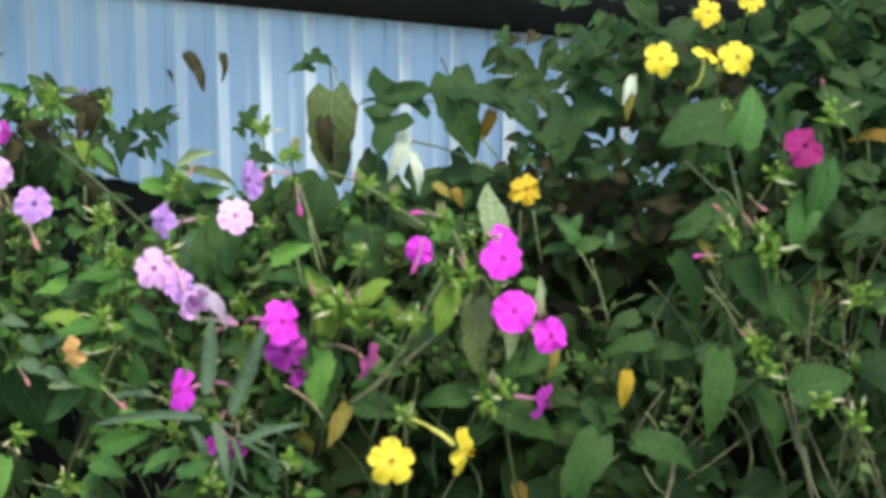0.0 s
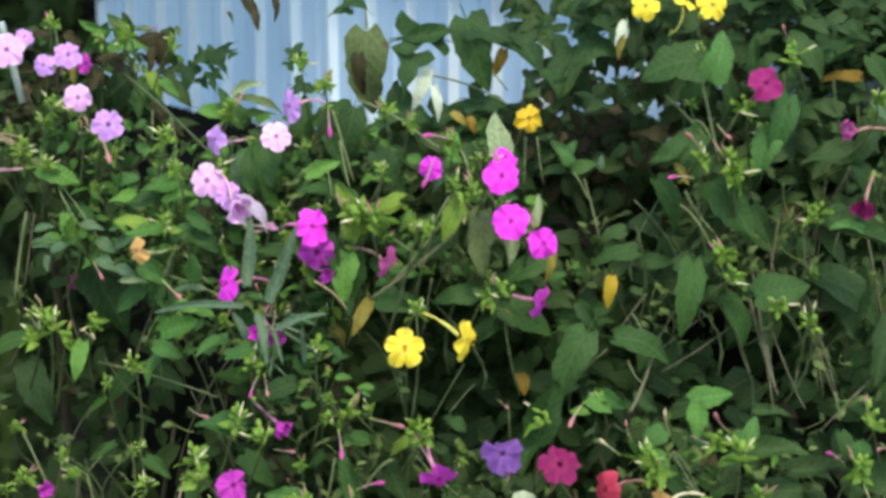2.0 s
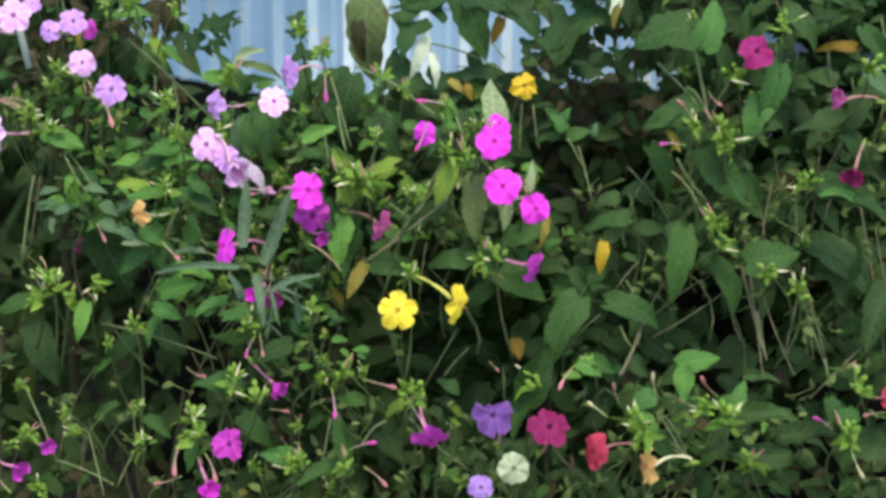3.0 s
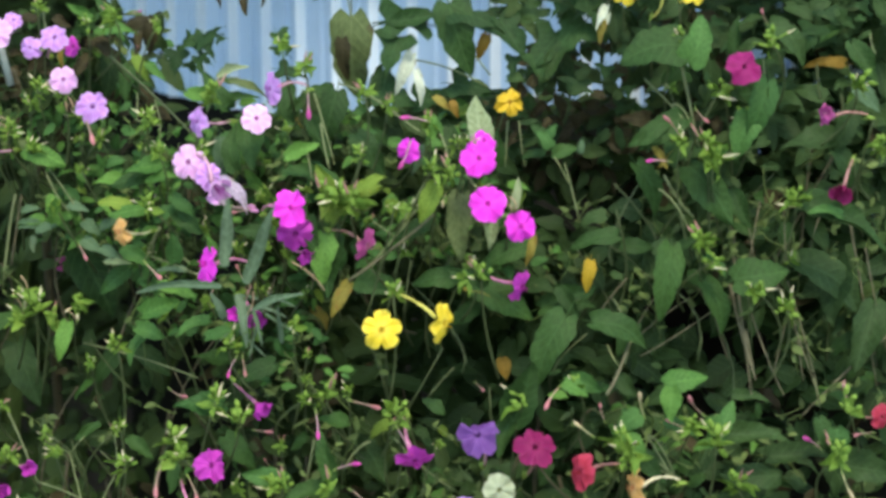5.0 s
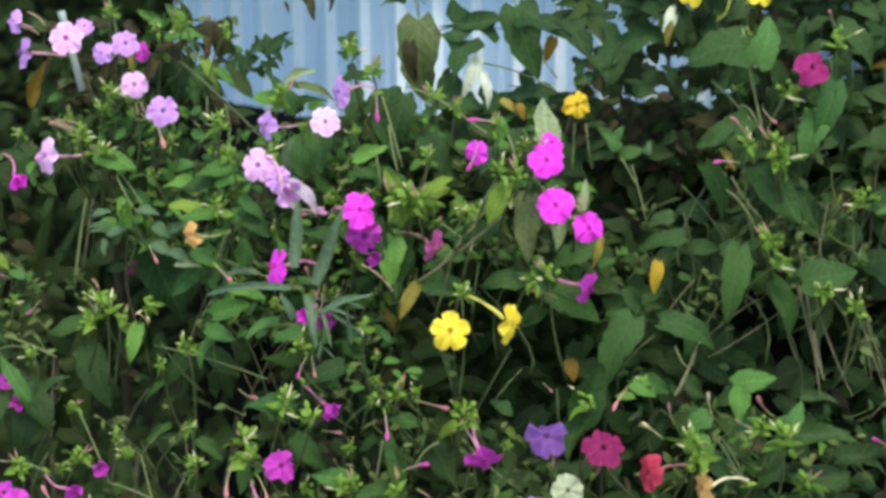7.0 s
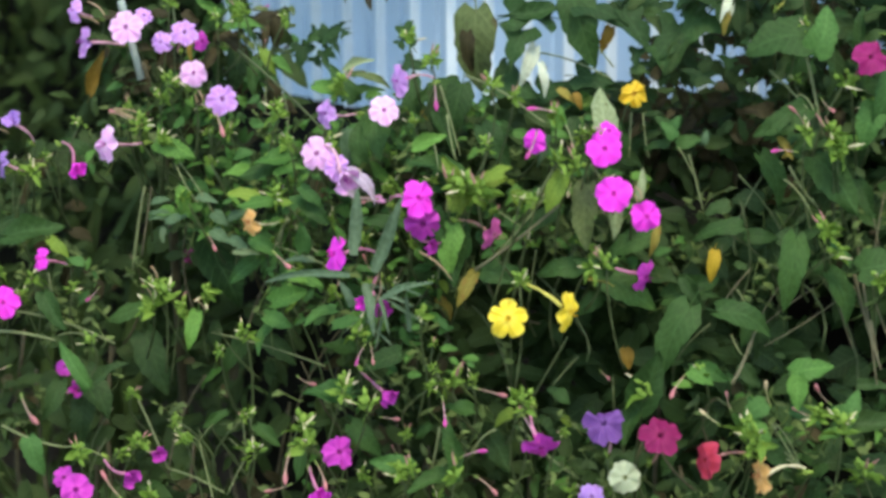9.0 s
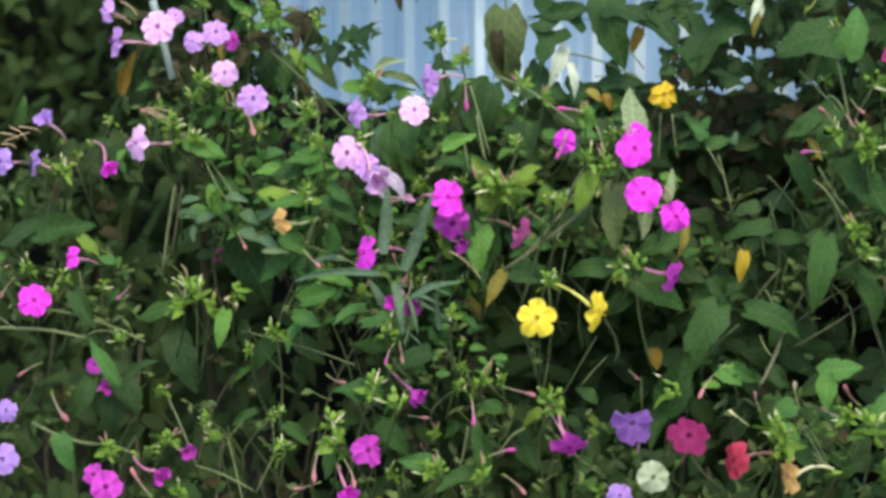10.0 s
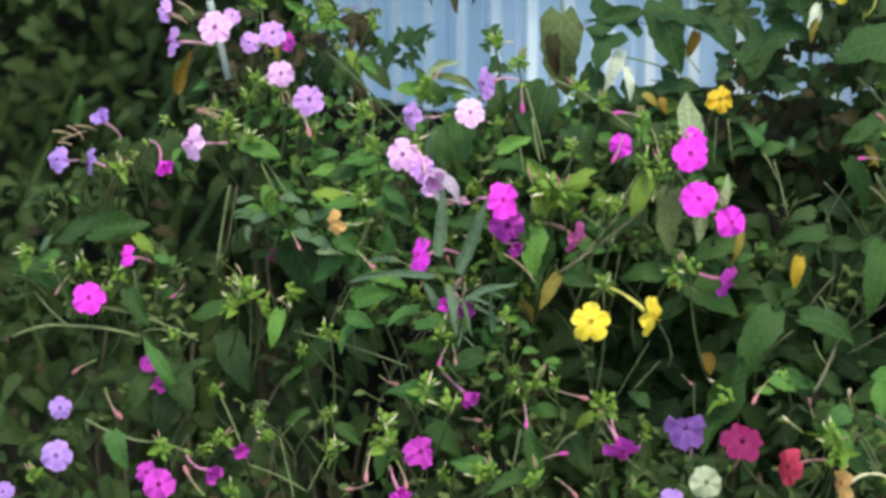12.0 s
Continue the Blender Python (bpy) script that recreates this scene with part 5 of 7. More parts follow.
leaf(PLANTS["lilac"], "mid", (-0.2403, 0.0918, 0.7502), (0.49, -0.01, 0.87), 0.0231, wide=0.8)
leaf(PLANTS["lilac"], "mid", (-0.2291, 0.1008, 0.7554), (-0.48, -0.07, 0.87), 0.0211, wide=0.8)
leaf(PLANTS["lilac"], "withered", (-0.2067, 0.1024, 0.7472), (0.92, -0.1, 0.38), 0.019, wide=0.75)
leaf(PLANTS["lilac"], "mid", (-0.2125, 0.0782, 0.7073), (-0.14, -0.47, -0.87), 0.0251, wide=0.8)
leaf(PLANTS["lilac"], "light", (-0.2452, 0.0839, 0.7571), (-0.83, -0.18, 0.53), 0.0188, wide=0.8)
leaf(PLANTS["lilac"], "withered", (-0.248, 0.084, 0.7184), (-0.72, -0.43, -0.55), 0.021, wide=0.75)
leaf(PLANTS["lilac"], "withered", (-0.2051, 0.0873, 0.7327), (0.03, -0.46, -0.89), 0.0189, wide=0.75)
leaf(PLANTS["lilac"], "straw", (-0.2588, 0.0882, 0.7239), (0.03, -0.46, -0.89), 0.019, wide=0.5)
leaf(PLANTS["lilac"], "mid", (-0.4111, 0.0993, 0.679), (0.33, -0.0, 0.94), 0.0215, wide=0.8)
leaf(PLANTS["rose"], "blue", (-0.4324, 0.0746, 0.5836), (0.49, -0.01, 0.87), 0.0151, wide=0.8)
leaf(PLANTS["rose"], "fresh", (-0.4327, 0.0739, 0.573), (-0.94, -0.34, -0.11), 0.0172, wide=0.8)
leaf(PLANTS["lilac"], "blue", (-0.274, 0.0285, 0.6174), (0.97, -0.14, 0.22), 0.0165, wide=0.8)
leaf(PLANTS["lilac"], "blue", (-0.2634, 0.0253, 0.6162), (0.92, -0.1, 0.38), 0.0144, wide=0.8)
leaf(PLANTS["lilac"], "light", (-0.256, 0.0189, 0.6327), (0.17, -0.0, 0.99), 0.0139, wide=0.8)
leaf(PLANTS["lilac"], "blue", (-0.1423, 0.0117, 0.6688), (-0.05, -0.47, -0.88), 0.024, wide=0.8)
leaf(PLANTS["lilac"], "light", (-0.1939, 0.0173, 0.6572), (-0.89, -0.37, -0.27), 0.0283, wide=0.8)
leaf(PLANTS["lilac"], "light", (-0.1814, 0.0107, 0.6546), (0.85, -0.07, 0.53), 0.0201, wide=0.8)
leaf(PLANTS["lilac"], "light", (-0.2219, 0.0335, 0.6456), (-0.89, -0.37, -0.27), 0.0205, wide=0.8)
leaf(PLANTS["orange"], "light", (-0.1725, -0.0252, 0.5874), (0.97, -0.21, -0.11), 0.0158, wide=0.8)
leaf(PLANTS["orange"], "light", (-0.163, -0.0238, 0.5832), (0.93, -0.25, -0.27), 0.0159, wide=0.8)
leaf(PLANTS["rose"], "fresh", (-0.1389, -0.0363, 0.5592), (0.92, -0.1, 0.38), 0.0197, wide=0.8)
leaf(PLANTS["orange"], "light", (-0.1436, -0.0476, 0.6226), (-0.48, -0.07, 0.87), 0.0139, wide=0.8)
leaf(PLANTS["magenta"], "mid", (-0.1154, -0.0474, 0.6307), (-0.94, -0.26, 0.22), 0.0193, wide=0.8)
leaf(PLANTS["magenta"], "lime", (-0.0375, -0.0461, 0.6638), (0.85, -0.07, 0.53), 0.0191, wide=0.8)
leaf(PLANTS["magenta"], "lime", (-0.0596, -0.0468, 0.6561), (0.17, -0.0, 0.99), 0.0191, wide=0.8)
leaf(PLANTS["magenta"], "lime", (-0.0669, -0.0497, 0.6452), (-0.14, -0.47, -0.87), 0.0153, wide=0.8)
leaf(PLANTS["magenta"], "light", (-0.0685, -0.0471, 0.6121), (-0.05, -0.47, -0.88), 0.0309, wide=0.8)
leaf(PLANTS["magenta"], "mid", (-0.0761, -0.0446, 0.6248), (0.2, -0.45, -0.87), 0.027, wide=0.8)
leaf(PLANTS["magenta"], "light", (0.0022, -0.0489, 0.7004), (0.17, -0.0, 0.99), 0.0151, wide=0.8)
leaf(PLANTS["magenta"], "blue", (-0.008, -0.0393, 0.6761), (-0.14, -0.47, -0.87), 0.0191, wide=0.8)
leaf(PLANTS["yellow"], "mid", (0.0448, 0.0078, 0.6757), (-0.08, -0.02, 1.0), 0.0237, wide=0.8)
leaf(PLANTS["crimson"], "mid", (0.1418, -0.0395, 0.6929), (-0.89, -0.37, -0.27), 0.0284, wide=0.8)
leaf(PLANTS["vine"], "bleached", (0.1174, 0.0242, 0.755), (-0.3, -0.47, -0.83), 0.0177, wide=0.5)
leaf(PLANTS["crimson"], "straw", (0.1587, -0.029, 0.6763), (-0.82, -0.4, -0.42), 0.023, wide=0.5)
leaf(PLANTS["yellow"], "ochre", (0.0861, 0.002, 0.5748), (0.97, -0.21, -0.11), 0.018, wide=0.5)
leaf(PLANTS["crimson"], "deep", (0.1613, -0.0322, 0.6179), (0.97, -0.14, 0.22), 0.0250, wide=0.8)
leaf(PLANTS["magenta"], "mid", (0.0226, -0.059, 0.603), (-0.83, -0.18, 0.53), 0.0229, wide=0.8)
leaf(PLANTS["magenta"], "mid", (0.0361, -0.0493, 0.6008), (0.49, -0.01, 0.87), 0.0173, wide=0.8)
leaf(PLANTS["magenta"], "straw", (0.0313, -0.0405, 0.5888), (0.97, -0.21, -0.11), 0.0174, wide=0.5)
leaf(PLANTS["yellow"], "mid", (0.0215, -0.0100, 0.5655), (-0.89, -0.37, -0.27), 0.026, wide=0.8)
leaf(PLANTS["yellow"], "mid", (0.0943, -0.0136, 0.573), (0.51, -0.4, -0.76), 0.0237, wide=0.8)
leaf(PLANTS["crimson"], "mid", (0.1846, -0.0388, 0.5924), (0.91, -0.32, -0.26), 0.0288, wide=0.8)
leaf(PLANTS["crimson"], "mid", (0.1403, -0.0116, 0.6137), (0.96, -0.22, 0.14), 0.0220, wide=0.8)
leaf(PLANTS["crimson"], "mid", (0.1741, -0.0396, 0.6233), (0.84, -0.13, 0.53), 0.0229, wide=0.8)
leaf(PLANTS["crimson"], "fresh", (0.1874, -0.0535, 0.6097), (0.74, -0.39, -0.54), 0.0189, wide=0.8)
leaf(PLANTS["crimson"], "fresh", (0.2524, -0.0677, 0.6488), (-0.96, -0.19, 0.22), 0.0223, wide=0.8)
leaf(PLANTS["crimson"], "mid", (0.144, -0.04, 0.6947), (-0.69, -0.39, -0.61), 0.0226, wide=0.8)
leaf(PLANTS["crimson"], "mid", (0.1653, -0.0346, 0.6807), (-0.91, -0.31, -0.27), 0.0227, wide=0.8)
leaf(PLANTS["crimson"], "mid", (0.183, -0.0439, 0.6639), (0.48, -0.44, -0.75), 0.0189, wide=0.8)
leaf(PLANTS["crimson"], "blue", (0.2868, -0.0259, 0.7167), (0.74, -0.39, -0.54), 0.0227, wide=0.8)
leaf(PLANTS["crimson"], "deep", (0.268, -0.0332, 0.6956), (-0.49, -0.43, -0.76), 0.0303, wide=0.8)
leaf(PLANTS["crimson"], "deep", (0.2697, -0.0355, 0.5858), (-0.0, -0.47, -0.88), 0.0463, wide=0.8)
leaf(PLANTS["mixed"], "mid", (0.1316, -0.0381, 0.5552), (-0.49, -0.43, -0.76), 0.0232, wide=0.8)
leaf(PLANTS["yellow"], "mid", (0.0995, -0.0119, 0.5712), (0.91, -0.16, 0.38), 0.0236, wide=0.8)
leaf(PLANTS["crimson"], "mid", (0.2046, -0.0293, 0.6419), (0.33, -0.46, -0.82), 0.0268, wide=0.8)
leaf(PLANTS["vine"], "deep", (0.0836, 0.0376, 0.7279), (-0.46, -0.46, -0.76), 0.03, wide=0.8)
leaf(PLANTS["vine"], "ivy", (0.0741, 0.036, 0.7222), (0.2, -0.45, -0.87), 0.024, wide=0.8)
leaf(PLANTS["orange"], "fresh", (-0.1972, 0.0059, 0.5993), (0.86, -0.29, -0.41), 0.0243, wide=0.8)
leaf(PLANTS["orange"], "fresh", (-0.2182, 0.0274, 0.5774), (-0.72, -0.43, -0.55), 0.0248, wide=0.8)
leaf(PLANTS["orange"], "fresh", (-0.1712, -0.0172, 0.6132), (-0.17, -0.02, 0.99), 0.0218, wide=0.8)
leaf(PLANTS["orange"], "fresh", (-0.159, -0.0264, 0.56), (-0.89, -0.37, -0.27), 0.0238, wide=0.8)
leaf(PLANTS["orange"], "fresh", (-0.1884, -0.0074, 0.5502), (0.93, -0.25, -0.27), 0.0222, wide=0.8)
leaf(PLANTS["rose"], "fresh", (-0.201, -0.0027, 0.5363), (-0.46, -0.46, -0.76), 0.0224, wide=0.8)
leaf(PLANTS["orange"], "fresh", (-0.1761, -0.0048, 0.6341), (0.85, -0.07, 0.53), 0.0199, wide=0.8)
leaf(PLANTS["orange"], "fresh", (-0.164, -0.0088, 0.6391), (0.77, -0.33, -0.55), 0.0199, wide=0.8)
leaf(PLANTS["orange"], "lime", (-0.2129, 0.0092, 0.6366), (-0.9, -0.22, 0.38), 0.0202, wide=0.8)

# dying leaves
leaf(PLANTS["yellow"], "gold", (0.1050, -0.0430, 0.5990), (-0.10, -0.35, -0.93), 0.0205, wide=0.62, broad=True)
leaf(PLANTS["vine"], "ochre", (0.0366, 0.0450, 0.7375), (-0.29, -0.26, -0.92), 0.0186, wide=0.65, broad=True)
leaf(PLANTS["yellow"], "straw", (0.0096, 0.0321, 0.7022), (0.82, -0.37, -0.44), 0.0140, wide=0.69, broad=True)
leaf(PLANTS["yellow"], "ochre", (0.0177, 0.0296, 0.6979), (0.41, -0.38, -0.83), 0.0113, wide=0.75, broad=True)
leaf(PLANTS["crimson"], "ochre", (0.2719, 0.0430, 0.7287), (-0.97, -0.22, 0.09), 0.0261, wide=0.47, broad=True)
leaf(PLANTS["lilac"], "lime", (-0.1993, 0.0635, 0.7213), (0.51, -0.52, -0.69), 0.0186, wide=0.65, broad=True)
leaf(PLANTS["lilac"], "light", (-0.1895, 0.0602, 0.7198), (0.71, -0.52, -0.47), 0.0156, wide=0.66, broad=True)
leaf(PLANTS["blade"], "blade", (-0.1234, -0.0364, 0.5677), (0.23, -0.52, -0.82), 0.0369, wide=1.1)
leaf(PLANTS["blade"], "blade", (-0.1750, -0.0034, 0.5938), (-0.98, 0.21, 0.01), 0.0232, wide=1.44)
leaf(PLANTS["lilac"], "light", (-0.2604, 0.0423, 0.6256), (0.07, -0.46, -0.88), 0.0163, wide=0.97, broad=True)
leaf(PLANTS["lilac"], "blue", (-0.2432, 0.0376, 0.6283), (0.88, -0.47, -0.00), 0.0146, wide=0.75, broad=True)
leaf(PLANTS["lilac"], "blue", (-0.2328, 0.0306, 0.6155), (0.77, -0.53, -0.35), 0.0134, wide=1.00, broad=True)
leaf(PLANTS["lilac"], "blue", (-0.2735, 0.0433, 0.6128), (0.87, -0.48, -0.09), 0.0121, wide=0.80, broad=True)
leaf(PLANTS["lilac"], "blue", (-0.2209, 0.0276, 0.6190), (0.78, -0.27, 0.57), 0.0142, wide=0.77, broad=True)
leaf(PLANTS["lilac"], "blue", (-0.2322, 0.0268, 0.6040), (0.82, -0.52, -0.23), 0.0156, wide=0.93, broad=True)
leaf(PLANTS["lilac"], "blue", (-0.2187, 0.0211, 0.5998), (0.83, -0.51, -0.21), 0.0163, wide=0.74, broad=True)
leaf(PLANTS["lilac"], "pale", (-0.2141, 0.0178, 0.5942), (0.89, -0.42, 0.15), 0.0179, wide=0.44, broad=True)
leaf(PLANTS["lilac"], "pale", (-0.2759, 0.0403, 0.5998), (-0.11, -0.42, -0.90), 0.0105, wide=0.69, broad=True)
leaf(PLANTS["lilac"], "light", (-0.2523, 0.0384, 0.6196), (-0.84, -0.08, -0.53), 0.0103, wide=0.94, broad=True)
leaf(PLANTS["lilac"], "blue", (-0.2783, 0.0483, 0.6246), (0.86, -0.34, 0.38), 0.0133, wide=0.73, broad=True)
leaf(PLANTS["magenta"], "lime", (-0.0241, -0.0316, 0.6427), (0.32, -0.53, -0.79), 0.0117, wide=0.93, broad=True)
leaf(PLANTS["magenta"], "lime", (-0.0152, -0.0340, 0.6410), (0.56, -0.53, -0.64), 0.0120, wide=0.86, broad=True)
leaf(PLANTS["crimson"], "light", (0.1572, -0.0256, 0.7488), (-0.07, -0.04, 1.00), 0.0223, wide=0.55, broad=True)
leaf(PLANTS["lilac"], "faded", (-0.1405, 0.0100, 0.6441), (0.47, -0.56, -0.68), 0.0214, wide=0.68, broad=True)
leaf(PLANTS["lilac"], "olive", (-0.2797, 0.0642, 0.6616), (0.60, -0.57, -0.57), 0.0202, wide=0.48, broad=True)
leaf(PLANTS["vine"], "ivy", (-0.1713, 0.1284, 0.7334), (-0.83, 0.28, 0.48), 0.0111, wide=0.88)
leaf(PLANTS["vine"], "ivy", (-0.1769, 0.1291, 0.7292), (-0.80, 0.02, -0.60), 0.0125, wide=0.87)
leaf(PLANTS["vine"], "ivy", (-0.1586, 0.1248, 0.7356), (0.76, -0.19, 0.62), 0.0124, wide=0.88)
leaf(PLANTS["vine"], "ivy", (-0.1523, 0.1236, 0.7390), (0.78, -0.20, 0.59), 0.0131, wide=0.74)
leaf(PLANTS["vine"], "ivy", (-0.1654, 0.1240, 0.7230), (0.39, -0.42, -0.82), 0.0112, wide=0.98)
leaf(PLANTS["vine"], "ivy", (-0.1828, 0.1287, 0.7194), (-0.53, -0.13, -0.84), 0.0126, wide=0.87)
leaf(PLANTS["vine"], "ivy", (-0.1845, 0.1267, 0.7093), (-0.11, -0.30, -0.95), 0.0133, wide=0.82)
leaf(PLANTS["vine"], "ivy", (-0.1705, 0.1228, 0.7112), (0.53, -0.44, -0.72), 0.0115, wide=0.90)
leaf(PLANTS["vine"], "ivy", (-0.1603, 0.1211, 0.7176), (0.82, -0.44, -0.36), 0.0115, wide=0.90)
leaf(PLANTS["vine"], "ivy", (-0.1494, 0.1216, 0.7336), (0.90, -0.30, 0.33), 0.0085, wide=1.00)
leaf(PLANTS["vine"], "ivy", (-0.1905, 0.1312, 0.7186), (-0.37, -0.20, -0.91), 0.0089, wide=0.82)
leaf(PLANTS["vine"], "ivy", (-0.1024, 0.1065, 0.7301), (0.47, -0.42, -0.78), 0.0107, wide=1.03)
leaf(PLANTS["vine"], "ivy", (-0.1081, 0.1070, 0.7251), (0.34, -0.40, -0.85), 0.0098, wide=0.99)
leaf(PLANTS["vine"], "ivy", (-0.0993, 0.1053, 0.7282), (0.87, -0.24, 0.44), 0.0081, wide=1.12)
leaf(PLANTS["mixed"], "fresh", (0.1282, -0.0966, 0.5166), (-0.76, -0.39, -0.53), 0.0174, wide=1.12, broad=True)
leaf(PLANTS["mixed"], "light", (0.1336, -0.1036, 0.4992), (0.54, -0.49, -0.68), 0.0276, wide=0.79, broad=True)
leaf(PLANTS["mixed"], "fresh", (0.1885, -0.0960, 0.5191), (0.48, 0.04, 0.87), 0.0241, wide=0.81, broad=True)
leaf(PLANTS["mixed"], "light", (0.1758, -0.1001, 0.5030), (-0.94, -0.32, -0.12), 0.0129, wide=0.94, broad=True)
leaf(PLANTS["mixed"], "fresh", (0.1612, -0.0977, 0.5153), (0.92, -0.31, -0.22), 0.0197, wide=0.68, broad=True)
leaf(PLANTS["mixed"], "fresh", (0.2663, -0.0910, 0.5005), (0.32, -0.44, -0.84), 0.0201, wide=1.21, broad=True)
leaf(PLANTS["mixed"], "mid", (0.2568, -0.0915, 0.5065), (0.42, -0.42, -0.80), 0.0235, wide=0.78, broad=True)
leaf(PLANTS["mixed"], "light", (0.0946, -0.0877, 0.5387), (0.90, -0.39, -0.20), 0.0165, wide=1.11, broad=True)
leaf(PLANTS["mixed"], "fresh", (0.1810, -0.0960, 0.5166), (-0.95, -0.30, -0.06), 0.0160, wide=0.76, broad=True)
leaf(PLANTS["mixed"], "mid", (0.1426, -0.1061, 0.4910), (0.67, -0.45, -0.58), 0.0255, wide=0.71, broad=True)
leaf(PLANTS["magenta"], "olive", (-0.0524, 0.0725, 0.7271), (0.07, -0.24, -0.97), 0.0561, wide=0.78, broad=True)
leaf(PLANTS["magenta"], "withered", (-0.0587, 0.0545, 0.7281), (0.09, -0.25, -0.97), 0.0273, wide=0.58, broad=True)

# narrow blades
leaf(PLANTS["blade"], "blade", (-0.1657, -0.0534, 0.5943), (-0.86, 0.49, -0.17), 0.0734, wide=0.5)
leaf(PLANTS["blade"], "blade", (-0.1289, -0.0763, 0.6378), (0.06, 0.01, 1.0), 0.0468, wide=1.33)
leaf(PLANTS["blade"], "blade", (-0.1068, -0.0774, 0.6298), (0.37, -0.08, 0.93), 0.0582, wide=1.07)
leaf(PLANTS["blade"], "blade", (-0.097, -0.0809, 0.5933), (0.83, -0.38, 0.4), 0.0404, wide=0.95)
leaf(PLANTS["blade"], "blade", (-0.1346, -0.0756, 0.5875), (-0.22, -0.58, 0.79), 0.024, wide=1.61)
leaf(PLANTS["blade"], "blade", (-0.0948, -0.0831, 0.5787), (0.01, -0.36, 0.93), 0.0319, wide=0.9)

# stems that show
twig(PLANTS["rose"], (-0.4619, 0.0744, 0.5092), (-0.4144, 0.0676, 0.5208), 0.0013, 0.001, (0, 0, 0.004), STEM_FRESH)
twig(PLANTS["rose"], (-0.4144, 0.0676, 0.5208), (-0.3579, 0.0433, 0.521), 0.0013, 0.001, (0, 0, 0.002), STEM_FRESH)
twig(PLANTS["rose"], (-0.4474, 0.0899, 0.5404), (-0.417, 0.0769, 0.5172), 0.0008, 0.0006, (0, 0, -0.003), STEM_FRESH)
twig(PLANTS["rose"], (-0.3953, 0.0705, 0.5355), (-0.3129, 0.0367, 0.5207), 0.0009, 0.0008, (0, 0, 0.004), STEM_FRESH)
twig(PLANTS["lilac"], (-0.2215, 0.0640, 0.7285), (-0.1525, 0.0171, 0.6740), 0.0011, 0.0008, (0, 0, 0.002), STEM)
twig(PLANTS["magenta"], (-0.0403, -0.0452, 0.6063), (0.0051, -0.0427, 0.6637), 0.0008, 0.0007, (0, 0, -0.003), STEM_FRESH)
twig(PLANTS["rose"], (-0.2425, 0.0355, 0.5296), (-0.1553, -0.0274, 0.5242), 0.0007, 0.0005, (0, 0, 0.002), STEM_FRESH)
twig(PLANTS["rose"], (-0.3949, 0.0225, 0.4635), (-0.3451, 0.0024, 0.4543), 0.0011, 0.0009, (0, 0, -0.003), STEM_FRESH)
twig(PLANTS["rose"], (-0.3451, 0.0024, 0.4543), (-0.3101, -0.0102, 0.4481), 0.0008, 0.0006, (0, 0, 0.004), STEM_FRESH)
twig(PLANTS["rose"], (-0.268, -0.0198, 0.447), (-0.2245, -0.046, 0.439), 0.0007, 0.0006, (0, 0, 0.002), STEM_FRESH)
twig(PLANTS["rose"], (-0.2934, 0.0152, 0.4852), (-0.268, -0.0198, 0.447), 0.0008, 0.0006, (0, 0, 0.002), STEM_FRESH)
twig(PLANTS["rose"], (-0.0769, -0.0432, 0.4864), (-0.0841, -0.05, 0.4521), 0.0009, 0.0007, (0, 0, -0.003), STEM_FRESH)
twig(PLANTS["rose"], (-0.0386, -0.0617, 0.4916), (-0.0572, -0.0633, 0.4717), 0.0009, 0.0007, (0, 0, 0.004), STEM_FRESH)
twig(PLANTS["crimson"], (0.114, -0.0877, 0.5327), (0.1308, -0.0597, 0.5591), 0.0012, 0.001, (0, 0, -0.003), STEM_TAN)
twig(PLANTS["lilac"], (-0.2967, 0.089, 0.6251), (-0.3085, 0.0853, 0.557), 0.0013, 0.001, (0, 0, 0.004), STEM_FRESH)
twig(PLANTS["crimson"], (0.2022, 0.0052, 0.6286), (0.2095, -0.0744, 0.5280), 0.0012, 0.0006, (0, 0, 0.002), STEM_TAN)
twig(PLANTS["crimson"], (0.2136, -0.0305, 0.5738), (0.2327, -0.0640, 0.5244), 0.0008, 0.0004, (0, 0, -0.003), STEM_TAN)
twig(PLANTS["crimson"], (0.2244, -0.0250, 0.6069), (0.2559, -0.0697, 0.5205), 0.0007, 0.0003, (0, 0, 0.004), STEM_TAN)
twig(PLANTS["mixed"], (0.2535, -0.0553, 0.5333), (0.2574, -0.0592, 0.515), 0.0008, 0.0007, (0, 0, 0.002), STEM_FRESH)
twig(PLANTS["crimson"], (0.1895, -0.0101, 0.5796), (0.1960, -0.0580, 0.5476), 0.0007, 0.0003, (0, 0, -0.003), STEM_TAN)
twig(PLANTS["crimson"], (0.1683, -0.0025, 0.5934), (0.1353, -0.0300, 0.5547), 0.0009, 0.0004, (0, 0, 0.004), STEM_TAN)
twig(PLANTS["crimson"], (0.162, -0.0153, 0.7444), (0.1745, -0.0336, 0.6842), 0.0011, 0.0009, (0, 0, 0.002), STEM_FRESH)
twig(PLANTS["crimson"], (0.1536, -0.0295, 0.6646), (0.1735, -0.0344, 0.6373), 0.001, 0.0008, (0, 0, -0.003), STEM_FRESH)
twig(PLANTS["mixed"], (0.1419, -0.0921, 0.5069), (0.1592, -0.0926, 0.4782), 0.0007, 0.0005, (0, 0, 0.004), STEM_FRESH)
twig(PLANTS["mixed"], (0.1354, -0.0884, 0.494), (0.1611, -0.0926, 0.4763), 0.0007, 0.0005, (0, 0, 0.002), STEM_FRESH)
twig(PLANTS["crimson"], (0.2461, -0.0090, 0.5834), (0.2274, -0.0512, 0.5358), 0.0007, 0.0003, (0, 0, -0.003), STEM_TAN)
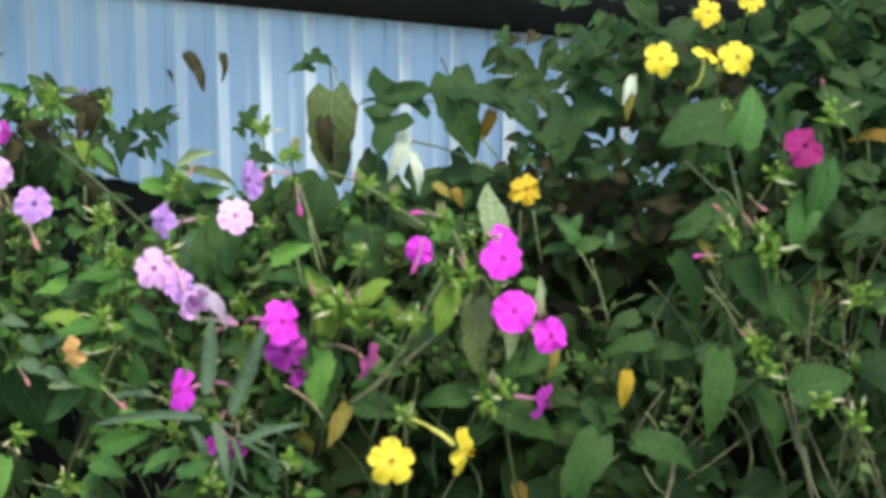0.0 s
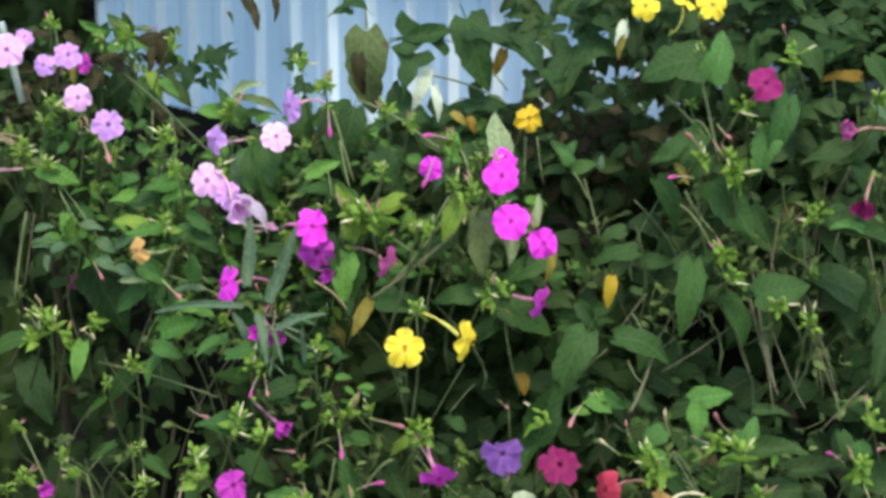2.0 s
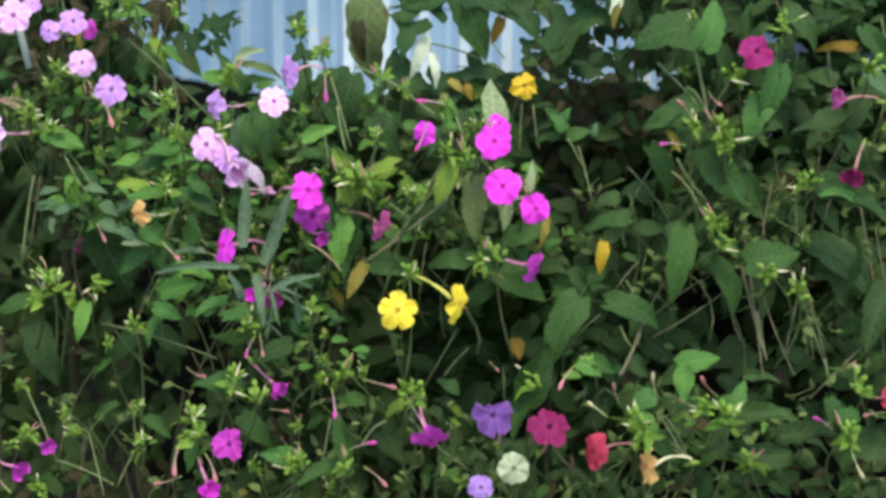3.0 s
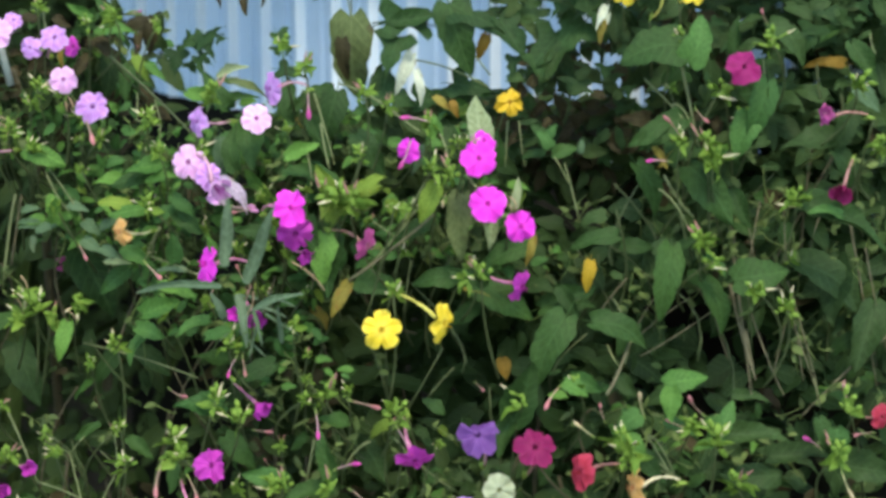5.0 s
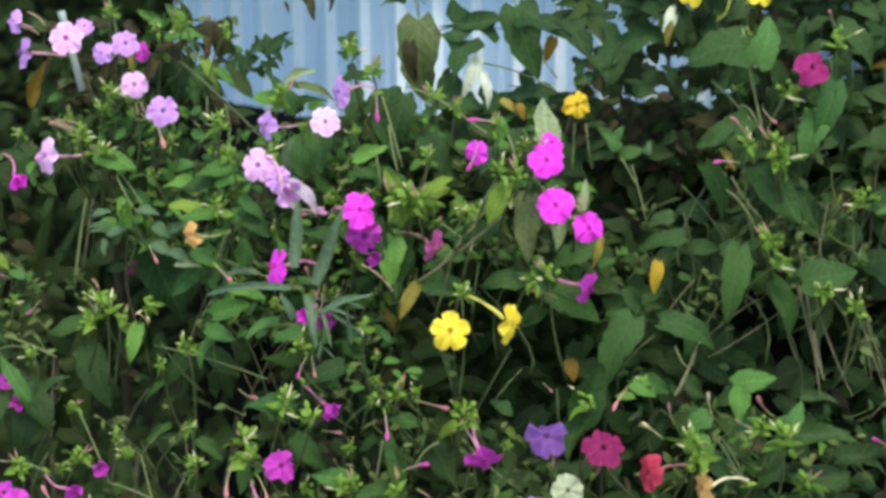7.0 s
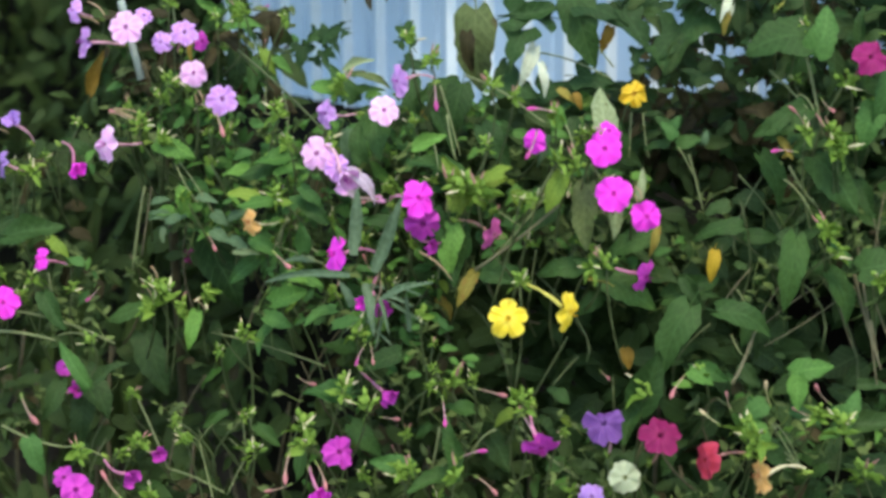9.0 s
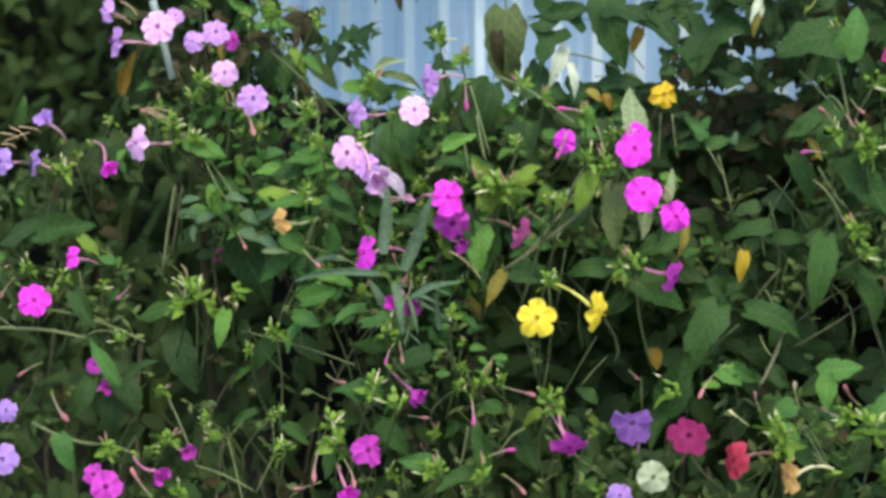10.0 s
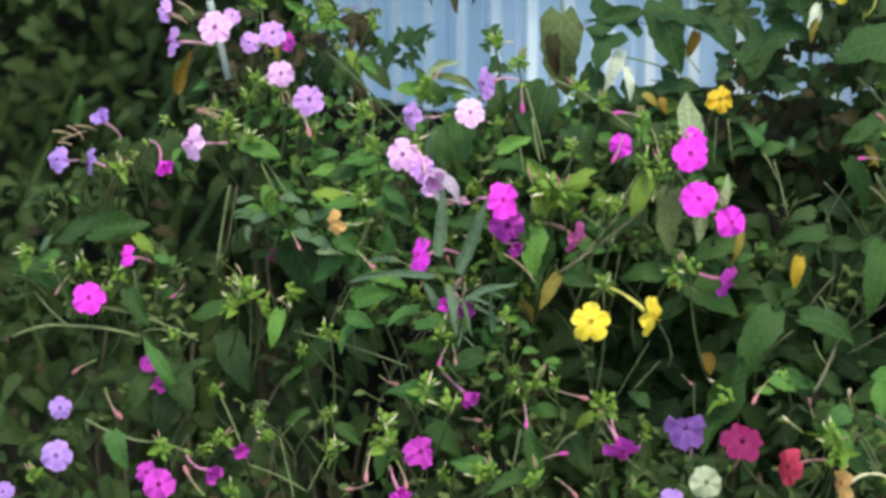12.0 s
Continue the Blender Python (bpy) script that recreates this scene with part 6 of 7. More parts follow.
twig(PLANTS["crimson"], (0.2814, 0.0024, 0.6390), (0.2989, -0.0413, 0.5229), 0.0009, 0.0004, (0, 0, 0.004), STEM_TAN)
twig(PLANTS["crimson"], (0.3138, -0.0135, 0.5534), (0.2458, -0.0537, 0.5052), 0.0011, 0.0005, (0, 0, 0.002), STEM_TAN)
twig(PLANTS["magenta"], (-0.078, -0.0355, 0.5877), (-0.0696, -0.0199, 0.6582), 0.0006, 0.0005, (0, 0, -0.003), STEM_FRESH)
twig(PLANTS["magenta"], (-0.0168, -0.0215, 0.5692), (-0.012, -0.0292, 0.6067), 0.0007, 0.0006, (0, 0, 0.002), STEM_FRESH)
twig(PLANTS["rose"], (-0.0233, -0.0491, 0.4896), (0.015, -0.061, 0.4585), 0.0007, 0.0006, (0, 0, -0.003), STEM_FRESH)
twig(PLANTS["vine"], (-0.0188, 0.0511, 0.729), (0.0399, 0.0401, 0.7114), 0.0007, 0.0006, (0, 0, 0.004), STEM_FRESH)
twig(PLANTS["vine"], (0.0042, 0.0564, 0.7601), (0.0414, 0.0381, 0.7196), 0.0007, 0.0006, (0, 0, 0.002), STEM_FRESH)
twig(PLANTS["rose"], (-0.463, 0.0866, 0.5541), (-0.437, 0.0835, 0.5401), 0.0008, 0.0006, (0, 0, 0.004), STEM_FRESH)
twig(PLANTS["rose"], (-0.367, 0.0719, 0.5638), (-0.3611, 0.0593, 0.5327), 0.0008, 0.0006, (0, 0, 0.002), STEM_FRESH)
twig(PLANTS["lilac"], (-0.2656, 0.0437, 0.6512), (-0.2482, 0.0321, 0.6252), 0.0006, 0.0005, (0, 0, -0.003), STEM_FRESH)
twig(PLANTS["orange"], (-0.1798, -0.0079, 0.6228), (-0.1927, 0.0001, 0.5968), 0.0007, 0.0006, (0, 0, 0.004), STEM_FRESH)
twig(PLANTS["orange"], (-0.2069, 0.0207, 0.5998), (-0.1552, -0.024, 0.5953), 0.0006, 0.0005, (0, 0, 0.002), STEM_FRESH)
twig(PLANTS["orange"], (-0.1764, -0.0034, 0.6179), (-0.1592, -0.0219, 0.6026), 0.0006, 0.0005, (0, 0, -0.003), STEM_FRESH)
twig(PLANTS["magenta"], (0.0066, -0.0339, 0.6923), (0.0141, -0.0451, 0.6681), 0.0007, 0.0006, (0, 0, 0.004), STEM_FRESH)
twig(PLANTS["crimson"], (0.1317, -0.0232, 0.5927), (0.1069, -0.0408, 0.5649), 0.0006, 0.0003, (0, 0, 0.002), STEM_TAN)
twig(PLANTS["crimson"], (0.149, -0.0396, 0.6574), (0.1689, -0.0448, 0.6324), 0.0008, 0.0007, (0, 0, 0.004), STEM_FRESH)
twig(PLANTS["yellow"], (0.0529, 0.0227, 0.6908), (0.0513, 0.0128, 0.6612), 0.0007, 0.0006, (0, 0, 0.002), STEM_FRESH)
twig(PLANTS["yellow"], (0.0607, 0.0234, 0.6907), (0.0649, 0.0158, 0.6608), 0.0006, 0.0005, (0, 0, -0.003), STEM_FRESH)
twig(PLANTS["rose"], (-0.3247, 0.0341, 0.5234), (-0.3558, 0.0439, 0.5243), 0.0006, 0.0005, (0, 0, 0.004), STEM_FRESH)
twig(PLANTS["magenta"], (-0.0811, -0.0192, 0.681), (-0.0769, -0.0289, 0.6599), 0.0006, 0.0005, (0, 0, 0.002), STEM_FRESH)
twig(PLANTS["magenta"], (-0.0722, -0.0053, 0.6941), (-0.0659, -0.0176, 0.6655), 0.0007, 0.0006, (0, 0, -0.003), STEM_FRESH)
twig(PLANTS["crimson"], (0.2203, -0.0145, 0.6436), (0.2096, -0.0404, 0.6021), 0.0006, 0.0003, (0, 0, 0.004), STEM_TAN)
twig(PLANTS["crimson"], (0.2108, -0.0143, 0.6368), (0.2142, -0.0401, 0.6053), 0.0005, 0.0002, (0, 0, 0.002), STEM_TAN)
twig(PLANTS["crimson"], (0.2355, -0.0175, 0.6443), (0.2343, -0.0410, 0.6089), 0.0006, 0.0003, (0, 0, -0.003), STEM_TAN)
twig(PLANTS["crimson"], (0.2581, -0.0303, 0.6387), (0.2478, -0.0503, 0.6194), 0.0005, 0.0002, (0, 0, 0.004), STEM_TAN)
twig(PLANTS["crimson"], (0.1749, -0.0211, 0.5790), (0.1335, -0.0350, 0.5503), 0.0007, 0.0003, (0, 0, 0.002), STEM_TAN)
twig(PLANTS["crimson"], (0.2116, -0.0166, 0.5864), (0.1391, -0.0483, 0.5460), 0.0007, 0.0003, (0, 0, -0.003), STEM_TAN)
twig(PLANTS["mixed"], (0.1284, -0.0546, 0.5427), (0.1356, -0.043, 0.5567), 0.0008, 0.0007, (0, 0, 0.004), STEM_FRESH)
twig(PLANTS["yellow"], (0.1248, -0.006, 0.5736), (0.1314, -0.0201, 0.5617), 0.0009, 0.0007, (0, 0, 0.002), STEM_FRESH)
twig(PLANTS["crimson"], (0.2006, -0.0244, 0.5893), (0.2120, -0.0730, 0.5379), 0.0013, 0.0006, (0, 0, -0.003), STEM_TAN)
twig(PLANTS["crimson"], (0.2007, -0.0002, 0.6354), (0.2077, -0.0365, 0.5860), 0.0005, 0.0002, (0, 0, 0.004), STEM_TAN)
twig(PLANTS["crimson"], (0.2382, -0.0291, 0.5927), (0.2537, -0.0666, 0.5311), 0.0007, 0.0003, (0, 0, 0.002), STEM_TAN)
twig(PLANTS["crimson"], (0.2926, -0.0130, 0.6118), (0.3036, -0.0450, 0.5477), 0.0007, 0.0003, (0, 0, -0.003), STEM_TAN)
twig(PLANTS["crimson"], (0.158, -0.0268, 0.7109), (0.1695, -0.0316, 0.6988), 0.0008, 0.0007, (0, 0, 0.004), STEM_FRESH)
twig(PLANTS["crimson"], (0.2147, -0.0313, 0.7432), (0.2164, -0.0383, 0.7186), 0.0005, 0.0004, (0, 0, 0.002), STEM_FRESH)
twig(PLANTS["crimson"], (0.285, -0.0237, 0.757), (0.2884, -0.0281, 0.7448), 0.0005, 0.0004, (0, 0, -0.003), STEM_FRESH)
twig(PLANTS["crimson"], (0.2455, -0.0174, 0.5662), (0.2481, -0.0480, 0.5290), 0.0006, 0.0003, (0, 0, 0.002), STEM_TAN)
twig(PLANTS["mixed"], (0.1196, -0.0274, 0.548), (0.1276, -0.0454, 0.5378), 0.0007, 0.0006, (0, 0, -0.003), STEM_FRESH)
twig(PLANTS["lilac"], (-0.2004, 0.0456, 0.7056), (-0.2003, 0.0413, 0.6887), 0.0006, 0.0005, (0, 0, 0.0000), STEM_FRESH)
twig(PLANTS["lilac"], (-0.2016, 0.0415, 0.6879), (-0.1833, 0.0349, 0.6852), 0.0007, 0.0006, (0, 0, -0.0011), STEM_FRESH)
twig(PLANTS["lilac"], (-0.1833, 0.0349, 0.6852), (-0.1878, 0.0405, 0.7014), 0.0006, 0.0005, (0, 0, 0.0008), STEM_FRESH)
twig(PLANTS["lilac"], (-0.1841, 0.0348, 0.6840), (-0.1837, 0.0308, 0.6695), 0.0006, 0.0005, (0, 0, 0.0000), STEM_FRESH)
twig(PLANTS["magenta"], (-0.0603, 0.0068, 0.7188), (-0.0263, -0.0051, 0.7042), 0.0008, 0.0007, (0, 0, 0.0015), STEM_FRESH)
twig(PLANTS["magenta"], (-0.0263, -0.0051, 0.7042), (-0.0068, -0.0127, 0.6905), 0.0008, 0.0006, (0, 0, -0.0008), STEM_FRESH)
twig(PLANTS["magenta"], (-0.0771, 0.0096, 0.7118), (-0.0632, -0.0055, 0.6661), 0.0008, 0.0006, (0, 0, 0.0011), STEM_FRESH)
twig(PLANTS["vine"], (-0.0550, 0.0185, 0.7775), (-0.0520, 0.0140, 0.7601), 0.0005, 0.0004, (0, 0, 0.0000), STEM_FRESH)
twig(PLANTS["orange"], (-0.1842, 0.0170, 0.6188), (-0.1905, 0.0132, 0.5990), 0.0008, 0.0007, (0, 0, 0.0000), STEM_FRESH)
twig(PLANTS["orange"], (-0.2112, 0.0207, 0.6019), (-0.1961, 0.0138, 0.5949), 0.0006, 0.0005, (0, 0, 0.0008), STEM_FRESH)
twig(PLANTS["magenta"], (0.0237, -0.0252, 0.6642), (0.0318, -0.0293, 0.6537), 0.0006, 0.0005, (0, 0, 0.0000), STEM_FRESH)
twig(PLANTS["crimson"], (0.1394, -0.0231, 0.7270), (0.1697, -0.0303, 0.6964), 0.0008, 0.0006, (0, 0, 0.0011), STEM_FRESH)
twig(PLANTS["lilac"], (-0.2695, 0.0814, 0.7572), (-0.2670, 0.0771, 0.7428), 0.0006, 0.0005, (0, 0, 0.0000), STEM_FRESH)
twig(PLANTS["lilac"], (-0.2641, 0.0522, 0.6507), (-0.2380, 0.0342, 0.6178), 0.0006, 0.0005, (0, 0, 0.0011), STEM_FRESH)
twig(PLANTS["lilac"], (-0.2919, 0.0418, 0.5843), (-0.2849, 0.0538, 0.6322), 0.0008, 0.0007, (0, 0, 0.0000), STEM_OLD)
twig(PLANTS["mixed"], (0.1394, -0.0972, 0.5088), (0.1555, -0.1054, 0.4831), 0.0006, 0.0005, (0, 0, 0.0000), STEM_FRESH)
twig(PLANTS["mixed"], (0.1411, -0.1026, 0.4916), (0.1573, -0.1057, 0.4820), 0.0006, 0.0005, (0, 0, 0.0000), STEM_FRESH)
twig(PLANTS["crimson"], (0.2081, -0.0464, 0.5636), (0.2140, -0.0537, 0.5367), 0.0017, 0.0006, (0, 0, 0.0000), STEM_TAN)
twig(PLANTS["magenta"], (-0.0525, -0.0520, 0.5986), (0.0028, -0.0452, 0.6414), 0.0011, 0.0009, (0, 0, -0.0015), STEM_TAN)
twig(PLANTS["magenta"], (-0.0214, -0.0435, 0.6288), (-0.0012, -0.0385, 0.6639), 0.0008, 0.0007, (0, 0, 0.0000), STEM_FRESH)
twig(PLANTS["magenta"], (-0.0370, -0.0382, 0.6351), (-0.0221, -0.0441, 0.6259), 0.0006, 0.0005, (0, 0, 0.0000), STEM_FRESH)

# dry stalks left of spent flowers
twig(PLANTS["magenta"], (-0.1186, -0.0559, 0.5884), (-0.1175, -0.0619, 0.6053), 0.0006, 0.0004, (0.002, 0, 0.001), DRY)
twig(PLANTS["magenta"], (-0.0887, -0.0561, 0.612), (-0.068, -0.0601, 0.5942), 0.0006, 0.0004, (0.002, 0, 0.001), DRY)
twig(PLANTS["magenta"], (-0.1148, -0.0567, 0.5925), (-0.1184, -0.058, 0.5773), 0.0006, 0.0004, (0.002, 0, 0.001), DRY)
twig(PLANTS["magenta"], (0.0472, -0.0528, 0.6513), (0.0529, -0.0537, 0.644), 0.0006, 0.0004, (0.002, 0, 0.001), DRY)
twig(PLANTS["magenta"], (0.0509, -0.0509, 0.6547), (0.0555, -0.0526, 0.6457), 0.0006, 0.0004, (0.002, 0, 0.001), DRY)
twig(PLANTS["magenta"], (-0.4261, 0.0818, 0.665), (-0.4096, 0.0823, 0.6609), 0.0006, 0.0004, (0.002, 0, 0.001), DRY)
twig(PLANTS["magenta"], (-0.4203, 0.0827, 0.6586), (-0.4015, 0.0841, 0.6649), 0.0006, 0.0004, (0.002, 0, 0.001), DRY)
twig(PLANTS["magenta"], (-0.416, 0.0842, 0.6689), (-0.4038, 0.0837, 0.6586), 0.0006, 0.0004, (0.002, 0, 0.001), DRY)
twig(PLANTS["magenta"], (-0.41, 0.0854, 0.6688), (-0.3934, 0.0854, 0.6648), 0.0006, 0.0004, (0.002, 0, 0.001), DRY)
twig(PLANTS["magenta"], (-0.4224, 0.082, 0.6566), (-0.4118, 0.0813, 0.6539), 0.0006, 0.0004, (0.002, 0, 0.001), DRY)
twig(PLANTS["magenta"], (-0.3128, 0.0622, 0.6862), (-0.2924, 0.0505, 0.6802), 0.0006, 0.0004, (0.002, 0, 0.001), DRY)
twig(PLANTS["magenta"], (-0.3106, 0.0616, 0.6872), (-0.2882, 0.0503, 0.6844), 0.0006, 0.0004, (0.002, 0, 0.001), DRY)
twig(PLANTS["magenta"], (-0.315, 0.0627, 0.6841), (-0.2967, 0.0523, 0.6811), 0.0006, 0.0004, (0.002, 0, 0.001), DRY)
twig(PLANTS["magenta"], (-0.3415, 0.0923, 0.7494), (-0.3231, 0.0822, 0.7446), 0.0006, 0.0004, (0.002, 0, 0.001), DRY)
twig(PLANTS["magenta"], (-0.3323, 0.0897, 0.7599), (-0.3185, 0.081, 0.7508), 0.0006, 0.0004, (0.002, 0, 0.001), DRY)
twig(PLANTS["magenta"], (-0.2571, 0.0489, 0.7071), (-0.2476, 0.0375, 0.695), 0.0006, 0.0004, (0.002, 0, 0.001), DRY)
twig(PLANTS["magenta"], (-0.2528, 0.0467, 0.7055), (-0.2434, 0.0367, 0.6971), 0.0006, 0.0004, (0.002, 0, 0.001), DRY)
twig(PLANTS["magenta"], (-0.2841, 0.0345, 0.5787), (-0.2804, 0.0341, 0.5642), 0.0006, 0.0004, (0.002, 0, 0.001), DRY)
twig(PLANTS["magenta"], (-0.2908, 0.0356, 0.5658), (-0.2823, 0.0313, 0.5482), 0.0006, 0.0004, (0.002, 0, 0.001), DRY)
twig(PLANTS["magenta"], (-0.254, 0.0338, 0.5543), (-0.2443, 0.0227, 0.547), 0.0006, 0.0004, (0.002, 0, 0.001), DRY)
leaf(PLANTS["yellow"], "mid", (0.0897, -0.0040, 0.6773), (0.86, -0.23, 0.45), 0.0165, wide=0.96, broad=True)
leaf(PLANTS["yellow"], "mid", (0.0733, -0.0079, 0.6878), (-0.51, 0.01, 0.86), 0.0158, wide=0.92, broad=True)
leaf(PLANTS["yellow"], "fresh", (0.0799, -0.0086, 0.6899), (0.37, -0.07, 0.93), 0.0109, wide=1.00, broad=True)
leaf(PLANTS["yellow"], "fresh", (0.0759, -0.0116, 0.6852), (-0.57, 0.01, 0.82), 0.0133, wide=1.01, broad=True)
leaf(PLANTS["yellow"], "mid", (0.0690, -0.0020, 0.6732), (-0.99, -0.14, -0.06), 0.0160, wide=0.64, broad=True)
leaf(PLANTS["yellow"], "blue", (0.1003, -0.0087, 0.6799), (0.09, -0.02, 1.00), 0.0085, wide=0.86, broad=True)
twig(PLANTS["yellow"], (0.0998, -0.0140, 0.6308), (0.0899, -0.0076, 0.6680), 0.0007, 0.0005, (0, 0, 0.0011), STEM_FRESH)
twig(PLANTS["yellow"], (0.0925, -0.0091, 0.6552), (0.0829, -0.0078, 0.6725), 0.0006, 0.0005, (0, 0, 0.0008), STEM_FRESH)
leaf(PLANTS["yellow"], "mid", (0.1097, -0.0233, 0.6203), (-0.97, -0.21, -0.09), 0.0313, wide=0.58, broad=True)
leaf(PLANTS["yellow"], "deep", (0.1091, -0.0144, 0.6322), (-0.95, -0.23, -0.20), 0.0168, wide=0.94, broad=True)
leaf(PLANTS["yellow"], "deep", (0.1319, -0.0012, 0.6352), (-0.96, -0.15, 0.22), 0.0194, wide=1.25, broad=True)
leaf(PLANTS["mixed"], "mid", (0.0067, -0.0421, 0.5090), (0.76, -0.52, -0.40), 0.0110, wide=1.33, broad=True)
leaf(PLANTS["mixed"], "mid", (-0.0013, -0.0394, 0.5115), (-0.86, 0.07, 0.51), 0.0072, wide=1.35, broad=True)
twig(PLANTS["mixed"], (-0.0003, -0.0286, 0.5117), (0.0169, -0.0256, 0.5313), 0.0005, 0.0004, (0, 0, 0.0008), STEM_FRESH)
leaf(PLANTS["blade"], "blade", (-0.1232, -0.0253, 0.5629), (-0.25, -0.44, -0.86), 0.0240, wide=0.72)
leaf(PLANTS["blade"], "blade", (-0.1140, -0.0332, 0.5619), (0.27, -0.54, -0.80), 0.0276, wide=0.69)
leaf(PLANTS["blade"], "blade", (-0.1046, -0.0371, 0.5741), (0.84, -0.52, -0.16), 0.0257, wide=0.67)
leaf(PLANTS["blade"], "blade", (-0.1301, -0.0169, 0.5675), (-0.66, -0.28, -0.70), 0.0229, wide=0.75)
leaf(PLANTS["blade"], "blade", (-0.1218, -0.0207, 0.5793), (-0.96, -0.03, 0.26), 0.0156, wide=0.98)
leaf(PLANTS["blade"], "blade", (-0.0986, -0.0321, 0.5632), (0.77, -0.50, -0.39), 0.0355, wide=0.49)
leaf(PLANTS["blade"], "blade", (-0.1339, -0.0149, 0.5540), (-0.68, -0.24, -0.69), 0.0262, wide=0.58)
leaf(PLANTS["blade"], "blade", (-0.1178, -0.0230, 0.5494), (-0.19, -0.42, -0.88), 0.0295, wide=0.58)
leaf(PLANTS["blade"], "blade", (-0.0976, -0.0280, 0.5778), (0.81, -0.53, -0.27), 0.0268, wide=0.57)
leaf(PLANTS["blade"], "blade", (-0.1178, -0.0223, 0.5452), (0.67, -0.54, -0.51), 0.0328, wide=0.47)
twig(PLANTS["blade"], (-0.1200, -0.0204, 0.5336), (-0.1165, -0.0227, 0.6014), 0.0008, 0.0006, (0, 0, 0.0000), STEM_OLD)
twig(PLANTS["blade"], (-0.1112, -0.0246, 0.5666), (-0.1019, -0.0287, 0.5951), 0.0005, 0.0004, (0, 0, 0.0004), STEM_OLD)
bud(PLANTS["rose"], "pink", (-0.1241, -0.0146, 0.5876), (-0.1292, -0.0171, 0.6009))
cluster(PLANTS["orange"], (-0.2717, 0.0198, 0.5607), 1.2)
cluster(PLANTS["orange"], (-0.2818, 0.0283, 0.5646), 1)
leaf(PLANTS["vine"], "deep", (0.1041, 0.0296, 0.7111), (0.93, -0.27, 0.26), 0.0140, wide=1.30)
leaf(PLANTS["vine"], "ivy", (0.1002, 0.0397, 0.7100), (-0.13, -0.44, -0.89), 0.0140, wide=1.48)
leaf(PLANTS["vine"], "withered", (0.0710, 0.0349, 0.7181), (0.36, -0.09, 0.93), 0.0120, wide=1.32)
leaf(PLANTS["vine"], "deep", (0.0713, 0.0440, 0.7146), (0.85, -0.43, -0.32), 0.0134, wide=1.18)
leaf(PLANTS["vine"], "ivy", (0.0567, 0.0379, 0.7247), (-0.15, -0.43, -0.89), 0.0164, wide=1.04)
leaf(PLANTS["vine"], "deep", (0.0587, 0.0367, 0.7182), (0.91, -0.32, 0.25), 0.0116, wide=1.26)
leaf(PLANTS["vine"], "withered", (0.1161, 0.0382, 0.7063), (0.85, -0.39, -0.35), 0.0096, wide=1.26)
leaf(PLANTS["vine"], "deep", (0.1313, 0.0268, 0.7486), (0.20, -0.06, 0.98), 0.0079, wide=1.38)
leaf(PLANTS["vine"], "shade", (0.1302, 0.0377, 0.7068), (0.74, -0.14, 0.66), 0.0074, wide=1.80)
leaf(PLANTS["yellow"], "ochre", (0.0532, 0.0040, 0.5219), (0.35, -0.54, -0.76), 0.0141, wide=1.12, broad=True)
twig(PLANTS["rose"], (-0.2354, -0.0254, 0.4234), (-0.2474, -0.0072, 0.4628), 0.0006, 0.0005, (0, 0, 0.0008), STEM_FRESH)
twig(PLANTS["rose"], (-0.2474, -0.0072, 0.4628), (-0.2642, 0.0004, 0.4691), 0.0004, 0.0003, (0, 0, 0.0008), STEM_FRESH)
twig(PLANTS["rose"], (-0.2474, -0.0072, 0.4628), (-0.2368, -0.0062, 0.4753), 0.0004, 0.0003, (0, 0, 0.0008), STEM_FRESH)
twig(PLANTS["rose"], (-0.2260, -0.0260, 0.4297), (-0.2124, -0.0205, 0.4565), 0.0006, 0.0005, (0, 0, 0.0008), STEM_FRESH)
twig(PLANTS["rose"], (-0.2124, -0.0205, 0.4565), (-0.2152, -0.0116, 0.4793), 0.0005, 0.0004, (0, 0, 0.0008), STEM_FRESH)
twig(PLANTS["rose"], (-0.2124, -0.0205, 0.4565), (-0.2252, -0.0128, 0.4669), 0.0004, 0.0003, (0, 0, 0.0008), STEM_FRESH)
cluster(PLANTS["rose"], (-0.2638, -0.0083, 0.4729), 0.55)
cluster(PLANTS["rose"], (-0.2139, -0.0205, 0.4835), 0.55)
leaf(PLANTS["vine"], "deep", (0.1055, 0.0422, 0.7212), (0.77, -0.18, 0.61), 0.0106, wide=1.37)
leaf(PLANTS["vine"], "shade", (0.1152, 0.0506, 0.7176), (0.76, -0.41, -0.50), 0.0113, wide=1.40)
leaf(PLANTS["vine"], "ivy", (0.1197, 0.0408, 0.7202), (-0.15, -0.43, -0.89), 0.0123, wide=1.38)
leaf(PLANTS["vine"], "deep", (0.1297, 0.0498, 0.7177), (0.77, -0.15, 0.62), 0.0106, wide=1.49)
leaf(PLANTS["vine"], "withered", (0.1331, 0.0596, 0.7183), (0.28, -0.45, -0.85), 0.0130, wide=1.12)
leaf(PLANTS["vine"], "shade", (0.1259, 0.0481, 0.7091), (0.77, -0.40, -0.49), 0.0107, wide=1.36)
leaf(PLANTS["vine"], "ivy", (0.1346, 0.0382, 0.7104), (-0.77, -0.07, 0.63), 0.0088, wide=1.51)
leaf(PLANTS["vine"], "deep", (0.0763, 0.0429, 0.7105), (0.77, -0.21, 0.60), 0.0097, wide=1.38)
leaf(PLANTS["vine"], "shade", (0.0848, 0.0517, 0.7100), (0.37, -0.47, -0.80), 0.0100, wide=1.34)
leaf(PLANTS["vine"], "withered", (0.0833, 0.0609, 0.7050), (0.93, -0.30, 0.22), 0.0091, wide=1.21)

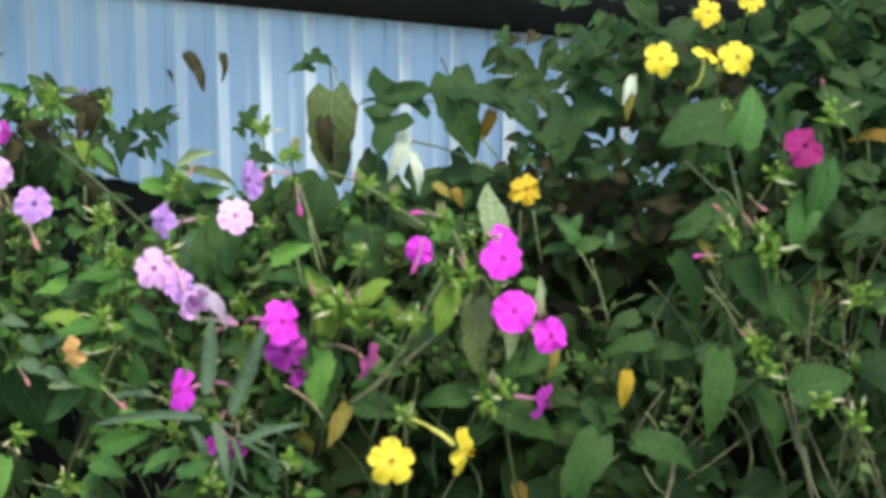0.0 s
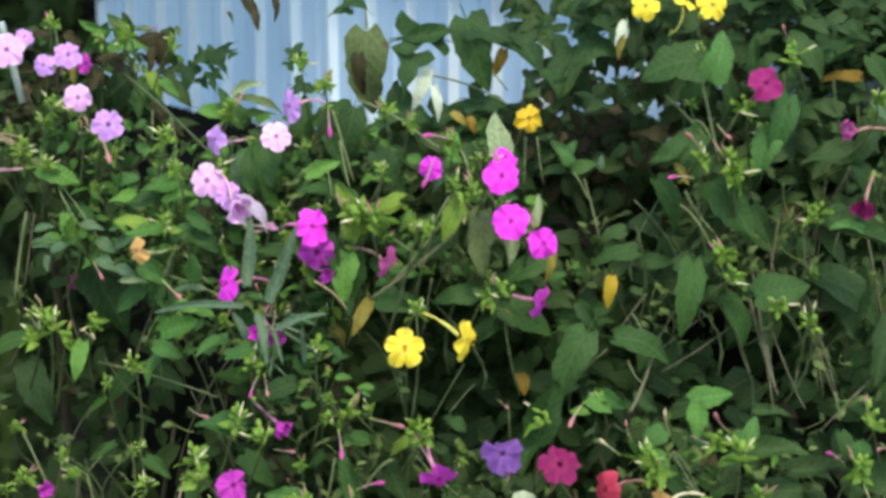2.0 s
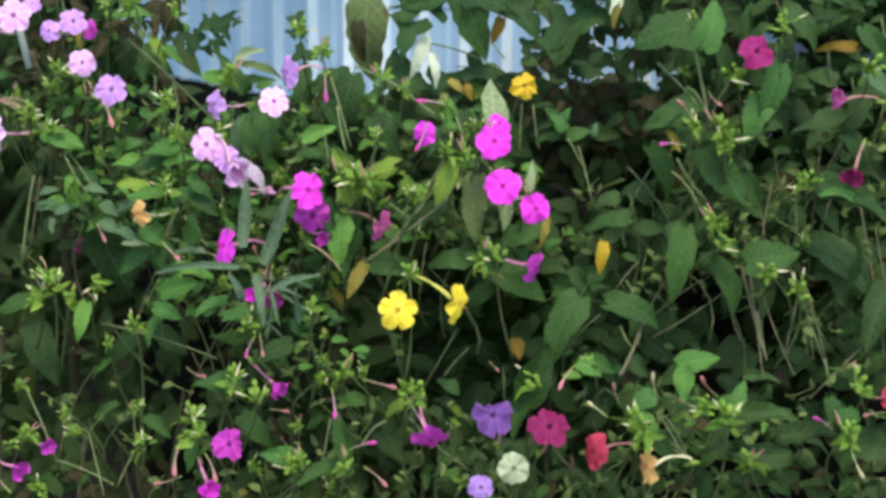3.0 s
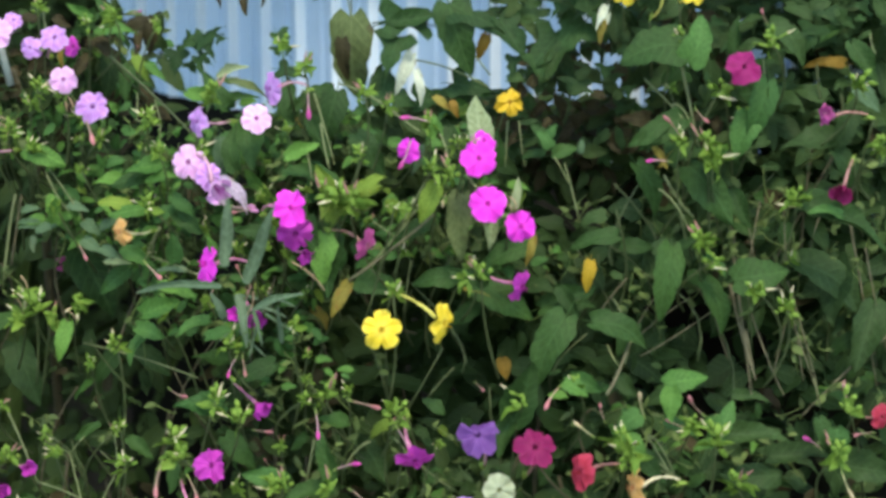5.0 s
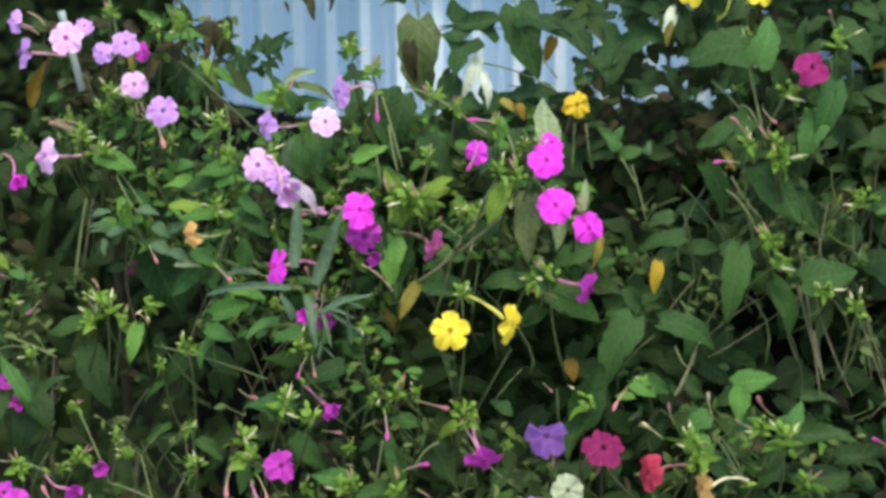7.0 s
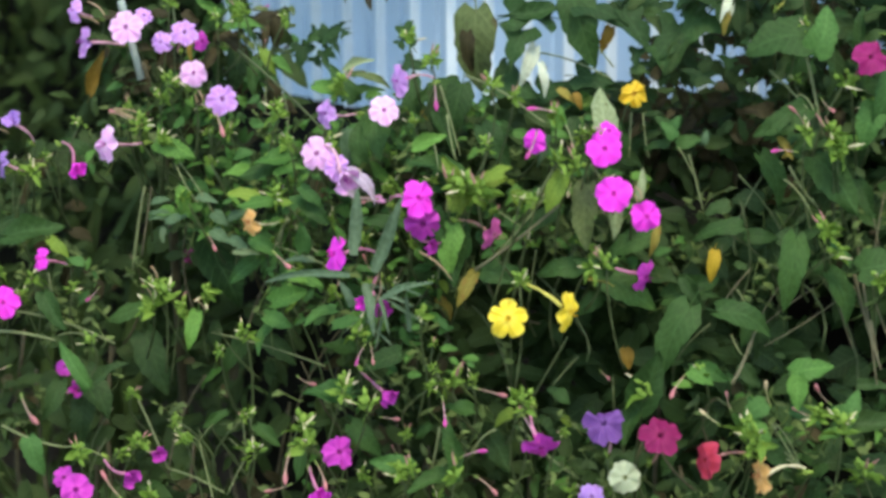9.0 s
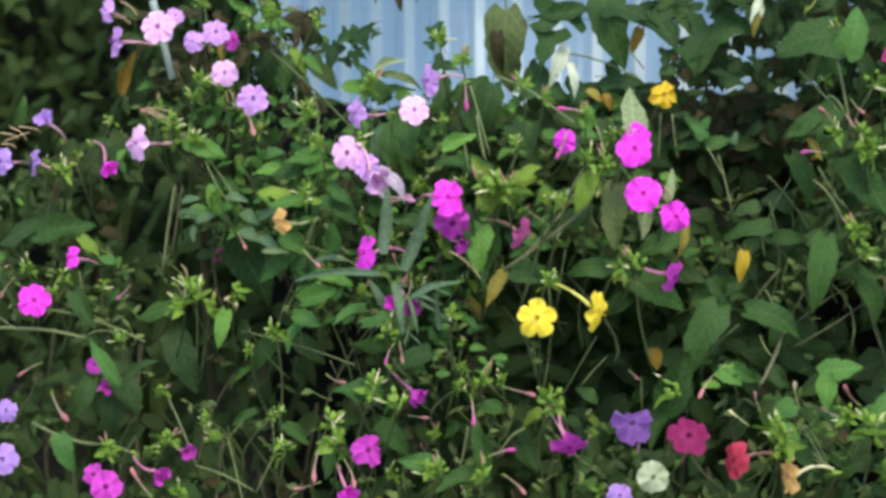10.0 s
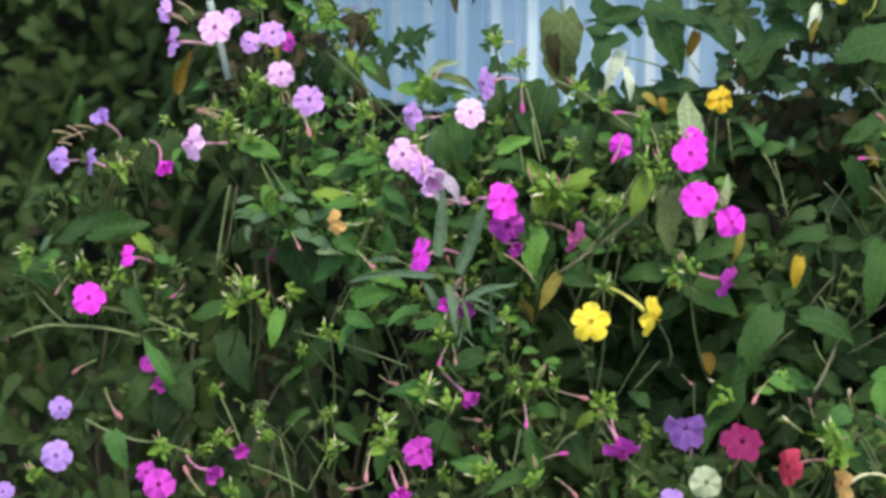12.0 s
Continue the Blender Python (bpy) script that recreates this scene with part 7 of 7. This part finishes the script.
# ---------------------------------------------------------------- foliage that fills the bushes
CENTRES = {"lilac": (-0.30, 0.67), "orange": (-0.19, 0.60), "magenta": (0.0, 0.65), "yellow": (0.07, 0.57), "crimson": (0.23, 0.64), "mixed": (0.16, 0.48), "rose": (-0.16, 0.48), "violet": (-0.43, 0.45), "vine": (0.16, 0.74)}
# dark hollows between the bushes: x, z, half width, half height
HOLLOWS = [(0.0, 0.548, 0.042, 0.055), (-0.055, 0.568, 0.02, 0.03), (0.054, 0.487, 0.04, 0.014), (-0.311, 0.515, 0.035, 0.02), (-0.43, 0.495, 0.045, 0.03), (-0.41, 0.70, 0.09, 0.06), (-0.22, 0.46, 0.04, 0.016), (-0.03, 0.656, 0.035, 0.014), (0.054, 0.612, 0.03, 0.016), (0.111, 0.576, 0.03, 0.016), (0.18, 0.56, 0.045, 0.022), (0.21, 0.53, 0.05, 0.02), (-0.32, 0.466, 0.03, 0.016), (-0.35, 0.607, 0.03, 0.02), (0.06, 0.677, 0.03, 0.015), (0.11, 0.70, 0.035, 0.02), (-0.15, 0.53, 0.03, 0.015), (-0.285, 0.525, 0.045, 0.03), (-0.29, 0.455, 0.035, 0.02), (-0.25, 0.55, 0.05, 0.028), (-0.20, 0.515, 0.04, 0.02), (-0.30, 0.56, 0.03, 0.02), (0.12, 0.62, 0.04, 0.012)]
HOLLOWS += [(-0.001, 0.534, 0.019, 0.021), (-0.013, 0.541, 0.015, 0.015), (0.078, 0.518, 0.011, 0.013), (0.099, 0.504, 0.013, 0.010), (0.048, 0.475, 0.023, 0.008), (0.085, 0.471, 0.011, 0.011), (0.015, 0.459, 0.015, 0.010), (-0.035, 0.529, 0.013, 0.013), (-0.397, 0.503, 0.023, 0.011), (-0.271, 0.463, 0.015, 0.011), (-0.181, 0.523, 0.017, 0.010), (-0.173, 0.488, 0.010, 0.008), (-0.309, 0.435, 0.011, 0.006), (-0.354, 0.445, 0.011, 0.008), (-0.244, 0.454, 0.013, 0.011), (0.120, 0.605, 0.015, 0.008), (0.131, 0.541, 0.023, 0.015), (0.073, 0.558, 0.017, 0.011), (-0.155, 0.488, 0.010, 0.008), (-0.092, 0.493, 0.011, 0.011), (-0.014, 0.597, 0.013, 0.011), (0.073, 0.632, 0.013, 0.015), (0.088, 0.655, 0.019, 0.015), (0.109, 0.685, 0.019, 0.019), (0.064, 0.663, 0.013, 0.015), (-0.318, 0.622, 0.013, 0.011), (0.095, 0.672, 0.034, 0.034), (0.075, 0.700, 0.022, 0.018), (0.130, 0.662, 0.022, 0.026), (0.085, 0.628, 0.026, 0.016), (0.020, 0.545, 0.040, 0.032), (0.050, 0.560, 0.024, 0.022), (0.078, 0.463, 0.024, 0.012), (0.035, 0.520, 0.045, 0.026), (0.100, 0.545, 0.030, 0.020), (0.075, 0.485, 0.040, 0.016), (-0.415, 0.405, 0.040, 0.020), (-0.350, 0.420, 0.040, 0.018), (-0.290, 0.425, 0.040, 0.014), (-0.325, 0.605, 0.045, 0.028), (-0.300, 0.635, 0.030, 0.020), (-0.240, 0.440, 0.050, 0.014), (-0.200, 0.425, 0.050, 0.012), (-0.300, 0.470, 0.030, 0.014)]

# slanting openings through the leaves to the wall: x, z at y = 0, half width, half height
GAPS = [(0.113, 0.737, 0.009, 0.005), (0.137, 0.726, 0.007, 0.006), (0.155, 0.726, 0.004, 0.002), (0.216, 0.752, 0.005, 0.003), (0.081, 0.763, 0.008, 0.005), (0.100, 0.770, 0.006, 0.005), (0.075, 0.731, 0.003, 0.005), (0.046, 0.748, 0.008, 0.017), (0.115, 0.751, 0.003, 0.003), (0.157, 0.706, 0.007, 0.003)]


def in_gap(x, y, z, more=1.0):
    x, z = x * 1.27 / (1.27 + y), z + 0.235 * y
    return any(((x - a) / (w + 0.003)) ** 2 + ((z - b) / (h + 0.004)) ** 2 < more for a, b, w, h in GAPS)


def front_of(x, z):
    """How far back the leafy front of the bushes stands."""
    z = z - 0.6
    return -0.042 - 0.199 * x + 0.283 * z + 0.494 * x * x - 0.069 * x * z - 0.213 * z * z + 0.627 * x ** 3 + 0.022 * noise.noise((x * 9, z * 9, 3))


def top_of(x):
    """How high the bushes reach."""
    if x < -0.42:
        return 0.62 + 0.03 * noise.noise((x * 20, 0, 0))
    if -0.27 < x < -0.205:
        return 0.738 + 0.03 * noise.noise((x * 40, 0, 0))
    if -0.205 < x < -0.155:
        return 0.684 + 0.015 * noise.noise((x * 22, 0, 0))
    if x < -0.085:
        return 0.708 + 0.02 * noise.noise((x * 22, 0, 0))
    if x < 0.085:
        return 0.697 + 0.025 * noise.noise((x * 22, 0, 0))
    return 0.86 + 0.05 * noise.noise((x * 9, 0, 0))


def random_leaf(x, y, z, size):
    up = rng.uniform(-0.9, 0.35)
    axis = Vector((rng.uniform(-1, 1), rng.uniform(-0.75, 0.1), up))
    normal = Vector((rng.uniform(-0.5, 0.5), rng.uniform(-0.9, -0.2), rng.uniform(0.3, 1.0)))
    return leaf_pose((x, y, z), axis, normal, size, rng.uniform(0.8, 1.1))


def nearest_plant(x, z):
    return min(CENTRES, key=lambda k: (CENTRES[k][0] - x) ** 2 + 1.4 * (CENTRES[k][1] - z) ** 2)


# shares of leaf tones in each bush; deep tones put shade into dim parts
MIX = {
    "lilac": (0.36, 0.36, 0.14, 0.02, 0.11, 0.01), "orange": (0.28, 0.40, 0.22, 0.04, 0.05, 0.01), "magenta": (0.18, 0.38, 0.30, 0.10, 0.03, 0.01),
    "yellow": (0.74, 0.20, 0.03, 0.01, 0.02, 0.0), "crimson": (0.76, 0.19, 0.02, 0.0, 0.03, 0.0), "mixed": (0.64, 0.29, 0.06, 0.0, 0.01, 0.0),
    "rose": (0.66, 0.20, 0.07, 0.02, 0.04, 0.01), "violet": (0.74, 0.18, 0.02, 0.0, 0.06, 0.0), "vine": (0.78, 0.18, 0.02, 0.0, 0.02, 0.0),
}
SLOPE = 0.25


def behind_proud(x, y, z, size):
    """Filling leaves stay behind the flowers and shoots that stand proud."""
    for a, b, c, r in PROUD:
        if abs(x - a) < r + size * 0.5 and abs(z - c + SLOPE * (y - b)) < r + size * 0.5 and y < b + 0.012:
            y = b + 0.012 + rng.uniform(0, 0.02)
    return y


# small shoots in the upper, brighter half of the bushes
tips = 0
while tips < 60:
    x, z = rng.gauss(-0.12, 0.16), rng.gauss(0.60, 0.08)
    if x < -0.15 and z < 0.53 or not -0.42 < x < 0.30 or not 0.42 < z < top_of(x) - 0.01 or any(((x - a) / w) ** 2 + ((z - b) / h) ** 2 < 1 for a, b, w, h in HOLLOWS):
        continue
    y = front_of(x, z) + rng.uniform(0.0, 0.02)
    if behind_proud(x, y, z, 0.012) != y:
        continue
    cluster(PLANTS[nearest_plant(x, z)], (x, y, z), rng.uniform(0.45, 0.8))
    tips += 1

count = {k: 0 for k in CENTRES}
made = 0
while made < 3000:
    x, z = rng.uniform(-0.60, 0.44), rng.uniform(0.38, 0.84)
    if z > top_of(x) or any(((x - a) / w) ** 2 + ((z - b) / h) ** 2 < 1 for a, b, w, h in HOLLOWS):
        continue
    key = nearest_plant(x, z)
    made += 1
    if noise.noise((x * 16, z * 16, 9)) < -0.12 and rng.random() < 0.8:
        continue
    if count[key] >= (230 if key in ("crimson", "yellow", "mixed") else 290):
        continue
    count[key] += 1
    size = 0.008 + 0.016 * rng.random() ** 2 if x > 0.06 else 0.006 + 0.013 * rng.random() ** 2
    back = 0.010 if key in ("lilac", "orange", "magenta") and z > 0.57 else 0.055 if x < -0.08 else 0.030
    y = behind_proud(x, front_of(x, z) + back + abs(rng.gauss(0, 0.04)), z, size)
    z -= max(0.0, 0.17 * (y - front_of(x, z)) + z - top_of(x)) if x < 0.09 else 0.0
    # far left takes a dark mix, its shade carried by the tone
    mix = MIX["violet" if x < -0.33 else key]
    if in_gap(x, y, z, 1.6):
        continue
    kind = "ivy" if key == "vine" and rng.random() < 0.6 else rng.choices(("deep", "mid", "light", "lime", "withered", "straw"), mix)[0]
    # much of the left's green goes over to the painted shade tone
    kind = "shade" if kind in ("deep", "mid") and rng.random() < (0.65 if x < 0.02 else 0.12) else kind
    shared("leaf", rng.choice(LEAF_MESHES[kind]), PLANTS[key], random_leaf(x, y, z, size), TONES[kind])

# old growth round the stake
for k in range(150):
    x = rng.uniform(-0.335, -0.195)
    z = rng.uniform(0.685, 0.752 + 0.02 * noise.noise((x * 30, 0, 2)))
    kind = rng.choices(("shade", "withered", "olive", "mid", "fresh"), (5, 4, 2, 4, 2))[0]
    size = rng.uniform(0.008, 0.019)
    y = behind_proud(x, rng.uniform(0.075, 0.13), z, size)
    shared("leaf", rng.choice(LEAF_MESHES[kind]), PLANTS["lilac"], random_leaf(x, y, z, size), TONES[kind])

# old growth of the climber, dark and ragged against the wall
grown = 0
while grown < 330:
    x, y, z = rng.uniform(0.03, 0.22), rng.uniform(0.04, 0.12), rng.uniform(0.66, 0.79)
    if in_gap(x, y, z, 1.35) or x < 0.044 + 0.036 * y and z + 0.235 * y > 0.718 + 0.01 * noise.noise((x * 60, 0, 5)):
        continue
    grown += 1
    kind = rng.choices(("shade", "withered", "deep", "ivy"), (4, 4, 3, 4))[0]
    size = rng.uniform(0.010, 0.019)
    shared("leaf", rng.choice(LEAF_MESHES[kind]), PLANTS["vine"], random_leaf(x, behind_proud(x, y, z, size), z, size), TONES[kind])

# thin shoots in a tangle
for key, (cx, cz) in CENTRES.items():
    for k in range(8):
        x, z = cx + rng.uniform(-0.13, 0.13), cz + rng.uniform(-0.10, 0.06)
        if z > top_of(x) - 0.02:
            continue
        y = front_of(x, z) + rng.uniform(0.025, 0.07)
        d = Vector((rng.uniform(-0.05, 0.05), rng.uniform(-0.01, 0.03), -rng.uniform(0.04, 0.11)))
        twig(PLANTS[key], Vector((x, y, z)) + d, (x, y, z), 0.0010, 0.0006, (rng.uniform(-0.015, 0.015), 0, rng.uniform(-0.01, 0.01)), rng.choice((STEM, STEM, STEM_OLD)))


def thicket(name, label, spots, mat, lo, hi):
    """Foliage too dense to count, as one mesh."""
    bm = bmesh.new()
    uv = bm.loops.layers.uv.new("uv")
    for x, y, z in spots:
        if in_gap(x, y, z, 1.7):
            continue
        add_leaf(bm, uv, random_leaf(x, y, z, rng.uniform(lo, hi)), seed=rng.randrange(99), rows=4)
    ob = part(name, bm, mat)
    return tagged(ob, label, "foliage", kind="stuff")


spots = []
while len(spots) < 690:
    x, z = rng.uniform(-0.34, 0.10), rng.uniform(0.52, 0.76)
    if z > top_of(x) or rng.random() > math.exp(-((x + 0.10) / 0.26) ** 2 - ((z - 0.62) / 0.13) ** 2) + 0.05 or any(((x - a) / w) ** 2 + ((z - b) / h) ** 2 < 1.2 for a, b, w, h in HOLLOWS):
        continue
    size = 0.012
    spots.append((x, behind_proud(x, front_of(x, z) + rng.uniform(0.0, 0.03), z, size), z))
bm = bmesh.new()
uv = bm.loops.layers.uv.new("uv")
shoots = 0
while shoots < 460:
    x, z = rng.uniform(-0.44, 0.10), rng.uniform(0.43, 0.74)
    if rng.random() < 0.25:
        x = rng.uniform(0.08, 0.30)
    if z > top_of(min(x, 0.08)) - 0.004 or in_gap(x, 0, z, 1.5) or any(((x - a) / w) ** 2 + ((z - b) / h) ** 2 < 0.8 for a, b, w, h in HOLLOWS):
        continue
    if x < -0.15 and z < 0.53 and rng.random() < 0.6:
        continue
    shoots += 1
    a = Vector((x, behind_proud(x, front_of(x, z) + rng.uniform(-0.004, 0.022), z, 0.008), z))
    d = Vector((rng.uniform(-0.018, 0.018), rng.uniform(0, 0.02), -rng.uniform(0.006, 0.030)))
    way = bend(a + d, a, (rng.uniform(-0.007, 0.007), 0, rng.uniform(-0.004, 0.004)), 5)
    tube(bm, way, 0.0006, 0.00035, 4)
    for k in range(rng.randrange(2, 6)):
        at = rng.choice(way[1:])
        ax = Vector((rng.uniform(-1, 1), rng.uniform(-0.6, 0.2), rng.uniform(-0.8, 0.8)))
        add_leaf(bm, uv, leaf_pose(at, ax, (rng.uniform(-0.7, 0.7), -0.6, rng.uniform(0.1, 1)), rng.uniform(0.0035, 0.009), rng.uniform(0.6, 1.1)), seed=rng.randrange(99), rows=4)
tagged(part("tangle", bm, TANGLE), "tangle of thin green shoots with tiny leaves", "foliage", kind="stuff")

thicket("young_foliage", "scattered small green young leaves on shoots", spots[:360], LEAF["fresh"], 0.006, 0.015)
thicket("young_foliage", "scattered small light green leaves at the shoots' ends", spots[360:], LEAF["light"], 0.005, 0.013)

spots = []
while len(spots) < 1900:
    x, z = rng.uniform(-0.7, 0.55), rng.uniform(0.03, 0.84)
    if z > top_of(x) - 0.015:
        continue
    back = rng.uniform(0.055, 0.22)
    if z > 0.4 and back < 0.15 and any(((x - a) / w) ** 2 + ((z - b) / h) ** 2 < 0.85 for a, b, w, h in HOLLOWS):
        continue
    if z < top_of(x) - 0.015 - 0.17 * back:
        spots.append((x, front_of(x, max(z, 0.4)) + back, z))
while len(spots) < 2700:
    x, z = rng.uniform(-0.12, 0.40), rng.uniform(0.50, 0.70)
    y = rng.uniform(0.03, 0.20)
    if z < 0.63 and any(((x - a) / w) ** 2 + ((z + SLOPE * (y - 0.05) - b) / h) ** 2 < 1 for a, b, w, h in HOLLOWS):
        continue
    if y < 0.44 - 1.066 * x - 0.03 and z < 0.705 - 0.22 * y:
        spots.append((x, y, z))
while len(spots) < 3000:
    x, y, z = rng.uniform(0.02, 0.33), rng.uniform(0.07, 0.18), rng.uniform(0.62, 0.715)
    if y < 0.38 - 1.066 * x + 0.06 and z < 0.714 - 0.156 * y:
        spots.append((x, y, z))
while len(spots) < 3200:
    x, z = rng.uniform(-0.06, 0.12), rng.uniform(0.60, 0.685)
    back = rng.uniform(0.06, 0.22)
    if z < 0.70 - 0.17 * back:
        spots.append((x, back, z))
while len(spots) < 3440:
    x, z = rng.uniform(0.21, 0.46), rng.uniform(0.68, 0.86)
    if z < top_of(x):
        spots.append((x, front_of(x, z) + rng.uniform(0.05, 0.12), z))
while len(spots) < 3640:
    x, z = rng.uniform(0.08, 0.36), rng.uniform(0.47, 0.76)
    if not any(((x - a) / w) ** 2 + ((z - b) / h) ** 2 < 0.7 for a, b, w, h in HOLLOWS):
        spots.append((x, front_of(x, z) + rng.uniform(0.09, 0.17), z))
while len(spots) < 4400:
    x, y, z = rng.uniform(-0.14, 0.16), rng.uniform(0.16, 0.30), rng.uniform(0.33, 0.56)
    if y < 0.42 - 1.066 * x - 0.03:
        spots.append((x, y, z))
thicket("inner_foliage", "dense dull olive leaves inside the bushes", [(x + dx, y, z + dx / 2) for x, y, z in spots if x < 0.0 for dx in (-0.012, 0.012)], LEAF["shade"], 0.012, 0.028)
# dull and brown leaf tones in this patch stand in for its shadow
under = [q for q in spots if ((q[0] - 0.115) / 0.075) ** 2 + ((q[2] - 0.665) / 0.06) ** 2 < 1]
thicket("inner_foliage", "dense dark green leaves inside the bushes", [(x + dx, y, z + dx / 2) for x, y, z in spots if x >= 0.0 and (x, y, z) not in under for dx in (-0.008, 0.008)], LEAF["deep"], 0.014, 0.032)
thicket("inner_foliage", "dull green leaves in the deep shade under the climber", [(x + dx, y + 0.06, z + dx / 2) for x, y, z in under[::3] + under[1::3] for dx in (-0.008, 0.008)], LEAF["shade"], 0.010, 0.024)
thicket("dead_leaves", "brown leaves added for the dark tone under the climber", [(x + dx, y + 0.06, z + dx / 2) for x, y, z in under[2::3] for dx in (-0.008, 0.008)], LEAF["withered"], 0.010, 0.022)

# brown leaves added to put a shadow colour between the green ones
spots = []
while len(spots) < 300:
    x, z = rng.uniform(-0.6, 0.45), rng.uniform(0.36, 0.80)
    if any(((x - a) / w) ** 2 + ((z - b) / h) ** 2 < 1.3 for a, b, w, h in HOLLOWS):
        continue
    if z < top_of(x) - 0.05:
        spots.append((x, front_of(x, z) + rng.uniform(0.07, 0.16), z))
thicket("dead_leaves", "brown leaves added inside the bushes for their brownish shadows", spots, LEAF["withered"], 0.010, 0.022)

spots = []
for k in range(4300):
    x = rng.uniform(-1.1, -0.30)
    spots.append((x, rng.uniform(0.80, 1.25), rng.uniform(0.1, 1.0) + 0.1 * noise.noise((x * 5, 0, 0))))
thicket("hedge", "dark hedge in shade behind the wall's end", spots, LEAF["shade"], 0.018, 0.036)

bm = bmesh.new()
uv = bm.loops.layers.uv.new("uv")
for k in range(26):
    foot = (rng.uniform(-0.85, -0.36), rng.uniform(0.45, 0.80), rng.uniform(0.0, 0.35))
    add_leaf(bm, uv, leaf_pose(foot, (rng.uniform(-1.0, 1.0), rng.uniform(-0.3, 0.1), 1), (rng.uniform(-0.8, 0.8), -1, 0.3), rng.uniform(0.30, 0.48), 0.10), width=0.2, droop=rng.uniform(0.1, 0.6), seed=k, rows=8, blade=True)
tagged(part("tall_grass", bm, LEAF["shade"]), "long arching grass blades in shade by the hedge", "grass", kind="stuff")
